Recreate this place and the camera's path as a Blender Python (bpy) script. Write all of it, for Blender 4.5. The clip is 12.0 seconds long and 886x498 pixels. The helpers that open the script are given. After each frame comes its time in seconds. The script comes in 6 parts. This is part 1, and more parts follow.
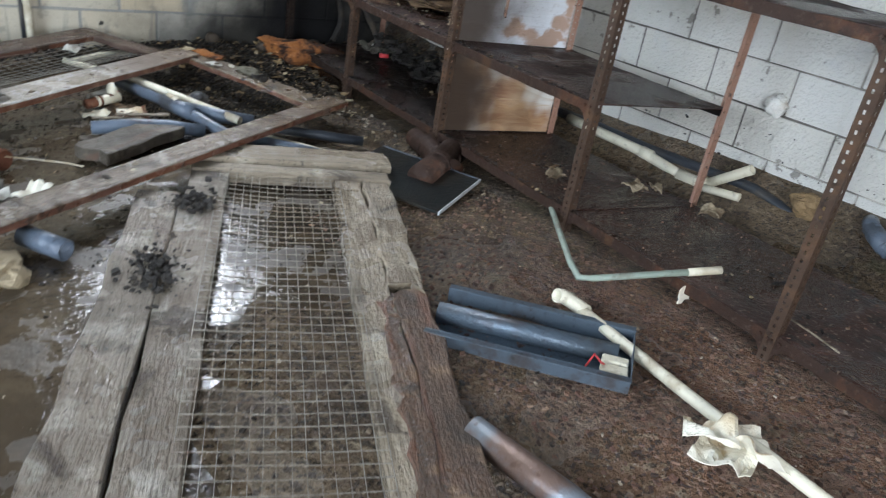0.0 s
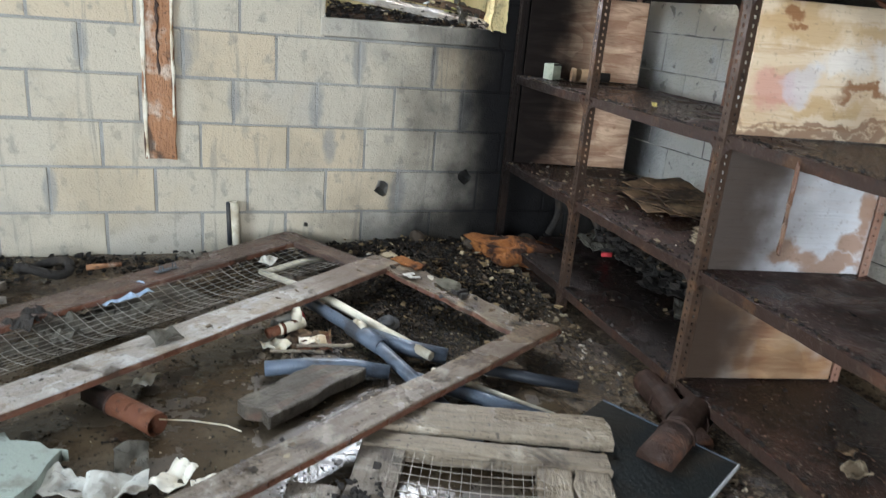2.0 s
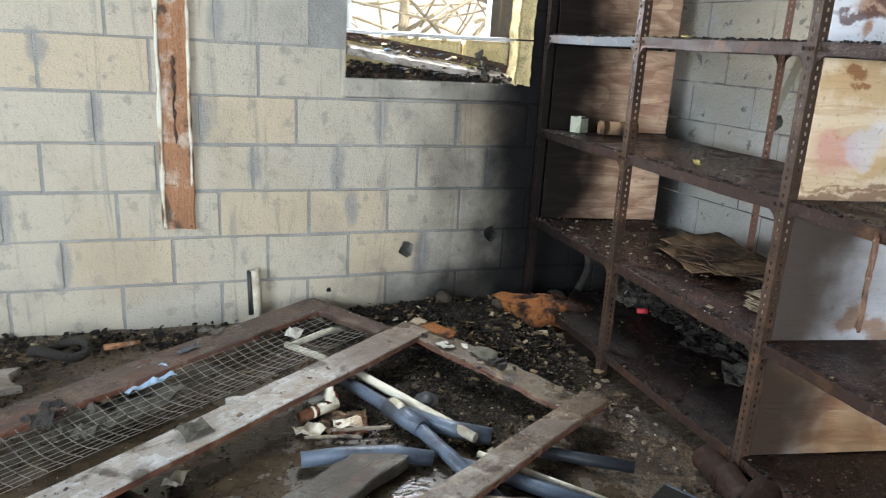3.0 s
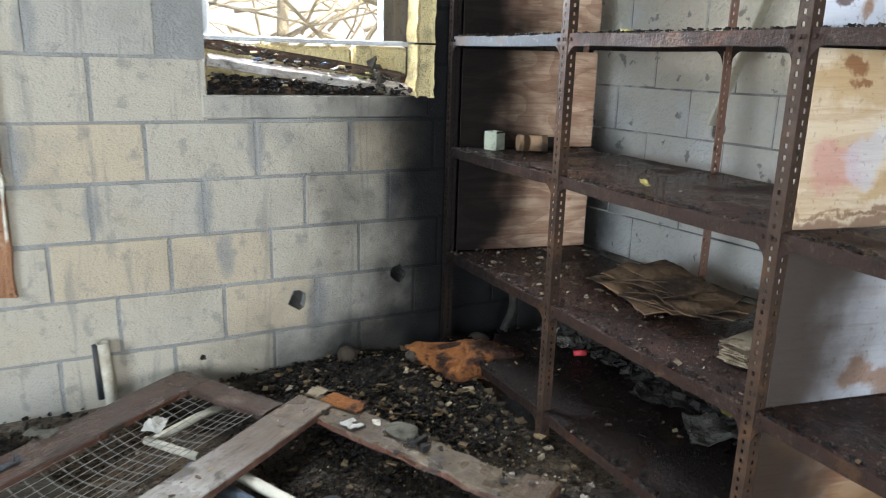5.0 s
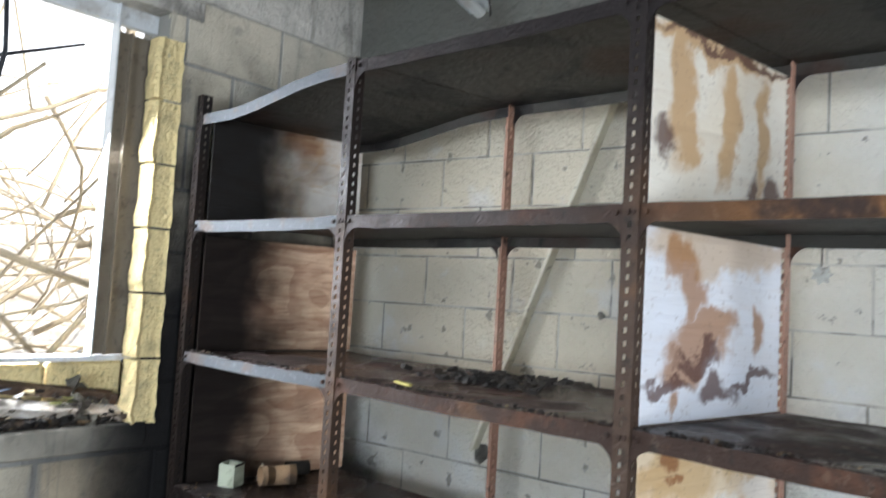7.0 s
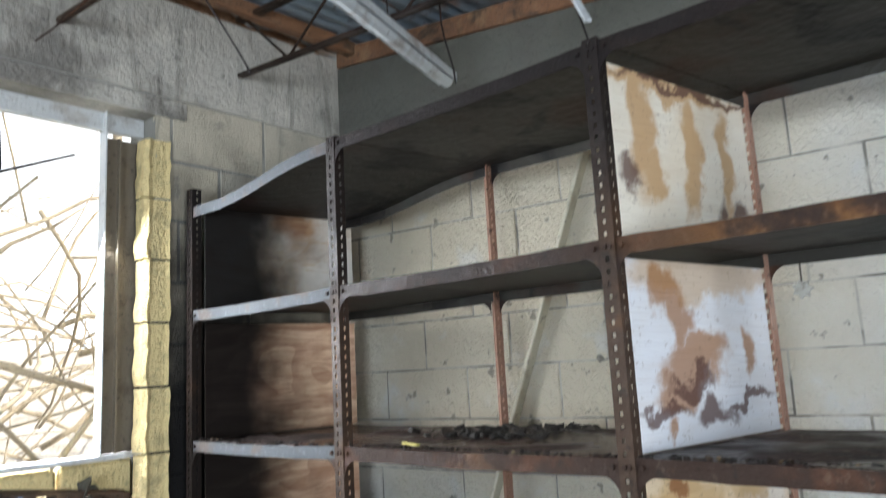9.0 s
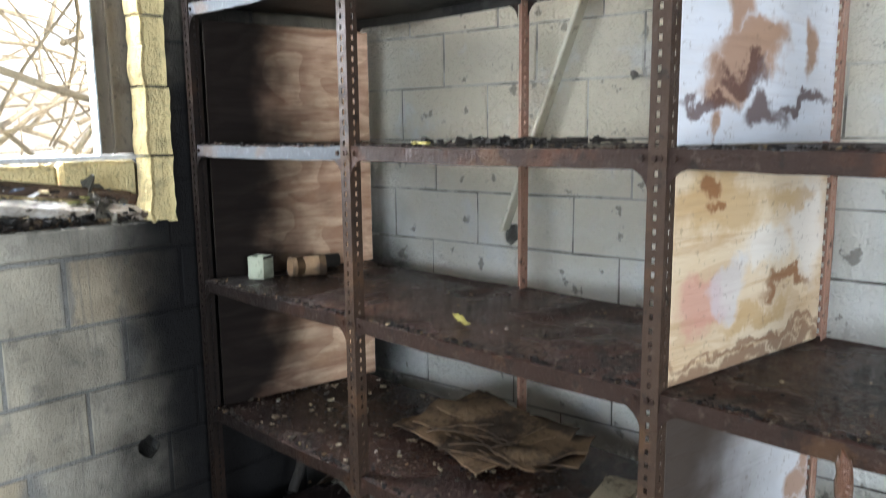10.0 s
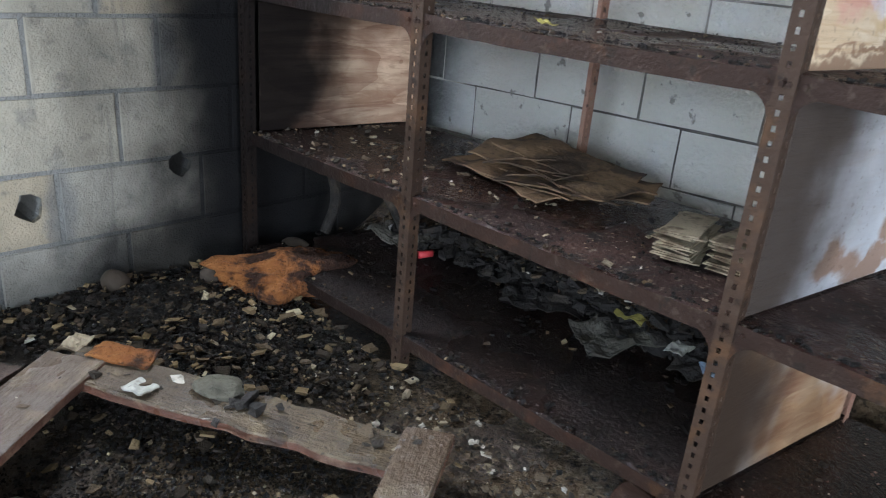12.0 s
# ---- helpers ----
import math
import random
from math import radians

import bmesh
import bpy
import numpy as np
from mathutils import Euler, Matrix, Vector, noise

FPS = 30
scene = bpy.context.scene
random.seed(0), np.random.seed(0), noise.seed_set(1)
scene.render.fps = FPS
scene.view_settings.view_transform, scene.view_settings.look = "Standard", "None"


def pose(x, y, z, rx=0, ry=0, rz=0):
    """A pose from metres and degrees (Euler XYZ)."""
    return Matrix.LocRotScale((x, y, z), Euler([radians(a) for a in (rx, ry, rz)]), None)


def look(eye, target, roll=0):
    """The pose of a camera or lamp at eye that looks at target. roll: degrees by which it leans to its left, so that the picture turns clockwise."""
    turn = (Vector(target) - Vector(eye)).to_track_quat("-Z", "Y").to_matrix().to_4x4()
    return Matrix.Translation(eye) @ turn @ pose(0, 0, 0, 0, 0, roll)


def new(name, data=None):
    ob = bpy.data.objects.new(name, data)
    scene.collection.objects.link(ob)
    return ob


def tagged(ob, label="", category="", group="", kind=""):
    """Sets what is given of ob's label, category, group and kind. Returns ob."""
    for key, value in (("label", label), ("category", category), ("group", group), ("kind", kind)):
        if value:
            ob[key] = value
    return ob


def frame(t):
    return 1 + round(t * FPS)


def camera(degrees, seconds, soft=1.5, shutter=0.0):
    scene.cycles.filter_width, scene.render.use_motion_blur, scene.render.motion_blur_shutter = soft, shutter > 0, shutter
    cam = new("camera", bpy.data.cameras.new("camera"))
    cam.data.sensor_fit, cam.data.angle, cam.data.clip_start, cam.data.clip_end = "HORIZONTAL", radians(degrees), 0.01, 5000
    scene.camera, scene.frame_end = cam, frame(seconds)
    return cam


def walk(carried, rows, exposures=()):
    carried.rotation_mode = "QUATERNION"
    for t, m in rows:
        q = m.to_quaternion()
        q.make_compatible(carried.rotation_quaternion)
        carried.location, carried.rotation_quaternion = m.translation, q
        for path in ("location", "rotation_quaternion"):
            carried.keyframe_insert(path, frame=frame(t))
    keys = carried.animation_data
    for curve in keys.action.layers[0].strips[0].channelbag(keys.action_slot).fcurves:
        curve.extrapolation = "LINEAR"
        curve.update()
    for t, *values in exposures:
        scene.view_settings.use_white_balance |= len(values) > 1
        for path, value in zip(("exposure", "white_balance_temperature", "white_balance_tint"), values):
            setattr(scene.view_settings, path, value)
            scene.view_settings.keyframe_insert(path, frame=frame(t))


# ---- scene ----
cam = camera(61.7, 12.0, soft=1.1, shutter=0.3)
PATH = [
    (0, (-0.116, 0.27, 1.104), (1.01, 1.671, 0.229), 10.1),
    (0.5, (-0.079, 0.423, 1.159), (1.15, 1.76, 0.322), 7.0),
    (1, (0.014, 0.591, 1.178), (1.026, 2.101, 0.343), 3.3),
    (1.5, (0.23, 0.829, 1.207), (0.963, 2.532, 0.456), 3.6),
    (2, (0.232, 0.95, 1.269), (0.873, 2.739, 0.646), 5.1),
    (2.5, (0.138, 1.09, 1.335), (0.713, 2.914, 0.75), 4.0),
    (3, (0.145, 1.164, 1.358), (0.792, 2.977, 0.816), 3.3),
    (4.8, (0.388, 1.614, 1.34), (1.224, 3.357, 0.828), 0.4),
    (5, (0.365, 1.728, 1.326), (1.252, 3.449, 0.826), 1.7),
    (5.5, (0.412, 1.941, 1.364), (1.526, 3.537, 0.903), 3.9),
    (6, (0.437, 2.084, 1.413), (1.719, 3.572, 1.036), 4.9),
    (6.5, (0.469, 2.2, 1.554), (1.882, 3.61, 1.418), 4.5),
    (7, (0.463, 2.174, 1.645), (1.965, 3.488, 1.771), 3.4),
    (7.2, (0.462, 2.143, 1.676), (2.002, 3.401, 1.89), 2.8),
    (8.0, (0.435, 2.10, 1.66), (1.935, 3.30, 2.17), -0.6),
    (8.8, (0.417, 2.095, 1.613), (1.92, 3.343, 2.042), -3.4),
    (9, (0.438, 2.119, 1.599), (1.926, 3.416, 1.922), -3.1),
    (9.5, (0.525, 2.191, 1.512), (1.998, 3.544, 1.538), -2.0),
    (10, (0.583, 2.229, 1.441), (2.019, 3.587, 1.131), -0.6),
    (10.5, (0.599, 2.256, 1.373), (1.974, 3.597, 0.814), -0.1),
    (11, (0.59, 2.289, 1.317), (1.93, 3.581, 0.584), 1.3),
    (11.5, (0.573, 2.322, 1.239), (1.904, 3.567, 0.416), 3.3),
    (12, (0.547, 2.407, 1.094), (1.907, 3.676, 0.357), 4.9),
]
walk(cam, [(t, look(eye, target, roll)) for t, eye, target, roll in PATH], exposures=[(0.0, 0.24, 6250, 12), (2.5, 0.32, 6400, 12), (5.5, 0.29, 6250, 12), (7.2, 0.24, 6300, 12), (8.8, 0.06, 6400, 11), (9.4, 0.22, 6400, 11), (10.5, 0.32, 6200, 12), (12.0, 0.32, 6000, 13)])

# ---- world, sun, daylight through the openings ----
world = bpy.data.worlds.new("world")
scene.world = world
world.use_nodes = True
wn = world.node_tree.nodes
sky = wn.new("ShaderNodeTexSky")
sky.sky_type, sky.sun_disc = "NISHITA", False
sky.sun_elevation, sky.sun_rotation = radians(48), radians(150)
sky.dust_density, sky.air_density = 2.0, 1.0
wn["Background"].inputs["Strength"].default_value = 0.15
world.node_tree.links.new(sky.outputs["Color"], wn["Background"].inputs["Color"])

sun = new("sun", bpy.data.lights.new("sun", "SUN"))
sun.data.energy, sun.data.angle, sun.data.color = 5.0, radians(0.6), (1.0, 0.95, 0.87)
SUN_DIR = Vector((math.sin(radians(150)) * math.cos(radians(48)), math.cos(radians(150)) * math.cos(radians(48)), math.sin(radians(48))))
sun.matrix_world = look((0, 0, 30), Vector((0, 0, 30)) - SUN_DIR)


def daylight(name, eye, target, w, h, power, color=(0.86, 0.93, 1.0)):
    """The sky's light in an opening of the room."""
    lamp = new(name, bpy.data.lights.new(name, "AREA"))
    lamp.data.shape, lamp.data.size, lamp.data.size_y = "RECTANGLE", w, h
    lamp.data.energy, lamp.data.color = power, color
    lamp.matrix_world = look(eye, target)
    return lamp


# room: inner faces of the walls
WX, EX, SY, NY = -2.9, 2.565, -2.6, 4.555  # EX: where the east wall meets the north wall
EAST_END = 3.30  # where it meets the south wall
TOP = 3.02
EAST_M = Matrix.Translation((EX, NY, 0)) @ Matrix.Rotation(math.atan(0.10), 4, "Z") @ Matrix.Translation((0, -NY, 0))


def ex(y):
    """The east wall's face: it runs a little out of square."""
    return EX + 0.10 * (NY - y)


daylight("daylight_door", (-0.7, SY - 0.12, 1.12), (-0.7, 2.0, 1.1), 1.0, 1.9, 210, (0.86, 0.93, 1.0))
daylight("daylight_west", (WX - 0.1, 1.3, 1.55), (0, 1.6, 1.1), 2.0, 1.2, 185, (0.74, 0.87, 1.0))
daylight("daylight_north", (1.25, NY + 0.26, 1.85), (1.1, 2.6, 0.4), 0.72, 1.1, 85, (0.88, 0.94, 1.0))

# ---- materials ----


class Mat:
    """A node material built up from layers of noise over a base colour."""

    def __init__(self, name, base, rough=0.7, metal=0.0, coords="world", stretch=(1, 1, 1), spec=0.5):
        self.m = bpy.data.materials.new(name)
        self.m.use_nodes = True
        self.t = self.m.node_tree
        self.n = self.t.nodes
        self.p = self.n["Principled BSDF"]
        self.p.inputs["Metallic"].default_value = metal
        self.p.inputs["Specular IOR Level"].default_value = spec
        if coords == "world":
            src = self.n.new("ShaderNodeNewGeometry").outputs["Position"]
        else:
            src = self.n.new("ShaderNodeTexCoord").outputs["Object"]
            off = self.n.new("ShaderNodeVectorMath")
            off.operation = "MULTIPLY_ADD"
            info = self.n.new("ShaderNodeObjectInfo")
            self.link(info.outputs["Random"], off.inputs[0])
            off.inputs[1].default_value = (37, 19, 53)
            self.link(src, off.inputs[2])
            src = off.outputs[0]
        mp = self.n.new("ShaderNodeMapping")
        mp.inputs["Scale"].default_value = stretch
        self.link(src, mp.inputs["Vector"])
        self.vec = mp.outputs["Vector"]
        self.even = src
        rgb = self.n.new("ShaderNodeRGB")
        rgb.outputs[0].default_value = (*base, 1)
        self.col = rgb.outputs[0]
        val = self.n.new("ShaderNodeValue")
        val.outputs[0].default_value = rough
        self.rough = val.outputs[0]
        self.height = None

    def link(self, a, b):
        self.t.links.new(a, b)

    def math(self, op, a, b):
        nd = self.n.new("ShaderNodeMath")
        nd.operation = op
        for k, v in enumerate((a, b)):
            if isinstance(v, (int, float)):
                nd.inputs[k].default_value = v
            else:
                self.link(v, nd.inputs[k])
        return nd.outputs[0]

    def ramp(self, fac, lo, hi):
        nd = self.n.new("ShaderNodeMapRange")
        nd.interpolation_type = "SMOOTHSTEP"
        nd.inputs["From Min"].default_value, nd.inputs["From Max"].default_value = lo, hi
        self.link(fac, nd.inputs["Value"])
        return nd.outputs["Result"]

    def noise(self, scale, detail=4, lo=0.4, hi=0.6, distort=0.0, rough=0.6, even=False):
        nd = self.n.new("ShaderNodeTexNoise")
        nd.inputs["Scale"].default_value, nd.inputs["Detail"].default_value = scale, detail
        nd.inputs["Distortion"].default_value, nd.inputs["Roughness"].default_value = distort, rough
        self.link(self.even if even else self.vec, nd.inputs["Vector"])
        return self.ramp(nd.outputs["Fac"], lo, hi)

    def grain(self, scale=2.2, stretch=(1.0, 1.0, 8.0), lo=0.36, hi=0.66, distort=1.4):
        """Streaky figure of peeled wood, running along x."""
        mp = self.n.new("ShaderNodeMapping")
        mp.inputs["Scale"].default_value = stretch
        self.link(self.vec, mp.inputs["Vector"])
        nd = self.n.new("ShaderNodeTexNoise")
        nd.inputs["Scale"].default_value, nd.inputs["Detail"].default_value = scale, 5
        nd.inputs["Distortion"].default_value, nd.inputs["Roughness"].default_value = distort, 0.65
        self.link(mp.outputs["Vector"], nd.inputs["Vector"])
        return self.ramp(nd.outputs["Fac"], lo, hi)

    def figure(self, scale=1.6, stretch=(1.0, 1.0, 2.6), bands=9.0, lo=0.25, hi=0.8):
        """Nested loops of peeled veneer."""
        mp = self.n.new("ShaderNodeMapping")
        mp.inputs["Scale"].default_value = stretch
        self.link(self.vec, mp.inputs["Vector"])
        nd = self.n.new("ShaderNodeTexNoise")
        nd.inputs["Scale"].default_value, nd.inputs["Detail"].default_value = scale, 2.5
        nd.inputs["Distortion"].default_value, nd.inputs["Roughness"].default_value = 0.5, 0.35
        self.link(mp.outputs["Vector"], nd.inputs["Vector"])
        return self.ramp(self.math("FRACT", self.math("MULTIPLY", nd.outputs["Fac"], bands), 0.0), lo, hi)

    def random(self, island=False):
        if island:
            return self.n.new("ShaderNodeNewGeometry").outputs["Random Per Island"]
        return self.n.new("ShaderNodeObjectInfo").outputs["Random"]

    def mix(self, fac, color, amount=1.0, mode="MIX"):
        nd = self.n.new("ShaderNodeMix")
        nd.data_type, nd.blend_type = "RGBA", mode
        if isinstance(fac, (int, float)):
            nd.inputs[0].default_value = fac * amount
        else:
            self.link(self.math("MULTIPLY", fac, amount), nd.inputs[0])
        self.link(self.col, nd.inputs[6])
        if isinstance(color, tuple):
            nd.inputs[7].default_value = (*color, 1)
        else:
            self.link(color, nd.inputs[7])
        self.col = nd.outputs[2]
        return self

    def palette(self, fac, stops):
        nd = self.n.new("ShaderNodeValToRGB")
        nd.color_ramp.interpolation = "CONSTANT"
        while len(nd.color_ramp.elements) < len(stops):
            nd.color_ramp.elements.new(0.5)
        for el, (at, c) in zip(nd.color_ramp.elements, stops):
            el.position, el.color = at, (*c, 1)
        self.link(fac, nd.inputs[0])
        self.col = nd.outputs["Color"]
        return self

    def gloss(self, fac, rough):
        nd = self.n.new("ShaderNodeMix")
        self.link(fac, nd.inputs[0])
        self.link(self.rough, nd.inputs[2])
        nd.inputs[3].default_value = rough
        self.rough = nd.outputs[0]
        return self

    def bump(self, fac, depth):
        h = self.math("MULTIPLY", fac, depth)
        self.height = h if self.height is None else self.math("ADD", self.height, h)
        return self

    def near(self, centre, size):
        """1 at a place in the world, falling to 0 one size away, with a ragged edge."""
        sub = self.n.new("ShaderNodeVectorMath")
        sub.operation = "SUBTRACT"
        self.link(self.n.new("ShaderNodeNewGeometry").outputs["Position"], sub.inputs[0])
        sub.inputs[1].default_value = centre
        div = self.n.new("ShaderNodeVectorMath")
        div.operation = "DIVIDE"
        self.link(sub.outputs[0], div.inputs[0])
        div.inputs[1].default_value = size
        ln = self.n.new("ShaderNodeVectorMath")
        ln.operation = "LENGTH"
        self.link(div.outputs[0], ln.inputs[0])
        rag = self.n.new("ShaderNodeTexNoise")
        rag.inputs["Scale"].default_value, rag.inputs["Detail"].default_value = 5.0, 5
        self.link(self.n.new("ShaderNodeNewGeometry").outputs["Position"], rag.inputs["Vector"])
        d = self.math("ADD", ln.outputs["Value"], self.math("MULTIPLY", self.math("SUBTRACT", rag.outputs["Fac"], 0.5), 0.7))
        return self.ramp(self.math("SUBTRACT", 1.25, d), 0.0, 0.8)

    def spots(self, places, rag=0.5, scale=9.0, soft=0.4, world=False, warp=0.17):
        """1 inside any of a few ragged spots (x, z, half width, half height) on an upright face, 0 outside."""
        src = self.n.new("ShaderNodeNewGeometry").outputs["Position"] if world else self.n.new("ShaderNodeTexCoord").outputs["Object"]
        rg = self.n.new("ShaderNodeTexNoise")
        rg.inputs["Scale"].default_value, rg.inputs["Detail"].default_value, rg.inputs["Distortion"].default_value = scale, 4, 0.6
        self.link(src, rg.inputs["Vector"])
        shift = self.n.new("ShaderNodeTexNoise")
        shift.inputs["Scale"].default_value, shift.inputs["Detail"].default_value, shift.inputs["Roughness"].default_value = scale * 0.6, 5, 0.6
        self.link(src, shift.inputs["Vector"])
        mid = self.n.new("ShaderNodeVectorMath")
        mid.operation = "SUBTRACT"
        self.link(shift.outputs["Color"], mid.inputs[0])
        mid.inputs[1].default_value = (0.5, 0.5, 0.5)
        warped = self.n.new("ShaderNodeVectorMath")
        warped.operation = "MULTIPLY_ADD"
        self.link(mid.outputs[0], warped.inputs[0])
        warped.inputs[1].default_value = (warp, warp, warp * 1.6)
        self.link(src, warped.inputs[2])
        src = warped.outputs[0]
        best = None
        for x, z, w, h in places:
            mp = self.n.new("ShaderNodeMapping")
            mp.vector_type = "POINT"
            mp.inputs["Location"].default_value, mp.inputs["Scale"].default_value = (-x / w, 0, -z / h), (1 / w, 0, 1 / h)
            self.link(src, mp.inputs["Vector"])
            ln = self.n.new("ShaderNodeVectorMath")
            ln.operation = "LENGTH"
            self.link(mp.outputs["Vector"], ln.inputs[0])
            best = ln.outputs["Value"] if best is None else self.math("MINIMUM", best, ln.outputs["Value"])
        d = self.math("ADD", best, self.math("MULTIPLY", self.math("SUBTRACT", rg.outputs["Fac"], 0.5), 2 * rag))
        return self.ramp(self.math("SUBTRACT", 1.0 + soft / 2, d), 0.0, soft)

    def done(self):
        self.link(self.col, self.p.inputs["Base Color"])
        self.link(self.rough, self.p.inputs["Roughness"])
        if self.height is not None:
            b = self.n.new("ShaderNodeBump")
            b.inputs["Distance"].default_value = 1.0
            self.link(self.height, b.inputs["Height"])
            self.link(b.outputs["Normal"], self.p.inputs["Normal"])
        return self.m


FIRE = (2.05, 4.62, 0.9)  # where something burnt in the corner


# darkens towards a centre: blackening from the fire, in some calls painted shade
def soot_and_shade(m, size=(0.75, 0.9, 1.6), amount=0.95, centre=FIRE, color=(0.005, 0.0045, 0.0045)):
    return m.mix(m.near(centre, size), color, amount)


# where mortar was slopped beside the upright joints of the north wall
SLOPPED = ((-0.365, 0.335, 0.028, 0.12), (-0.578, 0.55, 0.03, 0.12), (0.43, 0.77, 0.028, 0.08), (0.816, 0.76, 0.032, 0.11), (-0.203, 0.97, 0.03, 0.10), (0.213, 0.97, 0.035, 0.11),
           (1.015, 0.97, 0.03, 0.11), (1.39, 0.97, 0.022, 0.10), (1.243, 0.335, 0.04, 0.12), (1.575, 0.76, 0.04, 0.11), (-0.402, 1.24, 0.035, 0.07), (0.284, 1.40, 0.035, 0.09), (0.884, 0.57, 0.03, 0.09))


def make_block_north():
    m = Mat("concrete_block_tan", (0.55, 0.49, 0.375), 0.9, spec=0.25)
    m.mix(m.ramp(m.random(), 0.66, 0.86), (0.60, 0.475, 0.31), 0.6)
    m.mix(m.ramp(m.random(), 0.25, 0.0), (0.43, 0.41, 0.36), 0.6)
    m.mix(m.noise(2.2, 5, 0.5, 0.72), (0.30, 0.29, 0.25), 0.55)
    m.mix(m.noise(5.5, 6, 0.60, 0.72), (0.66, 0.61, 0.50), 0.45)
    m.mix(m.noise(60, 3, 0.62, 0.75), (0.22, 0.20, 0.17), 0.5)
    m.mix(m.noise(11, 5, 0.56, 0.66), (0.27, 0.25, 0.21), 0.55)
    m.mix(m.noise(1.1, 4, 0.52, 0.68), (0.56, 0.45, 0.29), 0.5)
    m.mix(m.grain(1.5, (6, 6, 0.7), 0.54, 0.68), (0.25, 0.235, 0.20), 0.5)
    m.mix(m.spots(SLOPPED, 0.5, 14.0, 0.8, True, 0.04), (0.29, 0.285, 0.262), 0.7)
    m.bump(m.noise(140, 5, 0.3, 0.7), 0.0016).bump(m.noise(24, 5, 0.35, 0.65), 0.002)
    # foot of the wall: the corner's dimness painted in along with the blackening
    soot_and_shade(m, (1.1, 1.0, 0.44), 0.9, (1.95, 4.6, 0.0))
    soot_and_shade(m, (0.38, 1.0, 1.55), 0.985, (1.92, 4.6, 0.95))
    return soot_and_shade(m, (0.95, 1.0, 1.35), 0.82, (2.15, 4.6, 0.9)).done()


def make_mortar():
    m = Mat("mortar_grey", (0.31, 0.30, 0.27), 0.95, spec=0.2)
    m.mix(m.noise(6, 5, 0.45, 0.7), (0.42, 0.41, 0.37), 0.7)
    m.bump(m.noise(90, 4, 0.3, 0.7), 0.003)
    # mortar takes the same painted shade along the foot
    soot_and_shade(m, (1.1, 1.0, 0.44), 0.9, (1.95, 4.6, 0.0))
    soot_and_shade(m, (0.38, 1.0, 1.55), 0.985, (1.92, 4.6, 0.95))
    return soot_and_shade(m, (0.95, 1.0, 1.35), 0.82, (2.15, 4.6, 0.9)).done()


def make_block_east():
    m = Mat("whitewashed_block", (0.76, 0.74, 0.68), 0.5, spec=0.4)
    m.mix(m.ramp(m.random(), 0.5, 1.0), (0.68, 0.64, 0.54), 0.6)
    m.mix(m.noise(1.6, 5, 0.48, 0.7), (0.58, 0.54, 0.45), 0.6)
    m.mix(m.near((2.65, 3.7, 2.0), (1.0, 1.3, 1.15)), (0.66, 0.575, 0.42), 0.85)
    m.mix(m.noise(13, 4, 0.63, 0.68), (0.16, 0.13, 0.095), 0.7)
    m.mix(m.noise(5, 5, 0.58, 0.70), (0.70, 0.69, 0.66), 0.5)
    m.bump(m.noise(75, 4, 0.25, 0.75), 0.007).bump(m.noise(16, 3, 0.3, 0.7), 0.009)
    return soot_and_shade(m, (0.4, 0.25, 0.5), 0.9, (2.5, 4.5, 0.7)).done()


def make_joint_east():
    m = Mat("dirty_joint", (0.58, 0.54, 0.46), 0.95, spec=0.2)
    m.mix(m.noise(6, 5, 0.42, 0.56), (0.05, 0.044, 0.037), 0.62)
    m.mix(m.near((2.7, 3.0, 0.5), (0.6, 1.6, 0.75)), (0.05, 0.043, 0.036), 0.75)
    m.bump(m.noise(60, 4, 0.3, 0.7), 0.004)
    return m.done()


def make_concrete(name="stained_concrete", base=(0.50, 0.47, 0.41)):
    m = Mat(name, base, 0.9, spec=0.25)
    m.mix(m.noise(1.7, 6, 0.47, 0.66), (0.10, 0.09, 0.08), 0.75)
    m.mix(m.grain(1.3, (5, 5, 0.8), 0.5, 0.68), (0.13, 0.12, 0.10), 0.55)
    m.mix(m.noise(4, 6, 0.58, 0.7), tuple(1.45 * c for c in base), 0.7)
    m.mix(m.noise(30, 4, 0.6, 0.75), (0.07, 0.07, 0.065), 0.5)
    m.bump(m.noise(40, 4, 0.3, 0.7), 0.004)
    return m.done()


def make_floor():
    m = Mat("wet_dirt_floor", (0.15, 0.105, 0.063), 0.55, spec=0.5)
    m.mix(m.noise(2.3, 6, 0.45, 0.65), (0.06, 0.04, 0.028), 0.85)
    m.mix(m.near((1.6, 1.1, 0.0), (0.7, 0.85, 1)), (0.20, 0.105, 0.066), 0.75)
    m.mix(m.noise(6, 5, 0.58, 0.72), (0.22, 0.155, 0.09), 0.7)
    m.mix(m.noise(38, 5, 0.54, 0.62), (0.32, 0.25, 0.165), 0.5)
    m.mix(m.noise(55, 4, 0.53, 0.60), (0.03, 0.023, 0.017), 0.75)
    m.mix(m.noise(3.1, 3, 0.60, 0.72), (0.07, 0.085, 0.035), 0.35)
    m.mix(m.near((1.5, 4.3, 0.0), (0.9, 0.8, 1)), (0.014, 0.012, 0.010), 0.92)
    m.gloss(m.noise(2.0, 4, 0.40, 0.52), 0.10)
    m.bump(m.noise(90, 5, 0.3, 0.7), 0.007).bump(m.noise(22, 5, 0.3, 0.7), 0.014)
    return m.done()


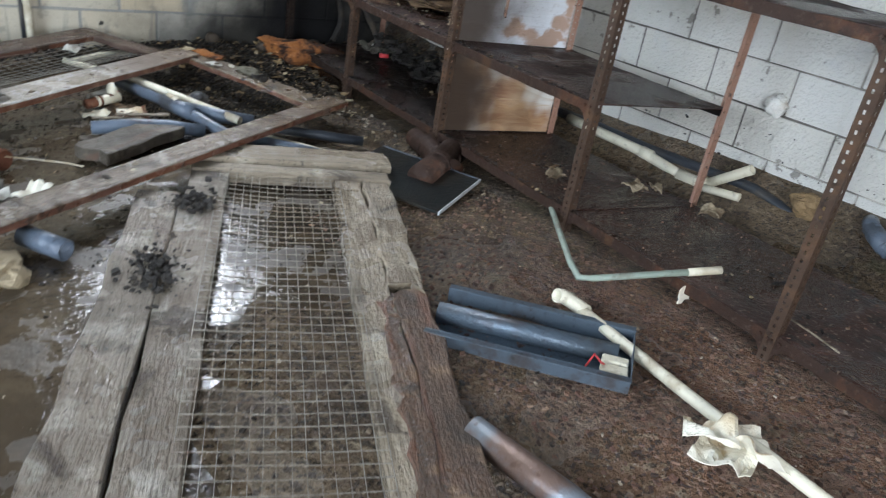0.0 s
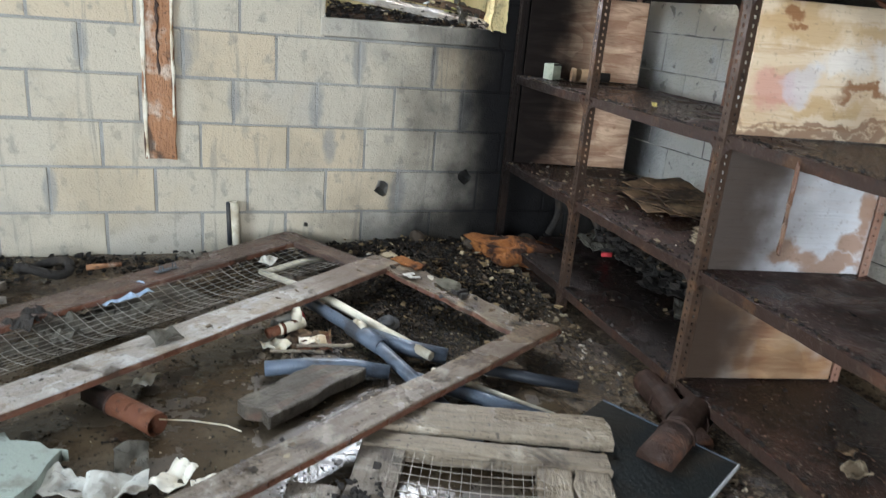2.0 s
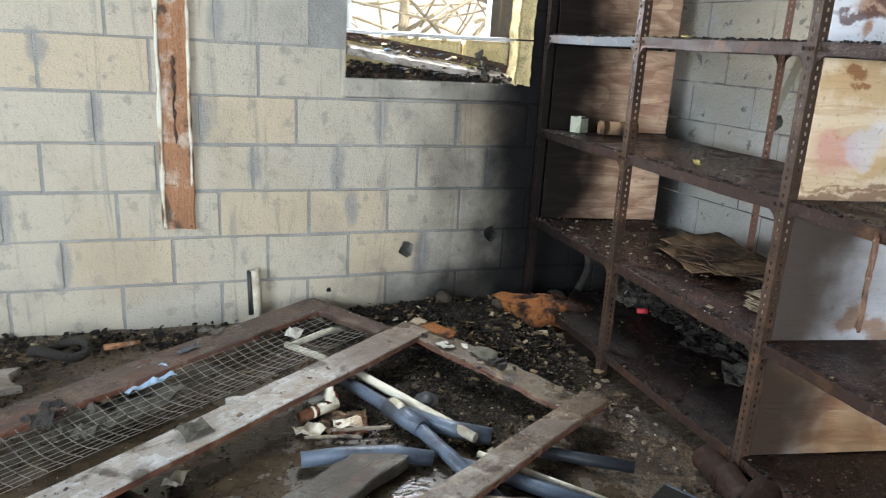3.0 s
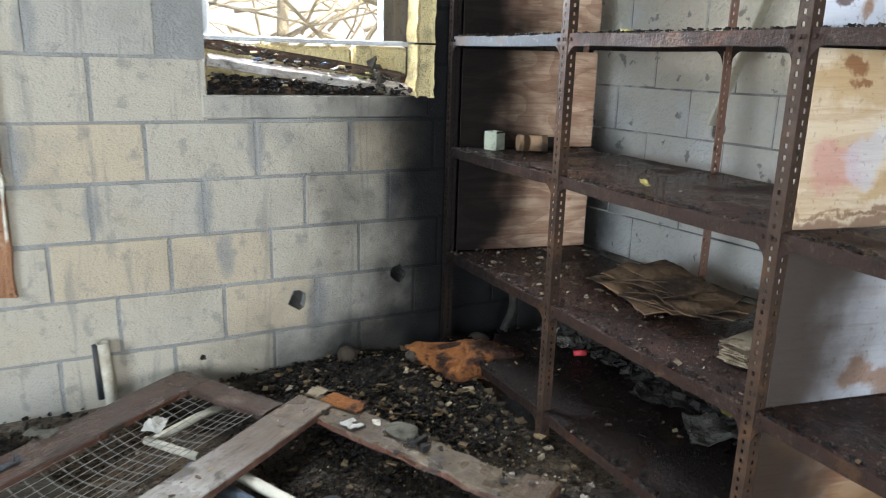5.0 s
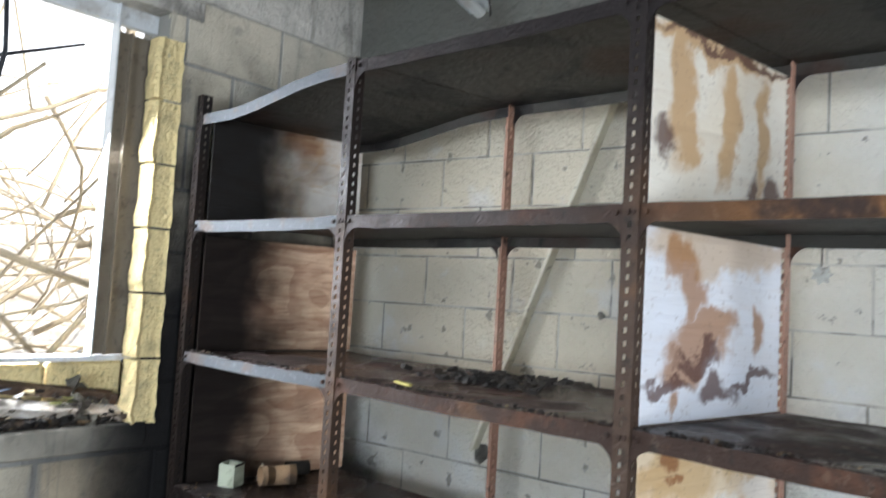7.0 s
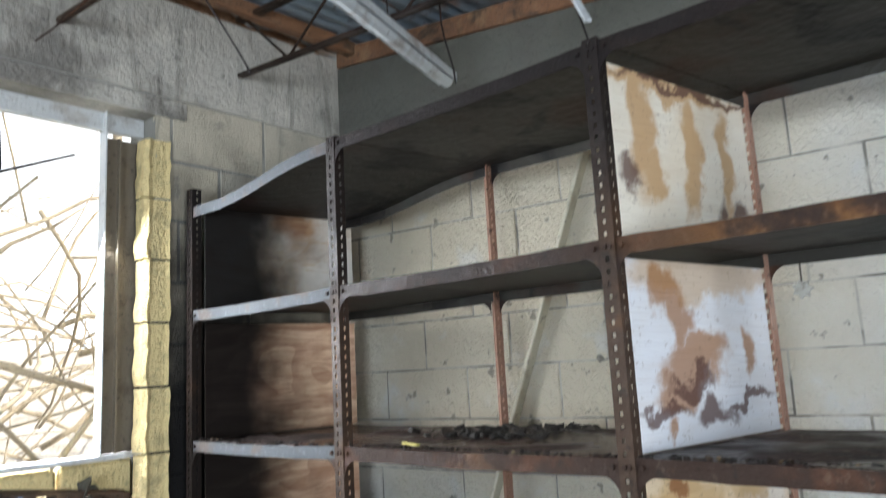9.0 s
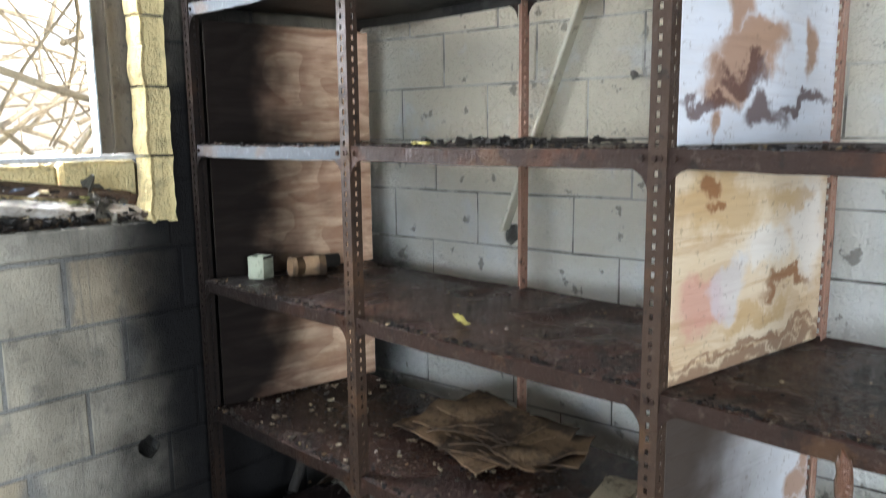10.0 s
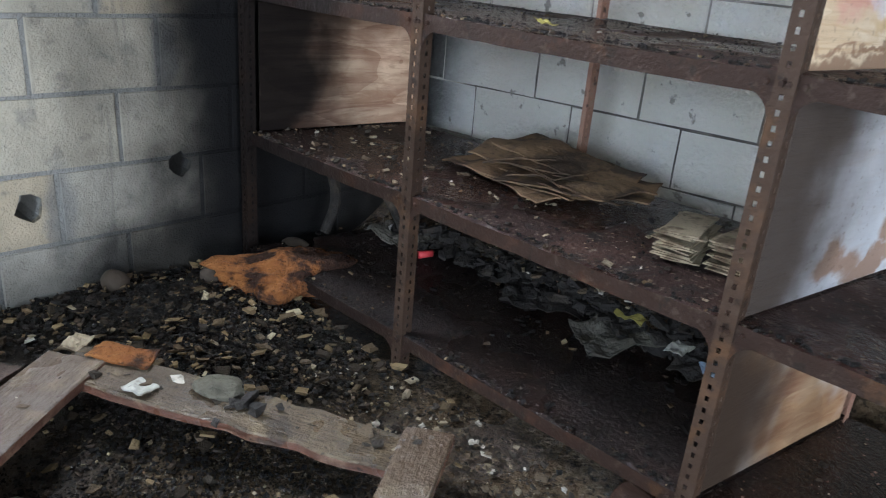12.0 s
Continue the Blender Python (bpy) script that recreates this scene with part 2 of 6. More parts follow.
def make_steel(name="rusty_steel", base=(0.038, 0.022, 0.016), rust=(0.095, 0.042, 0.023), dust=0.12, sooty=True):
    m = Mat(name, base, 0.62, 0.05, spec=0.14)
    m.mix(m.noise(7, 5, 0.52, 0.68), rust, 0.75)
    m.mix(m.noise(40, 5, 0.56, 0.66), (0.28, 0.22, 0.16), dust)
    m.mix(m.noise(30, 4, 0.58, 0.66), (0.02, 0.016, 0.013), 0.7)
    m.gloss(m.noise(12, 3, 0.4, 0.6), 0.42)
    if sooty:
        m.mix(m.math("MULTIPLY", m.near((1.8, 2.0, 1.85), (0.3, 0.85, 0.22)), m.noise(5, 5, 0.42, 0.6)), (0.26, 0.115, 0.035), 0.8)
        m.mix(m.noise(6, 5, 0.60, 0.66), (0.16, 0.08, 0.035), 0.3)
    m.bump(m.noise(120, 4, 0.3, 0.7), 0.0009).bump(m.noise(35, 3, 0.4, 0.6), 0.0008)
    # second patch turns the upper rack near black
    return (soot_and_shade(soot_and_shade(m, (0.7, 1.0, 2.4), 0.85), (0.8, 1.7, 0.62), 0.9, (1.9, 3.5, 2.35), (0.011, 0.009, 0.009)) if sooty else m).done()


def make_shelf_dirt():
    m = Mat("dirt_on_shelf", (0.034, 0.016, 0.012), 0.65, spec=0.3)
    m.mix(m.noise(5, 6, 0.45, 0.65), (0.075, 0.036, 0.025), 0.7)
    m.mix(m.noise(16, 5, 0.52, 0.62), (0.018, 0.013, 0.011), 0.85)
    m.mix(m.noise(60, 4, 0.58, 0.66), (0.26, 0.215, 0.16), 0.55)
    m.gloss(m.noise(2.2, 3, 0.40, 0.52), 0.2)
    m.gloss(m.near((2.1, 1.7, 0.12), (0.45, 0.6, 0.2)), 0.06)
    m.bump(m.noise(80, 5, 0.3, 0.7), 0.0018).bump(m.noise(20, 4, 0.3, 0.7), 0.0025)
    # second patch: the bottom shelf's shade painted together with burnt residue
    return soot_and_shade(soot_and_shade(m, (0.6, 0.75, 1.2), 0.8), (0.6, 1.2, 0.3), 0.75, (2.1, 3.45, 0.1), (0.008, 0.006, 0.005)).done()


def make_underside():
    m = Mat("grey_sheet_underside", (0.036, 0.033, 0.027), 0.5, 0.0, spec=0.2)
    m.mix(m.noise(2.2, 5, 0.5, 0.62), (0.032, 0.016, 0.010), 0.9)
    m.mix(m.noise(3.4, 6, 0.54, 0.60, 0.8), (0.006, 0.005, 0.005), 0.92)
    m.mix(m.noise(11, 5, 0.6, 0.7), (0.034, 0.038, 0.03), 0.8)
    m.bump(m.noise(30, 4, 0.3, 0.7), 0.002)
    return soot_and_shade(m, (0.6, 0.6, 1.6), 0.7, (2.1, 4.6, 1.4)).done()


def make_lip_pale():
    m = Mat("pale_galvanised_lip", (0.075, 0.08, 0.085), 0.7, 0.0, spec=0.15)
    m.mix(m.noise(9, 5, 0.5, 0.66), (0.10, 0.075, 0.06), 0.7)
    m.mix(m.noise(60, 3, 0.55, 0.7), (0.14, 0.145, 0.155), 0.5)
    m.bump(m.noise(90, 3, 0.3, 0.7), 0.0009)
    return m.done()


def make_plywood(name, white, stain, burnt=None, grain=0.6, base=(0.52, 0.34, 0.20)):
    """Plywood board: grain, leftover white paint, brown water stains; burnt: sooty scorch, or painted shade on PLY_LOW.
    """
    m = Mat(name, base, 0.75, coords="object", stretch=(1, 1, 1), spec=0.08)
    m.mix(m.noise(2.5, 5, 0.4, 0.62), (0.60, 0.44, 0.28), 0.6)
    m.mix(m.grain(), (0.25, 0.10, 0.052), grain)
    m.mix(m.grain(4.5, (1, 1, 9), 0.5, 0.62), (0.20, 0.08, 0.045), grain * 0.7)
    m.mix(m.figure(), (0.20, 0.075, 0.042), grain * 0.75)
    m.mix(m.noise(9, 6, 0.5, 0.7, 1.0), (0.33, 0.17, 0.09), 0.4)
    if white:
        m.mix(m.noise(2.4, 3, 0.5 - 0.25 * white, 0.62 - 0.25 * white, 0.4), (0.72, 0.69, 0.63), 0.92)
        m.mix(m.noise(1.8, 4, 0.46, 0.66, 0.5), (0.58, 0.44, 0.27), 0.55)
        m.mix(m.grain(2.5, (1, 1, 7), 0.5, 0.7), (0.50, 0.34, 0.19), 0.5)
        m.mix(m.figure(1.3, bands=8.0, lo=0.4, hi=0.95), (0.46, 0.30, 0.17), 0.3)
    if stain:
        m.mix(m.noise(3.6, 6, 0.49, 0.56, 0.9), (0.40, 0.21, 0.075), stain)
        m.mix(m.noise(3.6, 6, 0.58, 0.64, 0.9), (0.13, 0.07, 0.045), stain)
    m.bump(m.grain(6, (1, 1, 12)), 0.001)
    if burnt:
        soot_and_shade(m, burnt[1], 0.985, burnt[0], burnt[2] if len(burnt) > 2 else (0.004, 0.0035, 0.0035))
    return m.done()


def make_old_wood(name, base, dark, pale, wet=0.3, red=0.0, mud=None):
    m = Mat(name, base, 0.62, coords="object", stretch=(1, 7, 7), spec=0.45)
    m.mix(m.noise(3, 6, 0.40, 0.66, even=True), tuple(0.5 * a + 0.5 * b for a, b in zip(base, dark)), 0.8)
    m.mix(m.noise(6, 6, 0.42, 0.70), dark, 0.5)
    m.mix(m.noise(9, 6, 0.50, 0.66, even=True), pale, 0.6)
    m.mix(m.noise(26, 5, 0.56, 0.74), dark, 0.55)
    m.mix(m.noise(4.5, 6, 0.55, 0.64, 0.6, even=True), (0.04, 0.029, 0.02), 0.8)
    m.mix(m.noise(60, 5, 0.60, 0.68, even=True), (0.02, 0.016, 0.012), 0.7)
    if red:
        m.mix(m.noise(2.2, 4, 0.5, 0.66), (0.20, 0.075, 0.04), red)
    if mud:
        m.mix(m.near(*mud), (0.10, 0.062, 0.036), 0.8)
        m.mix(m.noise(8, 5, 0.55, 0.65, even=True), (0.26, 0.20, 0.13), 0.5)
    m.gloss(m.noise(2.6, 4, 0.42, 0.54, even=True), 0.60 - wet)
    m.bump(m.noise(16, 5, 0.3, 0.7), 0.002).bump(m.noise(70, 4, 0.35, 0.65, even=True), 0.002)
    return m.done()


def make_simple(name, base, rough=0.5, dirt=(0.08, 0.06, 0.045), amount=0.6, metal=0.0, lo=0.5, hi=0.7, scale=9, bump=0.001, second=None):
    m = Mat(name, base, rough, metal, spec=0.35)
    if second:
        m.mix(m.noise(scale * 0.5, 5, 0.46, 0.6), second, 0.8)
    m.mix(m.noise(scale, 5, lo, hi), dirt, amount)
    m.mix(m.noise(scale * 5, 4, 0.58, 0.7), tuple(0.45 * c for c in dirt), amount * 0.7)
    m.bump(m.noise(scale * 8, 4, 0.3, 0.7), bump)
    return m.done()


def make_rubble(name, stops, rough=0.85):
    m = Mat(name, (0.1, 0.1, 0.1), rough, spec=0.25)
    m.palette(m.random(island=True), stops)
    m.mix(m.noise(60, 4, 0.5, 0.7), (0.03, 0.026, 0.022), 0.5)
    m.bump(m.noise(150, 3, 0.3, 0.7), 0.002)
    return m.done()


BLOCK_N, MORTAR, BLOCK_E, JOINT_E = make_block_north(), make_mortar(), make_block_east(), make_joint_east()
CONCRETE, FLOOR = make_concrete(), make_floor()
BEAM_DARK = make_concrete("dark_concrete", (0.13, 0.128, 0.108))
STEEL = make_steel()
STEEL_WARM = make_steel("rusty_post_steel", (0.06, 0.037, 0.025), (0.115, 0.062, 0.034), 0.05)
STEEL_RED = make_steel("red_oxide_post", (0.36, 0.20, 0.14), (0.44, 0.29, 0.22), 0.35, False)
RUST = make_steel("heavy_rust", (0.13, 0.05, 0.027), (0.21, 0.085, 0.038), 0.15, False)
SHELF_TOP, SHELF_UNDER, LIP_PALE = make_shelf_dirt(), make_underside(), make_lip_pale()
PLY_BURNT = make_plywood("burnt_plywood", 0.0, 0.0, ((1.78, 4.45, 1.3), (0.45, 0.6, 3.2)), 0.5, (0.82, 0.56, 0.39))
PLY_BURNT_PALE = make_plywood("burnt_pale_plywood", 0.75, 0.2, ((1.80, 4.45, 2.0), (0.48, 0.6, 1.6)))
# the dark brown patch is the shadow on its front part, put into the colour
PLY_LOW = make_plywood("brown_plywood", 0.12, 0.25, ((1.76, 2.85, 0.20), (0.36, 0.4, 0.7), (0.045, 0.03, 0.021)))


def make_divider(name, base, layers, grain, burnt=None, wash=0.5):
    """Painted or bare plywood board: layers of ragged stains (spots, colour, amount, raggedness) over the grain; burnt:
    a shadow painted at the front.
    """
    m = Mat(name, base, 0.7, coords="object", spec=0.1)
    m.mix(m.noise(2.2, 5, 0.42, 0.66, 0.5), tuple(c * k for c, k in zip(base, (0.90, 0.80, 0.66))), wash)
    m.mix(m.figure(1.3, (1, 1, 3.2), 7.0, 0.35, 0.9), (0.44, 0.25, 0.12), grain * 0.5)
    m.mix(m.grain(2.6, (1, 1, 9), 0.5, 0.68), (0.48, 0.29, 0.14), grain)
    for spots, color, amount, rag in layers:
        m.mix(m.spots(spots, rag, 11.0, 0.7), color, amount)
    m.mix(m.noise(70, 3, 0.60, 0.70), (0.22, 0.15, 0.10), 0.35)
    m.bump(m.grain(6, (1, 1, 12)), 0.001)
    if burnt:
        soot_and_shade(m, burnt[1], 0.97, burnt[0], burnt[2])
    return m.done()


BROWN_STAIN, DARK_STAIN, OCHRE = (0.36, 0.165, 0.055), (0.11, 0.055, 0.045), (0.52, 0.33, 0.14)
# front third browned for the shadow that falls across it
PLY_WHITE = make_divider("white_painted_plywood", (0.73, 0.74, 0.76), (
    (((0.30, 0.06, 0.09, 0.05), (0.50, 0.10, 0.06, 0.05), (0.53, 0.22, 0.03, 0.09), (0.42, 0.02, 0.14, 0.03)), BROWN_STAIN, 0.75, 0.7),), 0.12, ((1.78, 2.85, 0.74), (0.40, 0.4, 0.62), (0.05, 0.034, 0.023)), 0.2)
PLY_TAN = make_divider("weathered_plywood", (0.74, 0.60, 0.42), (
    (((0.47, 0.27, 0.08, 0.12), (0.30, 0.22, 0.10, 0.05)), (0.78, 0.74, 0.68), 0.7, 0.5),
    (((0.13, 0.34, 0.16, 0.06), (0.40, 0.33, 0.10, 0.03), (0.30, 0.10, 0.14, 0.025)), OCHRE, 0.65, 0.7),
    (((0.09, 0.16, 0.07, 0.055),), (0.60, 0.27, 0.22), 0.65, 0.4),
    (((0.17, 0.17, 0.05, 0.04),), (0.62, 0.64, 0.70), 0.5, 0.4),
    (((0.40, 0.145, 0.09, 0.016), (0.12, 0.365, 0.03, 0.02), (0.14, 0.325, 0.02, 0.014)), (0.26, 0.11, 0.045), 0.85, 0.4),
    (((0.28, 0.035, 0.30, 0.012), (0.30, 0.0, 0.35, 0.02)), (0.24, 0.12, 0.07), 0.75, 0.8)), 0.55)
PLY_STAIN = make_divider("stained_white_plywood", (0.74, 0.75, 0.78), (
    (((0.28, 0.375, 0.34, 0.06),), OCHRE, 0.6, 0.6),
    (((0.13, 0.33, 0.06, 0.05), (0.17, 0.26, 0.045, 0.06), (0.23, 0.18, 0.11, 0.045), (0.14, 0.12, 0.06, 0.05), (0.43, 0.18, 0.03, 0.07), (0.11, 0.04, 0.03, 0.03)), BROWN_STAIN, 0.8, 0.75),
    (((0.20, 0.135, 0.08, 0.022), (0.09, 0.085, 0.09, 0.018), (0.29, 0.06, 0.07, 0.035), (0.43, 0.075, 0.10, 0.016)), DARK_STAIN, 0.85, 0.7)), 0.08, None, 0.3)
PLY_STREAK = make_divider("streaked_white_plywood", (0.76, 0.70, 0.59), (
    (((0.10, 0.27, 0.045, 0.15), (0.13, 0.17, 0.035, 0.07), (0.29, 0.22, 0.04, 0.15), (0.43, 0.20, 0.035, 0.18), (0.2, 0.38, 0.3, 0.03)), (0.46, 0.25, 0.08), 0.75, 0.6),
    (((0.05, 0.15, 0.035, 0.035), (0.50, 0.05, 0.04, 0.06), (0.40, 0.04, 0.02, 0.07), (0.30, 0.385, 0.3, 0.012)), DARK_STAIN, 0.85, 0.6)), 0.10, None, 0.4)
WOOD_GREY = make_old_wood("wet_grey_wood", (0.23, 0.19, 0.145), (0.065, 0.047, 0.032), (0.44, 0.40, 0.33), 0.5)
WOOD_RED = make_old_wood("dark_red_wood", (0.095, 0.06, 0.045), (0.035, 0.024, 0.019), (0.17, 0.12, 0.09), 0.35, 0.35)
WOOD_TAN = make_old_wood("tan_weathered_wood", (0.29, 0.235, 0.165), (0.075, 0.054, 0.035), (0.47, 0.41, 0.31), 0.42)
WOOD_TORN = make_old_wood("torn_orange_wood", (0.42, 0.20, 0.09), (0.20, 0.085, 0.04), (0.72, 0.64, 0.52), 0.1)
WIRE = make_simple("galvanised_wire", (0.36, 0.34, 0.30), 0.4, (0.15, 0.09, 0.055), 0.7, 0.5)
WIRE_OLD = make_simple("rusty_tan_wire", (0.22, 0.195, 0.155), 0.45, (0.12, 0.07, 0.04), 0.8, 0.4)
PVC_WHITE = make_simple("dirty_white_pvc", (0.66, 0.61, 0.47), 0.4, (0.28, 0.20, 0.11), 0.6)
PVC_GREY = make_simple("grey_blue_pvc", (0.105, 0.13, 0.165), 0.3, (0.045, 0.038, 0.032), 0.7)
PVC_BLACK = make_simple("black_plastic_pipe", (0.03, 0.034, 0.04), 0.35, (0.09, 0.075, 0.055), 0.5)
TRAY = make_simple("blue_grey_sheet_metal", (0.11, 0.14, 0.17), 0.35, (0.07, 0.05, 0.038), 0.7, 0.5)
GREEN_ROD = make_simple("grey_green_conduit", (0.27, 0.32, 0.26), 0.5, (0.12, 0.09, 0.06), 0.6)
PAPER = make_simple("stained_paper", (0.76, 0.71, 0.58), 0.8, (0.36, 0.22, 0.10), 0.6, second=(0.62, 0.52, 0.34))
PLASTIC = make_simple("grubby_white_plastic", (0.50, 0.49, 0.43), 0.35, (0.16, 0.12, 0.08), 0.7)
CARDBOARD = make_simple("brown_cardboard", (0.24, 0.15, 0.08), 0.85, (0.05, 0.032, 0.02), 0.9, second=(0.14, 0.085, 0.045), lo=0.45, hi=0.6)
FOAM = make_simple("orange_foam", (0.34, 0.13, 0.035), 0.95, (0.035, 0.016, 0.01), 0.95, scale=8, bump=0.010, lo=0.46, hi=0.58, second=(0.24, 0.085, 0.025))
SLATE = make_simple("dark_wet_glass", (0.012, 0.015, 0.015), 0.3, (0.035, 0.028, 0.02), 0.6, second=(0.02, 0.018, 0.014))
ALU = make_simple("white_aluminium_frame", (0.62, 0.64, 0.64), 0.4, (0.30, 0.25, 0.19), 0.5, 0.3)
CREAM = make_simple("broken_cream_block", (0.75, 0.60, 0.30), 0.9, (0.26, 0.21, 0.12), 0.6, bump=0.006)
CHAR = make_simple("charred_litter", (0.03, 0.026, 0.022), 0.85, (0.10, 0.075, 0.05), 0.5, bump=0.004)
FABRIC = make_simple("damp_grey_rag", (0.11, 0.10, 0.078), 0.95, (0.06, 0.05, 0.04), 0.7, bump=0.004)
RED_PLASTIC = make_simple("red_plastic", (0.48, 0.045, 0.05), 0.4, (0.2, 0.04, 0.03), 0.4)
BLUE_PLASTIC = make_simple("pale_blue_plastic", (0.36, 0.48, 0.62), 0.4, (0.16, 0.14, 0.12), 0.4)
YELLOW = make_simple("yellow_leaf", (0.40, 0.34, 0.09), 0.7, (0.22, 0.16, 0.05), 0.5)
ROOFING = make_simple("corrugated_zinc", (0.34, 0.42, 0.50), 0.42, (0.24, 0.12, 0.06), 0.7, 0.6, second=(0.30, 0.31, 0.32), scale=4)
ROOF_WOOD = make_old_wood("rotten_roof_timber", (0.30, 0.14, 0.065), (0.10, 0.06, 0.04), (0.40, 0.24, 0.13), 0.1)
CHANNEL = make_simple("white_perforated_channel", (0.62, 0.65, 0.66), 0.45, (0.22, 0.16, 0.11), 0.6, 0.3)
BARK = make_simple("dry_vine_bark", (0.70, 0.60, 0.43), 0.9, (0.36, 0.28, 0.18), 0.6, bump=0.004)
EARTH = make_simple("dry_leaf_litter", (0.72, 0.68, 0.58), 0.95, (0.36, 0.28, 0.18), 0.6, scale=3, bump=0.01)
BARK_BITS = make_rubble("brown_rotten_bits", [(0, (0.05, 0.026, 0.017)), (0.35, (0.12, 0.06, 0.04)), (0.65, (0.19, 0.105, 0.066)), (0.90, (0.28, 0.18, 0.115)), (0.98, (0.42, 0.34, 0.24))], 0.5)
WOOD_ROT = make_old_wood("rotten_dark_wood", (0.11, 0.065, 0.04), (0.03, 0.02, 0.014), (0.27, 0.17, 0.10), 0.4, 0.4)
WOOD_PALE = make_old_wood("pale_painted_board", (0.40, 0.37, 0.33), (0.24, 0.19, 0.145), (0.56, 0.555, 0.54), 0.5, 0.10, ((1.0, 4.0, 0.15), (0.5, 0.45, 0.4)))
WOOD_DIRTY = make_old_wood("dirt_covered_wood", (0.14, 0.10, 0.06), (0.035, 0.025, 0.015), (0.25, 0.19, 0.11), 0.38)
WOOD_DARK = make_old_wood("dark_wet_wood", (0.085, 0.07, 0.05), (0.025, 0.019, 0.013), (0.22, 0.19, 0.14), 0.2, 0.3)
WOOD_WET = make_old_wood("wet_muddied_wood", (0.23, 0.19, 0.145), (0.065, 0.047, 0.032), (0.44, 0.40, 0.33), 0.55, 0.0, ((1.45, 3.27, 0.1), (0.55, 0.4, 0.4)))
WOOD_EDGE = make_old_wood("red_fibrous_edge", (0.17, 0.075, 0.045), (0.045, 0.025, 0.018), (0.36, 0.23, 0.15), 0.35, 0.4)
OLD_PAPER = make_simple("yellowed_paper", (0.36, 0.29, 0.19), 0.85, (0.10, 0.065, 0.035), 0.85, lo=0.45, hi=0.6, scale=14)
RUBBLE = make_rubble("char_and_plaster_rubble", [(0, (0.006, 0.005, 0.004)), (0.55, (0.018, 0.012, 0.008)), (0.82, (0.05, 0.032, 0.018)), (0.93, (0.15, 0.10, 0.05)), (0.98, (0.36, 0.28, 0.16))], 0.6)
TAN_CHIPS = make_rubble("tan_plaster_chips", [(0, (0.03, 0.021, 0.012)), (0.4, (0.09, 0.062, 0.032)), (0.75, (0.20, 0.14, 0.07)), (0.94, (0.40, 0.33, 0.21))])
GRIT = make_rubble("brown_grit", [(0, (0.02, 0.014, 0.009)), (0.5, (0.07, 0.048, 0.028)), (0.8, (0.16, 0.115, 0.07)), (0.95, (0.40, 0.33, 0.23))], 0.5)
WET_GRIT = make_rubble("wet_grit", [(0, (0.012, 0.010, 0.008)), (0.5, (0.035, 0.027, 0.018)), (0.8, (0.085, 0.066, 0.042)), (0.95, (0.26, 0.22, 0.15))], 0.15)
CHIPS = make_rubble("pale_chips", [(0, (0.04, 0.032, 0.023)), (0.45, (0.13, 0.095, 0.06)), (0.78, (0.30, 0.245, 0.16)), (0.94, (0.56, 0.51, 0.42))])

# ---- building blocks ----


def mesh_object(name, bm, material, smooth=False):
    me = bpy.data.meshes.new(name)
    bmesh.ops.recalc_face_normals(bm, faces=bm.faces)
    bm.to_mesh(me)
    bm.free()
    for mt in material if isinstance(material, (list, tuple)) else (material,):
        me.materials.append(mt)
    if smooth:
        me.polygons.foreach_set("use_smooth", [True] * len(me.polygons))
    return new(name, me)


def part(name, bm, material, parent, label="", smooth=False, m=None):
    ob = mesh_object(name, bm, material, smooth)
    ob.parent = parent
    if m is not None:
        ob.matrix_local = m
    return tagged(ob, label)


def thing(name, bm, material, label, category, group="", kind="", smooth=False, m=None):
    ob = mesh_object(name, bm, material, smooth)
    if m is not None:
        ob.matrix_world = m
    return tagged(ob, label, category, group, kind)


def empty(name, label, category, m=None, group=""):
    ob = new(name)
    ob.empty_display_size = 0.1
    if m is not None:
        ob.matrix_world = m
    return tagged(ob, label, category, group)


def add_box(bm, lo, hi, bevel=0.0, mat=0):
    c = [(a + b) / 2 for a, b in zip(lo, hi)]
    s = [b - a for a, b in zip(lo, hi)]
    r = bmesh.ops.create_cube(bm, size=1, matrix=Matrix.Translation(c) @ Matrix.Diagonal((*s, 1)))
    for f in {f for v in r["verts"] for f in v.link_faces}:
        f.material_index = mat
    if bevel:
        bmesh.ops.bevel(bm, geom=list({e for v in r["verts"] for e in v.link_edges}), offset=bevel, segments=1, affect="EDGES")
    return r["verts"]


def box(lo, hi, bevel=0.0):
    bm = bmesh.new()
    add_box(bm, lo, hi, bevel)
    return bm


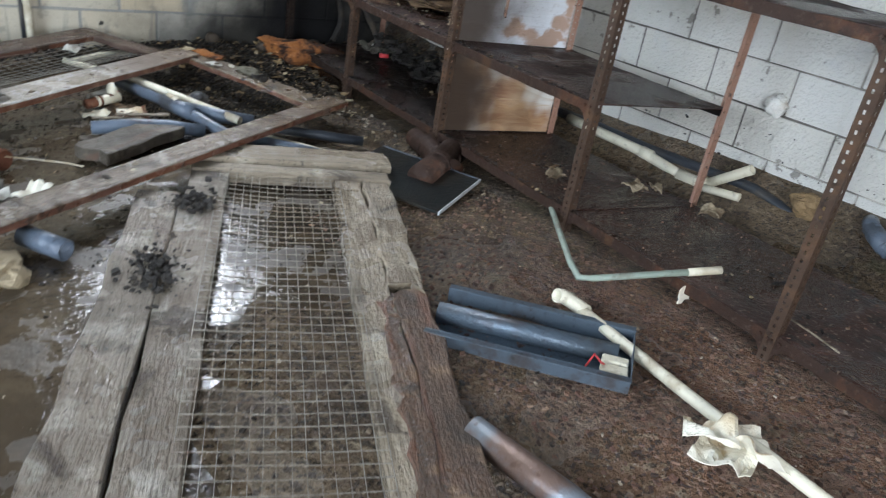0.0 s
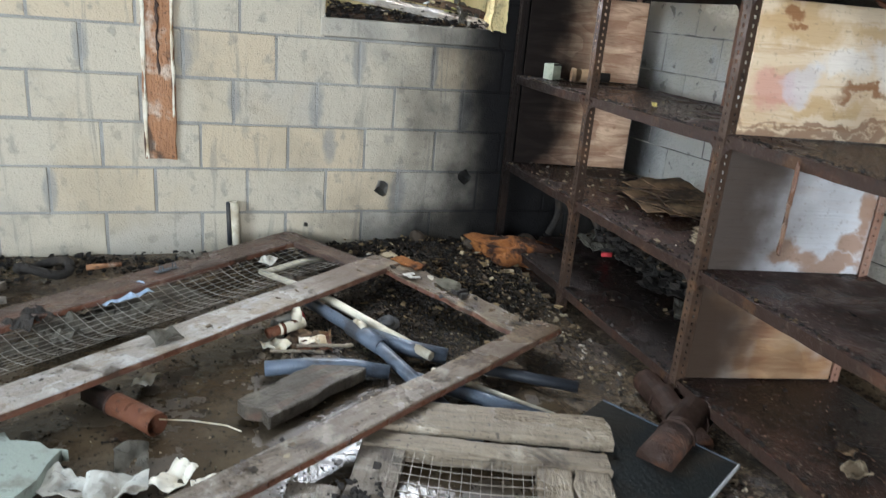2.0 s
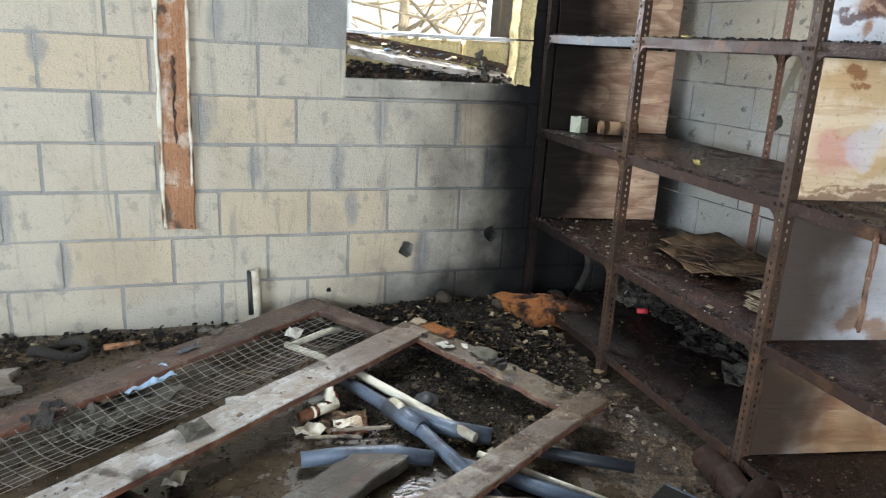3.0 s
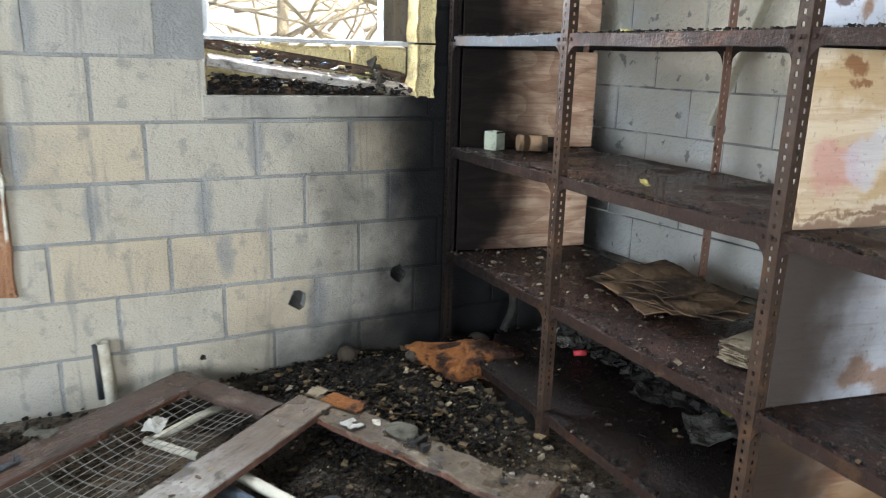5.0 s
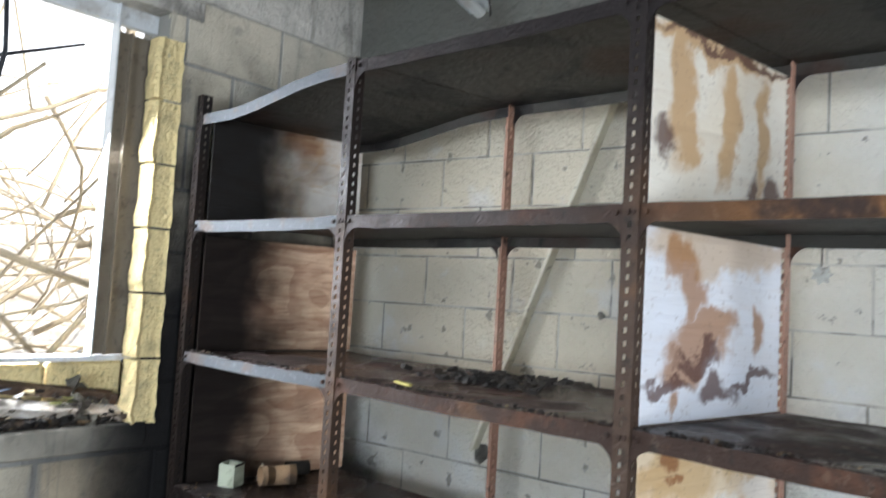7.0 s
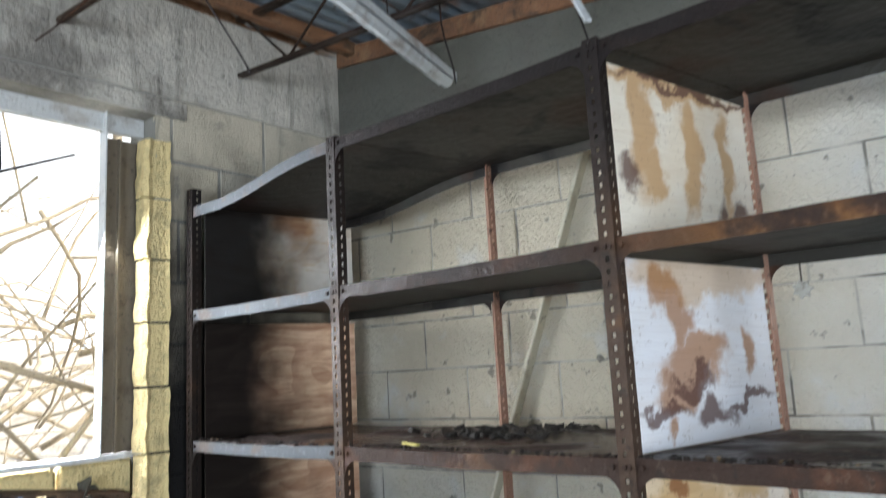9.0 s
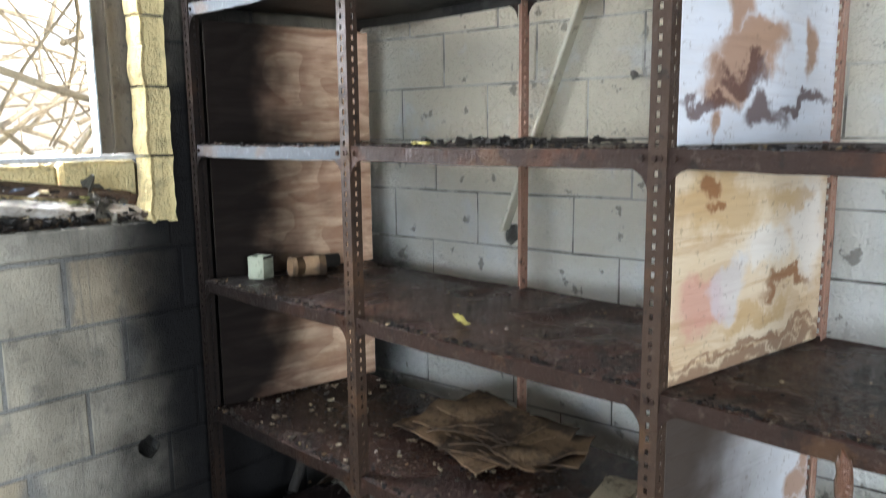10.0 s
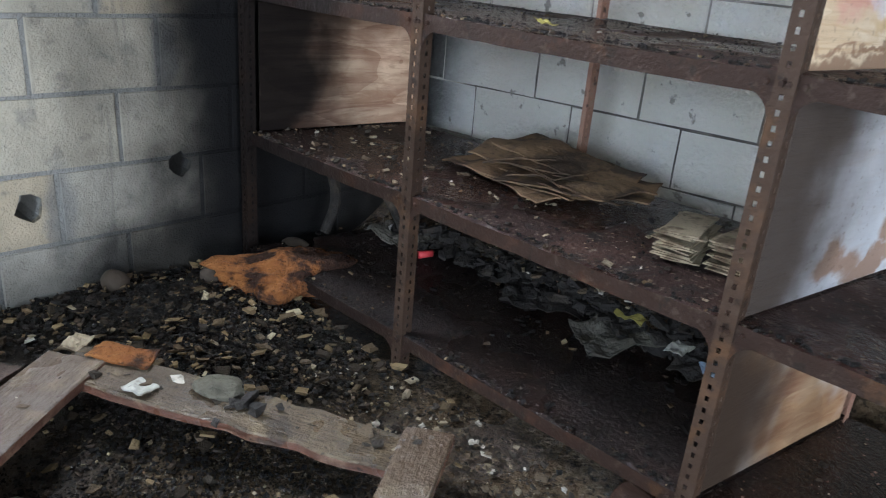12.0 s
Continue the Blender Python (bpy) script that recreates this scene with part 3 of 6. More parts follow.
def add_tube(bm, pts, r, n=8, hollow=0.0, cap=True):
    """A tube along points; r: one radius or one a point; hollow: wall thickness of an open pipe."""
    pts = [Vector(p) for p in pts]
    radii = r if isinstance(r, (list, tuple)) else [r] * len(pts)
    side, rings = None, []
    for i, p in enumerate(pts):
        d = (pts[min(i + 1, len(pts) - 1)] - pts[max(i - 1, 0)]).normalized()
        if side is None:
            side = d.orthogonal().normalized()
        side = (side - d * side.dot(d)).normalized()
        up = d.cross(side)
        rings.append([bm.verts.new(p + radii[i] * (math.cos(a) * side + math.sin(a) * up)) for a in (2 * math.pi * k / n for k in range(n))])
    if hollow:
        inner = []
        for i in (0, len(pts) - 1):
            d = (pts[1] - pts[0]).normalized() if i == 0 else (pts[-2] - pts[-1]).normalized()
            c, k = pts[i], (radii[i] - hollow) / radii[i]
            inner.append(([bm.verts.new(c + (v.co - c) * k) for v in rings[i]], [bm.verts.new(c + (v.co - c) * k + d * 3 * radii[i]) for v in rings[i]]))
        for (a, b), ring in zip(inner, (rings[0], rings[-1])):
            for k in range(n):
                bm.faces.new((ring[k], ring[(k + 1) % n], a[(k + 1) % n], a[k]))
                bm.faces.new((a[k], a[(k + 1) % n], b[(k + 1) % n], b[k]))
            bm.faces.new(b)
    elif cap:
        bm.faces.new(rings[0])
        bm.faces.new(rings[-1])
    for a, b in zip(rings, rings[1:]):
        for k in range(n):
            bm.faces.new((a[k], a[(k + 1) % n], b[(k + 1) % n], b[k]))


def tube(pts, r, n=8, hollow=0.0):
    bm = bmesh.new()
    add_tube(bm, pts, r, n, hollow)
    return bm


def bend(p, q, sag=0.0, steps=8, sway=0.0, seed=0):
    """Points from p to q, hanging by sag and swaying to the side."""
    p, q = Vector(p), Vector(q)
    across = (q - p).cross(Vector((0, 0, 1))).normalized()
    return [p.lerp(q, t) + Vector((0, 0, -4 * sag * t * (1 - t))) + across * sway * math.sin(math.pi * 2 * t + seed) for t in (k / steps for k in range(steps + 1))]


def plank_bm(length, width, thick, seed=0, rough=0.004, steps=14, torn=0.0, edge=0):
    """A sawn board along x from 0 to length, centred on y, top at z = 0, with a worn outline and ragged ends."""
    rnd = random.Random(seed)
    bm = bmesh.new()
    rows = []
    for i in range(steps + 1):
        x = length * i / steps
        e0, e1 = rnd.uniform(-rough, rough), rnd.uniform(-rough, rough)
        lift = 0.4 * rough * math.sin(3.1 * i / steps + seed)
        y0, y1 = -width / 2 + e0, width / 2 + e1
        ys = (y0, y0 + 0.004, y0 * 0.33 + y1 * 0.0, y1 * 0.33, y1 - 0.004, y1)
        row = []
        for k, y in enumerate(ys):
            end = rnd.uniform(-torn, torn) if i in (0, steps) else 0.0
            z = lift - (0.004 if k in (0, 5) else 0.0)
            row.append((bm.verts.new((x + end, y, z)), bm.verts.new((x + end, y, lift - thick + (0.003 if k in (0, 5) else 0)))))
        rows.append(row)
    for a, b in zip(rows, rows[1:]):
        for k in range(5):
            bm.faces.new((a[k][0], b[k][0], b[k + 1][0], a[k + 1][0]))
            bm.faces.new((a[k][1], a[k + 1][1], b[k + 1][1], b[k][1]))
        for k in (0, 5):
            bm.faces.new((a[k][0], a[k][1], b[k][1], b[k][0])).material_index = edge
    for row in (rows[0], rows[-1]):
        for k in range(5):
            bm.faces.new((row[k][0], row[k + 1][0], row[k + 1][1], row[k][1]))
    return bm


def along(p, q, roll=0.0):
    """The pose at p whose x axis points to q, z as far up as it can."""
    x = (Vector(q) - Vector(p)).normalized()
    y = Vector((0, 0, 1)).cross(x).normalized()
    m = Matrix((x, y, x.cross(y))).transposed().to_4x4()
    return Matrix.Translation(p) @ m @ Matrix.Rotation(radians(roll), 4, "X")


def lumps(count, place, lo, hi, seed, flat=0.7, power=2.0):
    """Broken bits: squashed, knocked-about boxes at places from place(rnd), each resting at its z."""
    rnd = random.Random(seed)
    verts, faces = [], []
    for _ in range(count):
        x, y, z = place(rnd)
        s = lo + (hi - lo) * rnd.random() ** power
        turn = Euler((rnd.uniform(-0.4, 0.4), rnd.uniform(-0.4, 0.4), rnd.uniform(0, 6.3))).to_matrix()
        dims = (s * rnd.uniform(0.6, 1.3), s * rnd.uniform(0.4, 1.0), s * flat * rnd.uniform(0.3, 0.9))
        k = len(verts)
        for cx in (-0.5, 0.5):
            for cy in (-0.5, 0.5):
                for cz in (-0.5, 0.5):
                    v = turn @ Vector((cx * dims[0] * rnd.uniform(0.45, 1.1), cy * dims[1] * rnd.uniform(0.45, 1.1), cz * dims[2] * rnd.uniform(0.6, 1.1)))
                    verts.append((x + v.x, y + v.y, z + v.z + dims[2] * 0.3))
        faces += [tuple(k + i for i in f) for f in ((0, 1, 3, 2), (4, 6, 7, 5), (0, 4, 5, 1), (2, 3, 7, 6), (0, 2, 6, 4), (1, 5, 7, 3))]
    bm = bmesh.new()
    me = bpy.data.meshes.new("bits")
    me.from_pydata(verts, [], faces)
    bm.from_mesh(me)
    bpy.data.meshes.remove(me)
    return bm


def crumple(w, d, height, seed, steps=12, thick=0.002, scale=6.0):
    """A crumpled sheet with thickness, centred on the origin, lowest points at z = 0."""
    bm = bmesh.new()
    g = []
    for i in range(steps + 1):
        for j in range(steps + 1):
            u, v = i / steps - 0.5, j / steps - 0.5
            p = Vector((u * w * scale, v * d * scale, seed * 7.3))
            z = abs(noise.noise(p)) * height + abs(noise.noise(p * 2.3)) * height * 0.5
            wob = 0.12 * noise.noise(p + Vector((9, 3, 1)))
            g.append(Vector((u * w * (1 + wob), v * d * (1 - wob), z)))
    low = min(p.z for p in g)
    top = [bm.verts.new(p - Vector((0, 0, low - thick))) for p in g]
    bot = [bm.verts.new(p - Vector((0, 0, low))) for p in g]
    n = steps + 1
    for i in range(steps):
        for j in range(steps):
            a, b, c, d2 = i * n + j, i * n + j + 1, (i + 1) * n + j + 1, (i + 1) * n + j
            bm.faces.new((top[a], top[d2], top[c], top[b]))
            bm.faces.new((bot[a], bot[b], bot[c], bot[d2]))
    rim = [i * n for i in range(n)] + [steps * n + j for j in range(1, n)] + [i * n + steps for i in range(steps - 1, -1, -1)] + [j for j in range(steps - 1, 0, -1)]
    for a, b in zip(rim, rim[1:] + rim[:1]):
        bm.faces.new((top[a], top[b], bot[b], bot[a]))
    return bm


# ---- floor, walls, roof ----


def ground_height(x, y):
    """The dirt floor: almost level, humped where rubble lies along the north wall."""
    h = 0.012 * noise.noise((x * 2.1, y * 2.1, 0.3)) + 0.006 * noise.noise((x * 9, y * 9, 2.0))
    h += 0.07 * math.exp(-(((x - 1.35) / 0.55) ** 2 + ((y - 4.35) / 0.40) ** 2))
    h += 0.05 * math.exp(-(((y - 4.5) / 0.3) ** 2)) * (0.6 + 0.4 * noise.noise((x * 3, 1.0, 5.0)))
    h += 0.035 / (1 + math.exp(-(x - 1.12) / 0.06)) / (1 + math.exp((y - 2.5) / 0.15))
    h += 0.045 * math.exp(-(((x - 0.76) / 0.34) ** 2 + ((y - 1.48) / 0.40) ** 2)) * (0.8 + 0.5 * noise.noise((x * 6, y * 6, 4.0)))
    bank = max(0.0, (x - (ex(y) - 0.36)) / 0.36)
    return h - 0.008 + 0.21 * min(bank, 1.0) ** 2


def build_floor():
    bm = bmesh.new()
    nx, ny = 180, 200
    ys = [SY + (NY - SY) * j / ny for j in range(ny + 1)]
    vs = [[bm.verts.new((x, y, ground_height(x, y))) for x, y in ((WX + (ex(y) + 0.01 - WX) * i / nx, y) for y in ys)] for i in range(nx + 1)]
    for i in range(nx):
        for j in range(ny):
            bm.faces.new((vs[i][j], vs[i + 1][j], vs[i + 1][j + 1], vs[i][j + 1]))
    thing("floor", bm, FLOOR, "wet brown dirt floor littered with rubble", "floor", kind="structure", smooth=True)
    slab = box((WX - 0.3, SY - 0.3, -0.34), (EAST_END + 0.3, NY + 0.3, -0.06))
    thing("floor_slab", slab, CONCRETE, "concrete slab beneath the dirt floor", "floor", kind="structure")
    g = box((-150, -150, -0.6), (150, 150, -0.35))
    thing("ground", g, EARTH, "dry ground with leaf litter outside", "ground", kind="structure")


WIN = (0.842, 1.70, 1.172, 2.565)  # window in the north wall: x from, to, z from, to
BEAM_Z = 2.64


def block_mesh(name, material, seed):
    """One hollow block's face as a unit brick, front towards -y, with rounded knocked edges."""
    rnd = random.Random(seed)
    bm = bmesh.new()
    w, h, b, back = 0.5, 0.5, 0.022, 0.02
    rings = []
    for inset, y in ((0.0, back), (0.0, 0.004), (b * 0.5, 0.0)):
        ring = []
        for sx, sz in ((-1, -1), (0, -1), (1, -1), (1, 0), (1, 1), (0, 1), (-1, 1), (-1, 0)):
            j = rnd.uniform(-0.008, 0.008)
            ring.append(bm.verts.new((sx * (w - inset * 0.55 + j * 0.5), y, sz * (h - inset + j))))
        rings.append(ring)
    for a, c in zip(rings, rings[1:]):
        for k in range(8):
            bm.faces.new((a[k], a[(k + 1) % 8], c[(k + 1) % 8], c[k]))
    bm.faces.new(rings[-1])
    bm.faces.new(rings[0])
    me = bpy.data.meshes.new(name)
    bmesh.ops.recalc_face_normals(bm, faces=bm.faces)
    bm.to_mesh(me)
    bm.free()
    me.materials.append(material)
    return me


def lay_blocks(wall, meshes, u0, u1, lines, joints, pitch, gap, m, openings, seed):
    """Courses of blocks between the bed joints at heights lines. joints: the upright joints seen in each course,
    carried on at the pitch to both ends. u runs along the wall; m turns (u, depth, z) into the world."""
    rnd = random.Random(seed)
    for row, (za, zb) in enumerate(zip(lines, lines[1:])):
        cuts = sorted(joints[row % len(joints)])
        while cuts[0] > u0:
            cuts.insert(0, cuts[0] - pitch)
        while cuts[-1] < u1:
            cuts.append(cuts[-1] + pitch)
        for a, b in zip(cuts, cuts[1:]):
            a, b = max(a + gap / 2, u0), min(b - gap / 2, u1)
            for oa, ob_, oz0, oz1 in openings:
                if zb > oz0 + 0.03 and za < oz1 - 0.03 and a < ob_ and b > oa:
                    a, b = (a, oa) if (a + b) / 2 < (oa + ob_) / 2 else (ob_, b)
            if b - a < 0.03:
                continue
            ob = new("block", rnd.choice(meshes))
            ob.parent = wall
            top = zb - gap * rnd.uniform(0.3, 0.6)
            low = za + gap * rnd.uniform(0.3, 0.6)
            ob.matrix_local = m @ Matrix.Translation(((a + b) / 2, rnd.uniform(-0.0015, 0.0015), (low + top) / 2)) @ Matrix.Rotation(rnd.uniform(-0.006, 0.006), 4, "Y") @ Matrix.Diagonal((b - a, 1, top - low, 1))


PITCHED = 0.085  # the roof falls towards the south


def sloped_box(bm, x0, x1, y0, y1, z0, top, fall=0.0):
    """A box whose top follows the fall of the roof; top is its height at the north wall."""
    lo = [bm.verts.new((x, y, z0 - fall * (NY - y))) for x, y in ((x0, y0), (x1, y0), (x1, y1), (x0, y1))]
    hi = [bm.verts.new((x, y, top - PITCHED * (NY - y))) for x, y in ((x0, y0), (x1, y0), (x1, y1), (x0, y1))]
    bm.faces.new(lo[::-1])
    bm.faces.new(hi)
    for k in range(4):
        bm.faces.new((lo[k], lo[(k + 1) % 4], hi[(k + 1) % 4], hi[k]))
    return bm


def build_walls():
    t = 0.19
    x0, x1, z0, z1 = WIN
    # north wall with its window, mortar face set back behind the blocks
    bm = bmesh.new()
    y0, y1 = NY + 0.004, NY + t
    add_box(bm, (WX - t, y0, -0.3), (x0, y1, BEAM_Z))
    add_box(bm, (x1 + 0.0, y0, -0.3), (EX + t, y1, BEAM_Z))
    add_box(bm, (x0, y0, -0.3), (x1, y1, z0 - 0.09))
    add_box(bm, (x0, y0, z1), (x1, y1, BEAM_Z))
    north = thing("wall_north", bm, MORTAR, "bare concrete block wall, sooty towards the corner, shade painted along its foot", "wall", kind="structure")
    part("bond_beam", box((WX - t, NY - 0.004, BEAM_Z), (EX + t, NY + t, TOP), 0.004), CONCRETE, north, "stained concrete beam")
    part("lintel", box((x0 - 0.2, NY - 0.008, z1 - 0.004), (x1 + 0.12, NY + t + 0.01, BEAM_Z - 0.01), 0.004), CONCRETE, north, "pale concrete lintel")
    part("window_sill", box((x0 - 0.02, NY - 0.006, z0 - 0.088), (x1 + 0.03, NY + t, z0 - 0.002), 0.006), BLOCK_N, north, "rough concrete sill")
    # east wall
    bm = bmesh.new()
    add_box(bm, (0.006, SY - t, -0.3), (t, NY + 0.004, 2.62))
    bm.transform(EAST_M)
    east = thing("wall_east", bm, JOINT_E, "whitewashed concrete block wall with dark joints", "wall", kind="structure")
    for nm, mt, lab, bm in (
        ("bond_beam", BEAM_DARK, "dark concrete beam", sloped_box(bmesh.new(), -0.004, t, 1.0, NY - 0.006, 2.622, 2.975)),
        # added behind the plate to keep skylight from leaking in under the roof
        ("wall_head", BEAM_DARK, "dark infill added to close the gap under the roof", sloped_box(bmesh.new(), 0.03, t - 0.01, SY - t, NY - 0.006, 2.3, 3.07)),
        ("wall_plate", ROOF_WOOD, "rotten brown wall plate", sloped_box(bmesh.new(), -0.012, 0.028, 1.0, NY - 0.01, 2.979, 3.065, PITCHED))):
        bm.transform(EAST_M)
        part(nm, bm, mt, east, lab)
    # closing walls, with the openings that let the daylight in
    bm = bmesh.new()
    add_box(bm, (WX - t, SY - t, -0.3), (-1.3, SY, 2.44))
    add_box(bm, (-0.1, SY - t, -0.3), (EAST_END, SY, 2.44))
    add_box(bm, (-1.3, SY - t, 2.12), (-0.1, SY, 2.44))
    thing("wall_south", bm, CONCRETE, "concrete block wall with an open doorway", "wall", kind="structure")
    bm = bmesh.new()
    sloped_box(bm, WX - t, WX, SY, 0.2, -0.3, 3.07)
    sloped_box(bm, WX - t, WX, 2.4, NY, -0.3, 3.06)
    add_box(bm, (WX - t, 0.2, -0.3), (WX, 2.4, 0.9))
    sloped_box(bm, WX - t, WX, 0.2, 2.4, 2.2, 3.06)
    thing("wall_west", bm, CONCRETE, "concrete block wall with a window opening", "wall", kind="structure")
    return north, east


def build_roof():
    """Corrugated sheets on bar joists, rusted through along the north edge."""
    bm = bmesh.new()
    n = 720
    y0, y1 = SY - 0.5, NY + 0.5
    rows = []
    for x in (WX - 0.5, 0.0, EAST_END + 0.5):
        rows.append([bm.verts.new((x, y, 3.10 - PITCHED * (NY - y) + 0.012 * math.sin(2 * math.pi * i / 7))) for i, y in ((i, y0 + (y1 - y0) * i / n) for i in range(n + 1))])
    for a, b in zip(rows, rows[1:]):
        for i in range(n):
            bm.faces.new((a[i], b[i], b[i + 1], a[i + 1]))
    thing("ceiling", bm, ROOFING, "rusty corrugated zinc roof sheets", "roof", kind="structure", smooth=True)
    for k, (x, z) in enumerate(((2.05, 2.805), (1.36, 2.81), (0.3, 2.8), (-0.9, 2.8), (-2.0, 2.8))):
        joist = empty("bar_joist", "thin rusty steel bar joist carrying the roof", "joist", Matrix.Translation((x, NY, z)) @ Matrix.Rotation(math.atan(PITCHED), 4, "X") @ Matrix.Translation((0, -NY, 0)), "roof joists")
        part("bottom_chord", box((-0.012, SY, -0.010), (0.012, NY + 0.02, 0.010), 0.003), STEEL_WARM, joist)
        part("top_chord", box((-0.018, SY, 0.225), (0.018, NY + 0.02, 0.245), 0.003), STEEL_WARM, joist)
        y, up = NY - 0.02, 0
        while y > SY + 0.3:
            a, b = (0.0, 0.235) if up else (0.235, 0.0)
            part("web_rod", tube([(0, y, a), (0, y - 0.30, b)], 0.006, 6), STEEL_WARM, joist)
            y, up = y - 0.30, 1 - up
    for k, (y, x0) in enumerate(((NY - 0.1, 0.9), (3.3, -2.8), (1.6, -2.8), (-0.6, -2.8))):
        bm = plank_bm(ex(y) - x0, 0.05, 0.06, 40 + k, 0.006)
        thing("roof_purlin", bm, ROOF_WOOD, "rotten brown timber purlin under the roof sheets", "purlin", "roof purlins", m=pose(x0, y, 3.082 - PITCHED * (NY - y)))
    bm = plank_bm(2.3, 0.19, 0.03, 9, 0.03, 18, 0.05)
    thing("fascia_board", bm, ROOF_WOOD, "split orange-brown timber board above the beam", "board", m=pose(0.2, NY + 0.02, TOP - 0.04, 90, 0, 0))


build_floor()
NORTH, EAST = build_walls()
build_roof()

# ---- metal shelving along the east wall ----
FX, BX, SKEW = 1.80, 2.40, -0.18  # the rack stands a little askew
POST_Y = (4.475, 3.70, 2.838, 1.97, 1.10, 0.23)
LEVEL = (0.117, 0.517, 0.962, 1.41, 1.85, 2.28)


def slotted_angle(length=2.288, leg=0.036, thick=0.0025, pitch=0.026):
    """A perforated steel angle: one leg along +y, one along +x, holes all the way up."""
    verts, faces = [], []

    def quad(pts):
        k = len(verts)
        verts.extend(pts)
        faces.append((k, k + 1, k + 2, k + 3))

    a0, a1, hz = leg * 0.44, leg * 0.66, pitch * 0.21
    for axis in (0, 1):
        def at(s, d, z):
            return (d, s, z) if axis == 0 else (s, d, z)

        for d in (0.0, thick):
            z = 0.0
            while z < length - 1e-6:
                zb, zc = z + pitch / 2 - hz, z + pitch / 2 + hz
                for s0, s1, q0, q1 in ((0, a0, z, z + pitch), (a1, leg, z, z + pitch), (a0, a1, z, zb), (a0, a1, zc, z + pitch)):
                    quad([at(s0, d, q0), at(s1, d, q0), at(s1, d, q1), at(s0, d, q1)])
                if d == 0.0:
                    for (p, q), (r, s) in (((a0, zb), (a1, zb)), ((a1, zb), (a1, zc)), ((a1, zc), (a0, zc)), ((a0, zc), (a0, zb))):
                        quad([at(p, 0, q), at(r, 0, s), at(r, thick, s), at(p, thick, q)])
                z += pitch
        quad([at(leg, 0, 0), at(leg, thick, 0), at(leg, thick, length), at(leg, 0, length)])
    me = bpy.data.meshes.new("post")
    me.from_pydata(verts, [], faces)
    return me


def shelf_bm(y0, y1, lip=0.036, sag=0.0, seed=0, drop=0.0):
    """A pressed steel shelf between two posts: tray top, folded front and back lips. Slot 0 dirt, 1 underside, 2 lip."""
    bm = bmesh.new()
    n = 14
    rnd = random.Random(seed)
    prof = ((FX + 0.001, -lip, 2), (FX + 0.001, 0.0, 2), (FX + 0.012, 0.002, 0), (FX + 0.25, 0.0, 0), (BX - 0.02, 0.0, 0), (BX, 0.002, 0), (BX, -lip, 2), (BX - 0.003, -lip, 1), (BX - 0.004, -0.004, 1), (FX + 0.25, -0.004, 1), (FX + 0.005, -0.004, 1), (FX + 0.005, -lip, 2))
    rings = []
    for i in range(n + 1):
        t = i / n
        dz = -sag * 4 * t * (1 - t) - drop * (lambda u: u * u * (3 - 2 * u))(min(1.0, max(0.0, (t - 0.12) / 0.72)))
        rings.append([bm.verts.new((x, y0 + (y1 - y0) * t + SKEW * (x - FX), z + dz + (0.0015 * rnd.uniform(-1, 1) if k < 6 else 0))) for k, (x, z, _) in enumerate(prof)])
    m = len(prof)
    for a, b in zip(rings, rings[1:]):
        for k in range(m):
            f = bm.faces.new((a[k], a[(k + 1) % m], b[(k + 1) % m], b[k]))
            f.material_index = prof[k][2] if k not in (0, 6, 11) else 2
            if k in (1, 2, 3, 4):
                f.material_index = 0
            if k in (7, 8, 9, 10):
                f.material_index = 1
    bm.faces.new(rings[0])
    bm.faces.new(rings[-1])
    return bm


def gusset_mesh():
    """A corner plate with a hollow curved edge, in the plane x = 0, filling the corner below and beside (0, 0)."""
    bm = bmesh.new()
    s = 0.05
    edge = [(s * (1 - math.sin(a)), -s * (1 - math.cos(a))) for a in (math.pi / 2 * k / 6 for k in range(7))]
    pts = [(0, 0)] + edge
    for x in (0.0, 0.002):
        bm.faces.new([bm.verts.new((x, y, z)) for y, z in pts])
    me = bpy.data.meshes.new("gusset")
    bm.to_mesh(me)
    bm.free()
    me.materials.append(STEEL)
    return me


def bolt_mesh():
    bm = bmesh.new()
    bmesh.ops.create_cone(bm, segments=6, radius1=0.0065, radius2=0.005, depth=0.006, cap_ends=True, matrix=Matrix.Rotation(radians(-90), 4, "Y"))
    me = bpy.data.meshes.new("bolt")
    bm.to_mesh(me)
    bm.free()
    me.materials.append(STEEL)
    return me


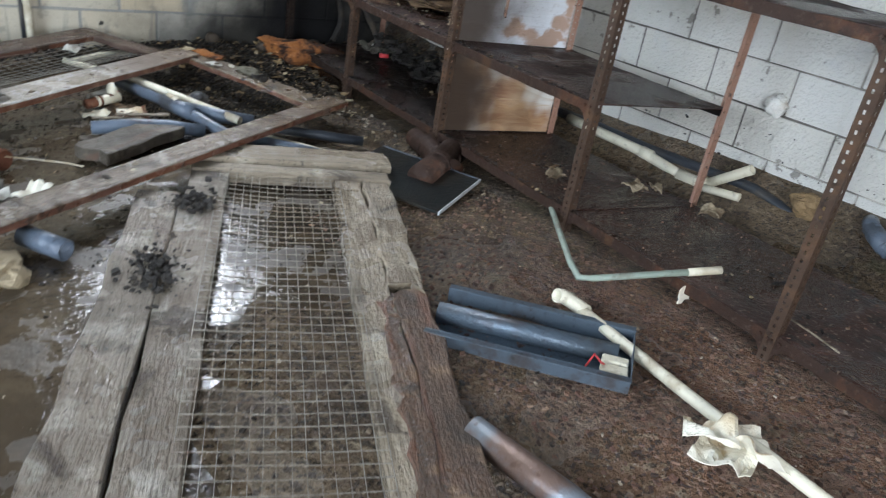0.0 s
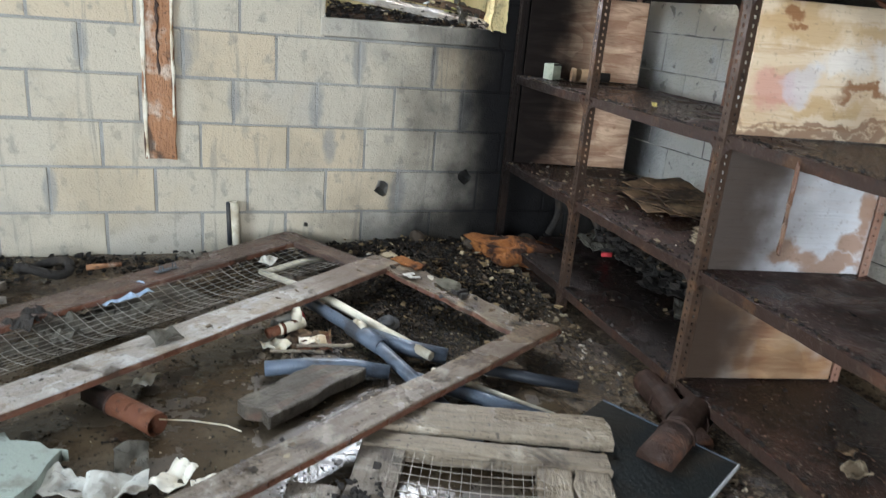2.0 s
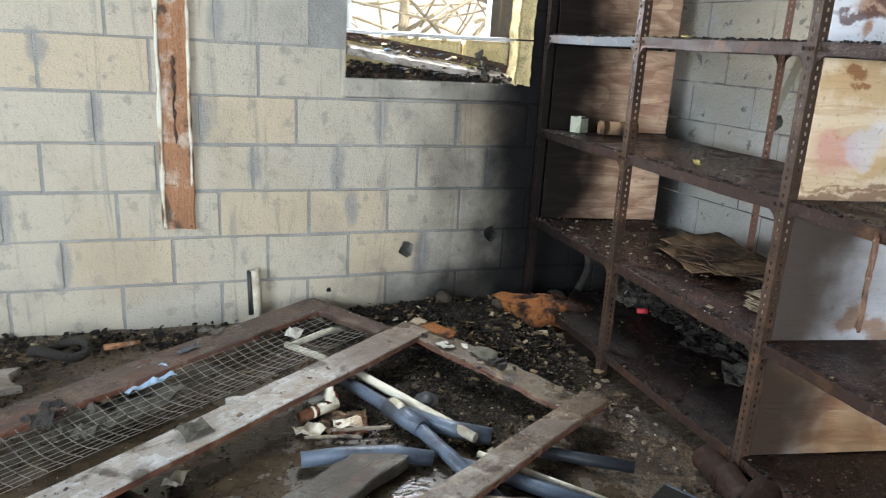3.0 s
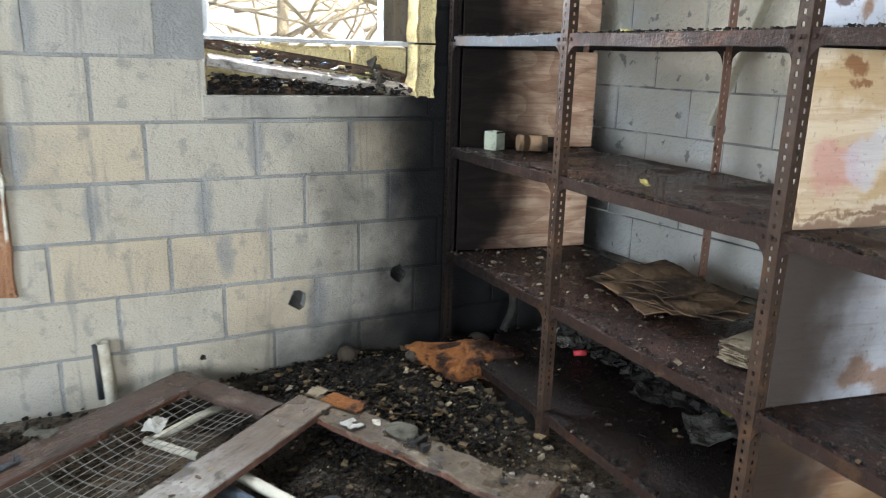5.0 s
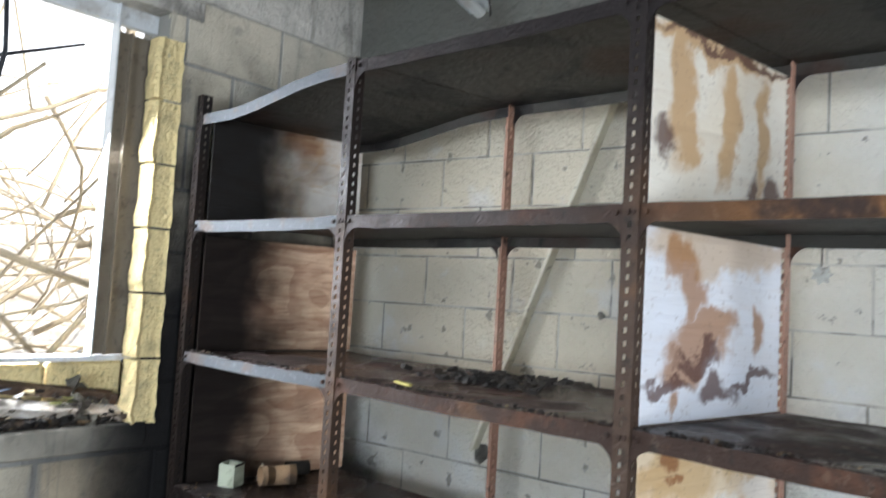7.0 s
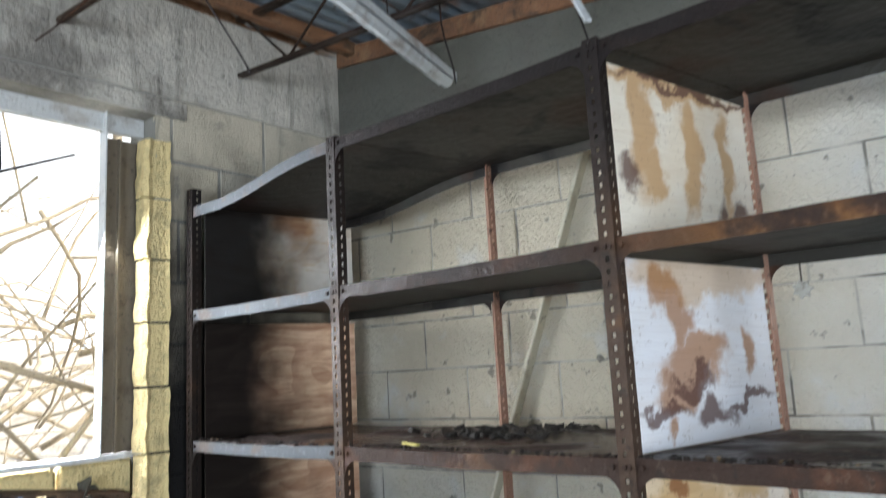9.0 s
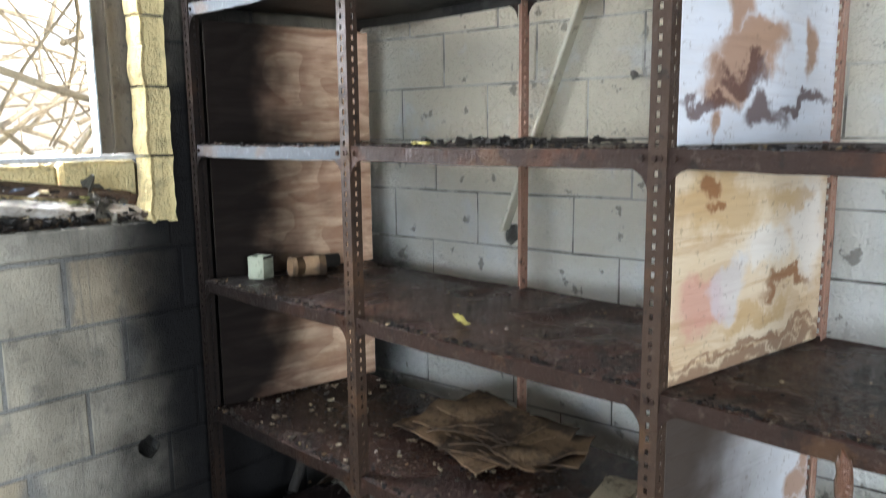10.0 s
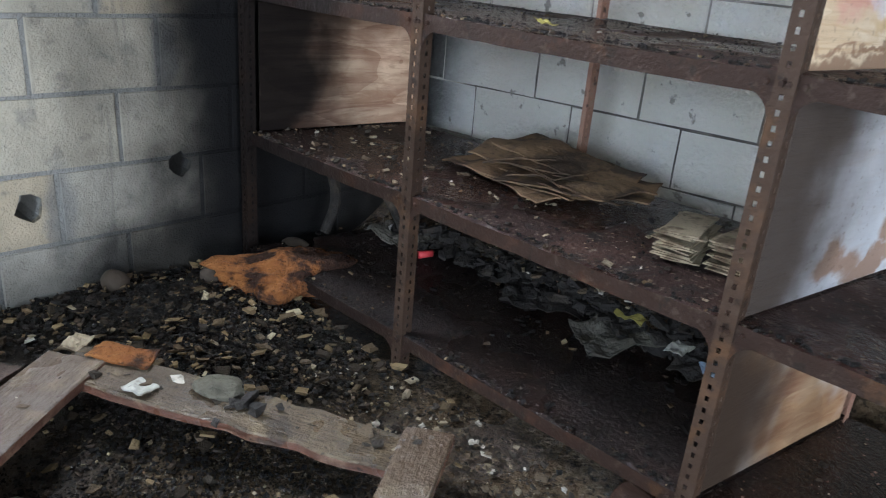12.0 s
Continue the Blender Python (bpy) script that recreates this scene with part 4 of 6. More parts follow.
def build_shelving():
    rack = empty("metal_shelving", "rusty slotted-angle steel shelving standing along the whitewashed wall", "shelving", pose(FX, POST_Y[0], 0))
    inv = rack.matrix_world.inverted()
    angle = slotted_angle()
    back_angle = angle.copy()
    angle.materials.append(STEEL_WARM)
    back_angle.materials.append(STEEL_RED)
    gus, bolt = gusset_mesh(), bolt_mesh()

    def child(name, me, m, parent=rack):
        ob = new(name, me)
        ob.parent = parent
        ob.matrix_local = (inv @ m) if parent is rack else m
        return ob

    for y in POST_Y:
        child("post", angle, pose(FX - 0.003, y, 0.0))
        tagged(child("back_post", back_angle, pose(BX + 0.004, y + SKEW * (BX - FX), 0.0) @ Matrix.Diagonal((-1, 1, 1, 1))), "red-oxide painted back post")
    for b, (ya, yb) in enumerate(zip(POST_Y[1:], POST_Y)):
        for k, z in enumerate(LEVEL):
            if (b, k) in ((3, 1), (4, 1)):
                continue  # these shelves are gone
            drop = 0.06 if (b, k) == (0, 5) else 0.0
            pale = b == 0 and k in (3, 4, 5)
            bm = shelf_bm(ya + 0.002, yb - 0.001, 0.036, 0.004, 10 * b + k, drop)
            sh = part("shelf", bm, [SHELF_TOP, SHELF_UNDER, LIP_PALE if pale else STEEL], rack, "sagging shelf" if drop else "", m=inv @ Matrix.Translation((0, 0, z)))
            if drop:
                continue
            down = Matrix.Translation((0, 0, -z))
            for y, s in ((ya + 0.036, 1), (yb, -1)):
                if b < 3 and k > 1:
                    child("gusset", gus, down @ pose(BX - 0.004, y + SKEW * (BX - FX), z - 0.034) @ Matrix.Diagonal((1, s, 1, 1)), sh)
                child("gusset", gus, down @ pose(FX - 0.001, y, z - 0.034) @ Matrix.Diagonal((1, s, 1, 1)), sh)
                child("bolt", bolt, down @ pose(FX - 0.003, y - s * 0.012, z - 0.018), sh)
                child("bolt", bolt, down @ pose(FX - 0.003, y + s * 0.014, z - 0.018), sh)
    # plywood ends: against the north wall, and dividing the rack at the third post
    for k, mt in enumerate((None, PLY_BURNT, PLY_BURNT, PLY_BURNT, PLY_BURNT_PALE)):
        if mt:
            part("end_panel", box((0, -0.005, 0), (0.605, 0.005, LEVEL[k + 1] - LEVEL[k] - 0.05), 0.001), mt, rack, "scorched plywood panel", m=inv @ pose(FX + 0.036, 4.458, LEVEL[k] + 0.004, 0, 0, -10.2))
    for k, mt in enumerate((PLY_LOW, PLY_WHITE, PLY_TAN, PLY_STAIN, PLY_STREAK)):
        hgt = LEVEL[k + 1] - LEVEL[k] - 0.044
        part("divider_panel", box((0, -0.005, 0), (0.545, 0.005, hgt), 0.001), mt, rack, "water-stained plywood divider", m=inv @ pose(FX + 0.036, 2.843, LEVEL[k] + 0.004, 0, 0, -10.2))
    return rack


RACK = build_shelving()

# ---- old wooden frames with wire mesh on the floor ----


def wire_grid(w, l, pitch, rows, r=0.0011, sag=0.012, seed=1, n=24):
    """Hardware cloth in the plane z = 0: x from 0 to w, y from 0 to l."""
    bm = bmesh.new()
    rnd = random.Random(seed)

    def z(x, y):
        return -sag * math.sin(math.pi * min(max(x / w, 0), 1)) * (0.6 + 0.4 * math.sin(5 * y / l + seed)) + 0.004 * noise.noise((x * 8, y * 8, seed))

    for k in range(int(w / pitch) + 1):
        x = k * pitch
        ph = rnd.uniform(0, 6)
        add_tube(bm, [(x + 0.002 * math.sin(ph + 7 * t), l * t, z(x, l * t)) for t in (i / n for i in range(n + 1))], r, 4)
    for k in range(int(l / rows) + 1):
        y = k * rows
        add_tube(bm, [(w * t, y + 0.002 * math.sin(3 * t + k), z(w * t, y) + 2 * r) for t in (i / 8 for i in range(9))], r, 4)
    return bm


def board(parent, p, q, width, thick, mt, seed, label="", torn=0.006, rough=0.004, roll=0.0, edge=None):
    """A board from p to q (its top centre line) as part of a thing that stands at the origin."""
    return part("board", plank_bm((Vector(q) - Vector(p)).length, width, thick, seed, rough, 16, torn, 1), [mt, edge or mt], parent, label, m=parent.matrix_world.inverted() @ along(p, q, roll))


def build_near_frame():
    """The mesh frame lying where the walk begins; u across, v along."""
    o, v = Vector((0.25, 1.40, 0)), Vector((0.39, 0.921, 0))
    u = Vector((0.921, -0.39, 0))
    fr = empty("mesh_frame", "weathered wooden frame with rusty wire mesh lying on the wet floor", "frame", Matrix.Translation(o))

    def at(a, b, z):
        return o + u * a + v * b + Vector((0, 0, z))

    board(fr, at(0.425, -1.3, 0.060), at(0.425, 1.47, 0.060), 0.104, 0.045, WOOD_TAN, 1, rough=0.008)
    board(fr, at(0.532, 0.62, 0.064), at(0.532, 1.50, 0.062), 0.106, 0.05, WOOD_TAN, 2, "split grey-brown board", 0.03, 0.008)
    board(fr, at(0.527, -1.3, 0.060), at(0.533, 0.60, 0.064), 0.100, 0.05, WOOD_ROT, 7, "dark rotten board", 0.03, 0.014)
    board(fr, at(0.455, -0.2, 0.066), at(0.462, 0.55, 0.066), 0.05, 0.02, WOOD_ROT, 8, "dark rotten splinter", 0.03, 0.012)
    board(fr, at(-0.068, -1.3, 0.060), at(-0.068, 1.42, 0.060), 0.132, 0.045, WOOD_GREY, 3, rough=0.007)
    board(fr, at(-0.213, -1.3, 0.056), at(-0.205, 1.20, 0.056), 0.138, 0.045, WOOD_GREY, 4, "pale wet grey board", rough=0.009)
    board(fr, at(-0.13, 1.435, 0.070), at(0.585, 1.445, 0.070), 0.075, 0.05, WOOD_TAN, 5)
    board(fr, at(-0.14, 1.56, 0.082), at(0.60, 1.60, 0.082), 0.155, 0.03, WOOD_TAN, 6, "pale brown cross board", 0.008)
    part("wire_mesh", wire_grid(0.42, 2.75, 0.028, 0.038, 0.0012, 0.014, 2, 50), WIRE_OLD, fr, "sagging galvanised wire mesh", m=Matrix(((u.x, v.x, 0, u.x * -0.03 + v.x * -1.3), (u.y, v.y, 0, u.y * -0.03 + v.y * -1.3), (0, 0, 1, 0.064), (0, 0, 0, 1))))
    # char and scraps caught between the boards
    clump = lumps(220, lambda r: (*(at(-0.15 + r.gauss(0, 0.035), 0.66 + r.gauss(0, 0.07), 0))[:2], 0.054 + r.random() * 0.02), 0.006, 0.026, 4)
    thing("charred_clump", clump, CHAR, "clump of black charred litter on the frame", "debris", kind="stuff")
    clump = lumps(130, lambda r: (*(at(-0.09 + r.gauss(0, 0.04), 1.12 + r.gauss(0, 0.045), 0))[:2], 0.06 + r.random() * 0.015), 0.008, 0.03, 5)
    thing("charred_clump", clump, CHAR, "clump of black charred litter on the frame", "debris", kind="stuff")


def build_far_frames():
    fr = empty("wooden_frame", "broken frame of weathered boards lying on the rubble", "frame", pose(1.0, 3.4, 0.0))
    board(fr, (-1.15, 2.42, 0.105), (1.075, 4.045, 0.150), 0.150, 0.028, WOOD_PALE, 11, "pale-topped brown board", 0.004, edge=WOOD_EDGE)
    board(fr, (1.055, 4.05, 0.148), (1.515, 3.30, 0.078), 0.135, 0.026, WOOD_DIRTY, 12, "board with plaster bits", 0.006, 0.007, edge=WOOD_EDGE)
    board(fr, (1.56, 3.345, 0.112), (-0.75, 1.90, 0.112), 0.112, 0.028, WOOD_WET, 13, "wet grey board", 0.006, edge=WOOD_EDGE)
    fr2 = empty("wall_frame", "dark wooden frame with torn wire mesh lying beside the wall", "frame", pose(0.2, 4.0, 0.0))
    board(fr2, (-1.3, 2.97, 0.10), (0.70, 4.42, 0.150), 0.150, 0.026, WOOD_RED, 14, "dark red-brown board", 0.006, edge=WOOD_EDGE)
    board(fr2, (0.655, 4.455, 0.150), (0.93, 4.07, 0.135), 0.105, 0.026, WOOD_RED, 15, "", 0.006)
    p, q = Vector((-1.0, 3.10, 0.105)), Vector((0.74, 4.36, 0.142))
    x = (q - p).normalized()
    y = Vector((x.y, -x.x, 0)).normalized()
    m = Matrix(((y.x, x.x, 0, p.x), (y.y, x.y, 0, p.y), (y.z, x.z, 1, p.z), (0, 0, 0, 1)))
    part("wire_mesh", wire_grid(0.30, (q - p).length, 0.03, 0.05, 0.0011, 0.03, 5, 40), WIRE, fr2, "torn wire mesh", m=fr2.matrix_world.inverted() @ m)


build_near_frame()
build_far_frames()


# ---- window in the north wall ----


def drill(targets, x, y, z, r, axis, seed, depth=0.17):
    """Breaks a ragged hole through the face of a wall and the blocks that it meets."""
    rnd = random.Random(seed)
    bm = bmesh.new()
    ring = [(r * rnd.uniform(0.75, 1.15) * math.cos(a), r * rnd.uniform(0.8, 1.25) * math.sin(a)) for a in (2 * math.pi * k / 9 for k in range(9))]
    layers = []
    for d in (-0.05, depth):
        layers.append([bm.verts.new((x + p, y + d, z + q) if axis == "y" else (x + d, y + p, z + q)) for p, q in ring])
    bm.faces.new(layers[0])
    bm.faces.new(layers[1])
    for k in range(9):
        bm.faces.new((layers[0][k], layers[0][(k + 1) % 9], layers[1][(k + 1) % 9], layers[1][k]))
    cutter = mesh_object("cutter", bm, CHAR)
    bpy.context.view_layer.update()
    for ob in targets:
        c, size = ob.matrix_world.translation, ob.matrix_world.to_scale()
        off = (c - Vector((x, y, z))).length if axis == "x" else abs(c.x - x)
        if ob.type != "MESH" or (ob.name.startswith("block") and (off > size.x / 2 + r + 0.12 * (axis == "x") or abs(c.z - z) > size.z / 2 + r)):
            continue
        ob.data = ob.data.copy()
        mod = ob.modifiers.new("cut", "BOOLEAN")
        mod.operation, mod.object, mod.solver = "DIFFERENCE", cutter, "EXACT"
        dg = bpy.context.evaluated_depsgraph_get()
        me = bpy.data.meshes.new_from_object(ob.evaluated_get(dg))
        ob.modifiers.clear()
        if len(me.polygons) > 3:
            ob.data = me
    bpy.data.objects.remove(cutter)


def build_window():
    x0, x1, z0, z1 = WIN
    win = tagged(empty("window_1", "broken window with an aluminium frame and charred timber on its sill", "window", pose(x0, NY + 0.1, z0)), kind="structure")
    inv = win.matrix_world.inverted()
    bm = bmesh.new()
    add_box(bm, (1.552, 4.655, 1.385), (1.572, 4.668, z1))
    add_box(bm, (1.552, 4.62, 1.385), (1.557, 4.655, z1))
    part("jamb_frame", bm, ALU, win, "pale aluminium strip", m=inv)
    bm = bmesh.new()
    for a, b, c, d in ((1.572, 1.606, 4.652, 4.662), (1.606, 1.612, 4.632, 4.662), (1.612, 1.70, 4.655, 4.664)):
        add_box(bm, (a, c, 1.385), (b, d, z1 - 0.09))
    part("jamb_lining", bm, make_simple("brown_anodised_frame", (0.17, 0.14, 0.10), 0.5, (0.08, 0.06, 0.04), 0.7, 0.1), win, "grubby brown jamb lining", m=inv)
    part("head_frame", box((x0, 4.64, z1 - 0.07), (1.70, 4.67, z1 - 0.002), 0.003), ALU, win, m=inv)
    part("left_frame", box((x0 + 0.002, 4.64, 1.385), (x0 + 0.035, 4.67, z1 - 0.072), 0.003), ALU, win, m=inv)
    part("sill_frame", box((x0, 4.63, 1.365), (1.70, 4.70, 1.383), 0.003), ALU, win, "white sill strip", m=inv)
    part("packing_block", box((x0 + 0.02, 4.67, z0), (1.44, 4.735, 1.355), 0.012), CREAM, win, "cream block packing", m=inv)
    part("packing_block", box((1.45, 4.68, z0), (1.695, 4.735, 1.362), 0.012), CREAM, win, "cream block packing", m=inv)
    # jamb of broken cream block ends
    rnd = random.Random(6)
    for k in range(6):
        za, zb = z0 - 0.01 + k * 0.219, z0 - 0.01 + (k + 1) * 0.219 - 0.008
        bm = bmesh.new()
        n = 7
        cols = []
        for i in range(n + 1):
            z = za + (zb - za) * i / n
            xl = 1.662 + rnd.uniform(-0.003, 0.004) - (0.006 if i in (1, 2) else 0)
            xr = 1.752 + rnd.uniform(-0.004, 0.004)
            f = NY - 0.012 + rnd.uniform(-0.002, 0.002)
            cols.append([bm.verts.new(p) for p in ((xl, 4.62, z), (xl, f + 0.02, z), (xl + 0.012, f + 0.003, z), (xl + 0.028, f + 0.011, z), (xr - 0.012, f + 0.009, z), (xr, f, z), (xr, NY + 0.05, z))])
        for a, b in zip(cols, cols[1:]):
            for j in range(6):
                bm.faces.new((a[j], a[j + 1], b[j + 1], b[j]))
        bm.faces.new(cols[0])
        bm.faces.new(cols[-1])
        part("jamb_block", bm, CREAM, NORTH, "broken cream-painted block end")
    # timbers and litter on the sill
    SILL_WOOD = make_old_wood("bleached_split_timber", (0.50, 0.46, 0.39), (0.22, 0.14, 0.085), (0.72, 0.71, 0.69), 0.1)
    for k, (p, q, w, t, mt, lab) in enumerate((
        ((0.86, 4.605, 1.312), (1.66, 4.600, 1.208), 0.06, 0.035, SILL_WOOD, "split grey timber lying on the window sill"),
        ((0.85, 4.655, 1.375), (1.66, 4.655, 1.255), 0.035, 0.035, WOOD_ROT, "charred thin timber lying across the window sill"),
        ((0.86, 4.60, 1.205), (1.45, 4.60, 1.20), 0.05, 0.025, WOOD_ROT, "burnt timber lying on the window sill"))):
        thing("sill_timber", plank_bm((Vector(q) - Vector(p)).length, w, t, 60 + k, 0.006, 14, 0.01), mt, lab, "timber", m=along(p, q, 18))
    litter = lumps(420, lambda r: (r.uniform(0.85, 1.66), r.uniform(4.555, 4.66), z0 + 0.002 + 0.03 * r.random() ** 2), 0.008, 0.035, 12)
    thing("sill_litter", litter, RUBBLE, "char and plaster litter along the window sill", "debris", kind="stuff")
    heap_top = lumps(700, lambda r: (lambda t: (0.86 + 0.74 * t, r.uniform(4.56, 4.625), z0 + 0.002 + (0.06 * (1 - t) + 0.01) * r.random()))(r.random()), 0.008, 0.04, 13, 0.6)
    thing("sill_litter", heap_top, RUBBLE, "black charred litter heaped under the sill timbers", "debris", kind="stuff")
    scraps = lumps(150, lambda r: (lambda t: (0.88 + 0.74 * t, r.uniform(4.59, 4.66), 1.318 - 0.105 * t + 0.035 * r.random()))(r.random()), 0.006, 0.045, 14, 0.3)
    thing("sill_scraps", scraps, make_rubble("mixed_scraps", [(0, (0.03, 0.022, 0.016)), (0.45, (0.10, 0.07, 0.045)), (0.62, (0.55, 0.55, 0.52)), (0.8, (0.30, 0.29, 0.10)), (0.88, (0.12, 0.16, 0.22)), (0.93, (0.60, 0.48, 0.28))]), "pale and coloured scraps between the sill timbers", "debris", kind="stuff")
    flakes = lumps(45, lambda r: (r.uniform(0.87, 1.5), r.uniform(4.552, 4.60), z0 + 0.012 + 0.05 * r.random()), 0.012, 0.035, 15, 0.3)
    thing("sill_flakes", flakes, CHIPS, "pale flakes on the charred sill litter", "debris", kind="stuff")
    thing("sill_rag", crumple(0.20, 0.16, 0.10, 3, 16, 0.004, 14), FABRIC, "burnt grey rag heaped at the window corner", "rag", m=pose(1.575, 4.64, 1.20, 38, 20, 10))


def build_outside():
    """Tangled dry vines behind the window, and a bright empty sky."""
    bd = box((-60, 70, -8), (70, 70.2, 45))
    glow = bpy.data.materials.new("bright_sky")
    glow.use_nodes = True
    em = glow.node_tree.nodes.new("ShaderNodeEmission")
    em.inputs["Color"].default_value, em.inputs["Strength"].default_value = (0.97, 0.99, 1.0, 1), 1.8
    glow.node_tree.links.new(em.outputs[0], glow.node_tree.nodes["Material Output"].inputs["Surface"])
    thing("backdrop", bd, glow, "hazy white sky beyond the thicket", "sky", kind="structure")
    bank = bmesh.new()
    n = 26
    g = [[bank.verts.new((-7 + 16 * i / n, 5.6 + 8 * j / n, -0.4 + 2.6 * (j / n) ** 0.8 + 0.25 * noise.noise((i * 0.5, j * 0.5, 3)))) for j in range(n + 1)] for i in range(n + 1)]
    for i in range(n):
        for j in range(n):
            bank.faces.new((g[i][j], g[i + 1][j], g[i + 1][j + 1], g[i][j + 1]))
    thing("bank", bank, EARTH, "pale earth bank with dry leaf litter behind the window", "ground", kind="structure", smooth=True)
    rnd = random.Random(21)
    bm = bmesh.new()
    for k in range(330):
        y = 5.5 + 3.2 * rnd.random()
        x, z = rnd.uniform(-1.5, 5.5), rnd.uniform(-0.1, 2.6)
        ang = rnd.gauss(0.25, 0.45) if rnd.random() < 0.75 else rnd.uniform(1.0, 2.1)
        ln = rnd.uniform(0.7, 2.4)
        r = rnd.choice((0.006, 0.008, 0.010, 0.014, 0.022))
        p = Vector((x, y, z))
        pts, d = [p.copy()], Vector((math.cos(ang), rnd.uniform(-0.3, 0.3), math.sin(ang)))
        for i in range(7):
            d = (d + Vector((rnd.gauss(0, 0.18), rnd.gauss(0, 0.18), rnd.gauss(-0.03, 0.18)))).normalized()
            p = p + d * ln / 7
            pts.append(p.copy())
        add_tube(bm, pts, [r * (1 - 0.08 * i) for i in range(8)], 5)
    thing("vine_thicket", bm, BARK, "tangle of dry tan vines and twigs outside the window", "vines", kind="stuff", smooth=True)
    for k, (x, y, r, lean) in enumerate(((1.55, 6.4, 0.05, 0.10), (2.9, 6.9, 0.06, -0.25), (0.6, 7.2, 0.05, 0.2))):
        tree = empty("sapling", "thin leafless sapling in the thicket", "tree", pose(x, y, 0.0), "saplings")
        part("trunk", tube([(lean * t * 1.2 + 0.03 * math.sin(4 * t + k), 0.02 * math.cos(3 * t), -0.3 + 4.5 * t) for t in (i / 10 for i in range(11))], [r * (1 - 0.06 * i) for i in range(11)], 8), BARK, tree, smooth=True)
        for i in range(7):
            z = 0.8 + 0.45 * i
            a = rnd.uniform(0, 6.3)
            tip = Vector((math.cos(a), math.sin(a), 0.7)) * rnd.uniform(0.5, 1.1)
            s = Vector((lean * z / 4.2 * 1.2, 0, z))
            part("limb", tube([s, s + tip * 0.4 + Vector((0, 0, 0.05)), s + tip * 0.75, s + tip], [0.018, 0.013, 0.009, 0.004], 5), BARK, tree, smooth=True)
    for k, pts in enumerate((((1.02, 4.95, 2.9), (1.06, 4.95, 2.3), (1.16, 4.93, 1.95), (1.20, 4.94, 1.72)), ((1.30, 4.98, 2.9), (1.33, 4.97, 2.4), (1.27, 4.96, 2.0), (1.20, 4.94, 1.72)), ((0.70, 5.0, 2.45), (1.0, 5.0, 2.2), (1.25, 5.0, 2.35), (1.6, 5.0, 2.5)))):
        thing("hanging_vine", tube(pts, [0.009, 0.008, 0.007, 0.005], 6), PVC_BLACK, "dark vine stem hanging from the eaves outside the window", "vine", "vines", smooth=True)


build_window()
build_outside()

# ---- things on the walls ----
thing("hanging_board", plank_bm(2.1, 0.135, 0.022, 71, 0.005, 26, 0.004), WOOD_TORN, "torn orange-brown board with peeling white edges fixed to the wall", "board", m=Matrix(((0, 1, 0, 0.108), (0, 0, -1, NY - 0.026), (-1, 0, 0, 2.59), (0, 0, 0, 1))))
hb = bpy.data.objects["hanging_board"]
for k, (y, w, x0, x1) in enumerate(((-0.058, 0.016, 0.9, 2.09), (0.060, 0.012, 0.6, 1.9), (0.0, 0.012, 1.35, 1.72))):
    part("splinter", plank_bm(x1 - x0, w, 0.006, 170 + k, 0.006, 20, 0.01), (PAPER, PAPER, WOOD_RED)[k], hb, ("white peeling edge", "white peeling edge", "dark split")[k], m=pose(x0, y, 0.0045))
st = empty("pipe_stub", "white plastic pipe stub rising beside the wall", "pipe", pose(0.425, 4.505, 0.03))
part("pipe", tube([(0.02, 0, -0.03), (0.01, 0, 0.1), (0, 0, 0.265)], 0.022, 12, 0.004), PVC_WHITE, st, smooth=True)
part("sleeve", tube([(-0.018, -0.004, 0.05), (-0.024, -0.004, 0.262)], 0.012, 10), PVC_BLACK, st, "black sleeve", smooth=True)
bm = bmesh.new()
add_box(bm, (0, -0.004, -0.05), (1.66, 0.004, -0.004), 0.001)
add_tube(bm, [(0, 0, 0), (0.8, 0, 0.001), (1.66, 0, 0)], 0.008, 8)
run = Vector((0.0362, -0.362, 0.932)).normalized()
out = Vector((-1, -0.1, 0)).normalized()
side = out.cross(run)
thing("wall_conduit", bm, PVC_WHITE, "pale flat conduit slanting up the whitewashed wall from a hole", "conduit", m=Matrix.Translation((ex(3.845) - 0.05, 3.845, 1.10)) @ Matrix((run, side, out)).transposed().to_4x4())
bm = bmesh.new()
bmesh.ops.create_icosphere(bm, subdivisions=3, radius=0.045)
for v in bm.verts:
    v.co *= 1 + 0.5 * noise.noise(v.co * 40)
    v.co.x *= 0.7
FOAM_WHITE = make_simple("white_foam", (0.85, 0.83, 0.76), 0.8, (0.45, 0.30, 0.14), 0.5, bump=0.004)
thing("foam_blob", bm, FOAM_WHITE, "lump of white expanding foam stuck to the wall", "foam", smooth=True, m=pose(ex(1.915) - 0.02, 1.915, 0.508))
wp = empty("wall_pipe", "dirty white plastic pipe running along the wall behind the shelving", "pipe", pose(2.69, 2.05, 0.10))
part("pipe", tube([(-0.075, 0.80, 0.045), (-0.03, 0.36, 0.035), (-0.006, 0.06, 0.0)], 0.024, 12, 0.004), PVC_WHITE, wp, smooth=True)
part("elbow", tube([(-0.012, 0.12, 0.005), (0.0, 0.0, 0.0), (0.004, -0.03, 0.02)], 0.031, 12), PVC_WHITE, wp, smooth=True)
part("branch", tube([(0.0, -0.01, 0.01), (0.023, -0.19, 0.15)], 0.022, 12, 0.004), PVC_WHITE, wp, "clean white pipe end", smooth=True)
part("collar", tube([(-0.028, 0.34, 0.034), (-0.022, 0.28, 0.03)], 0.028, 12), PVC_WHITE, wp, "dirty coupling ring", smooth=True)
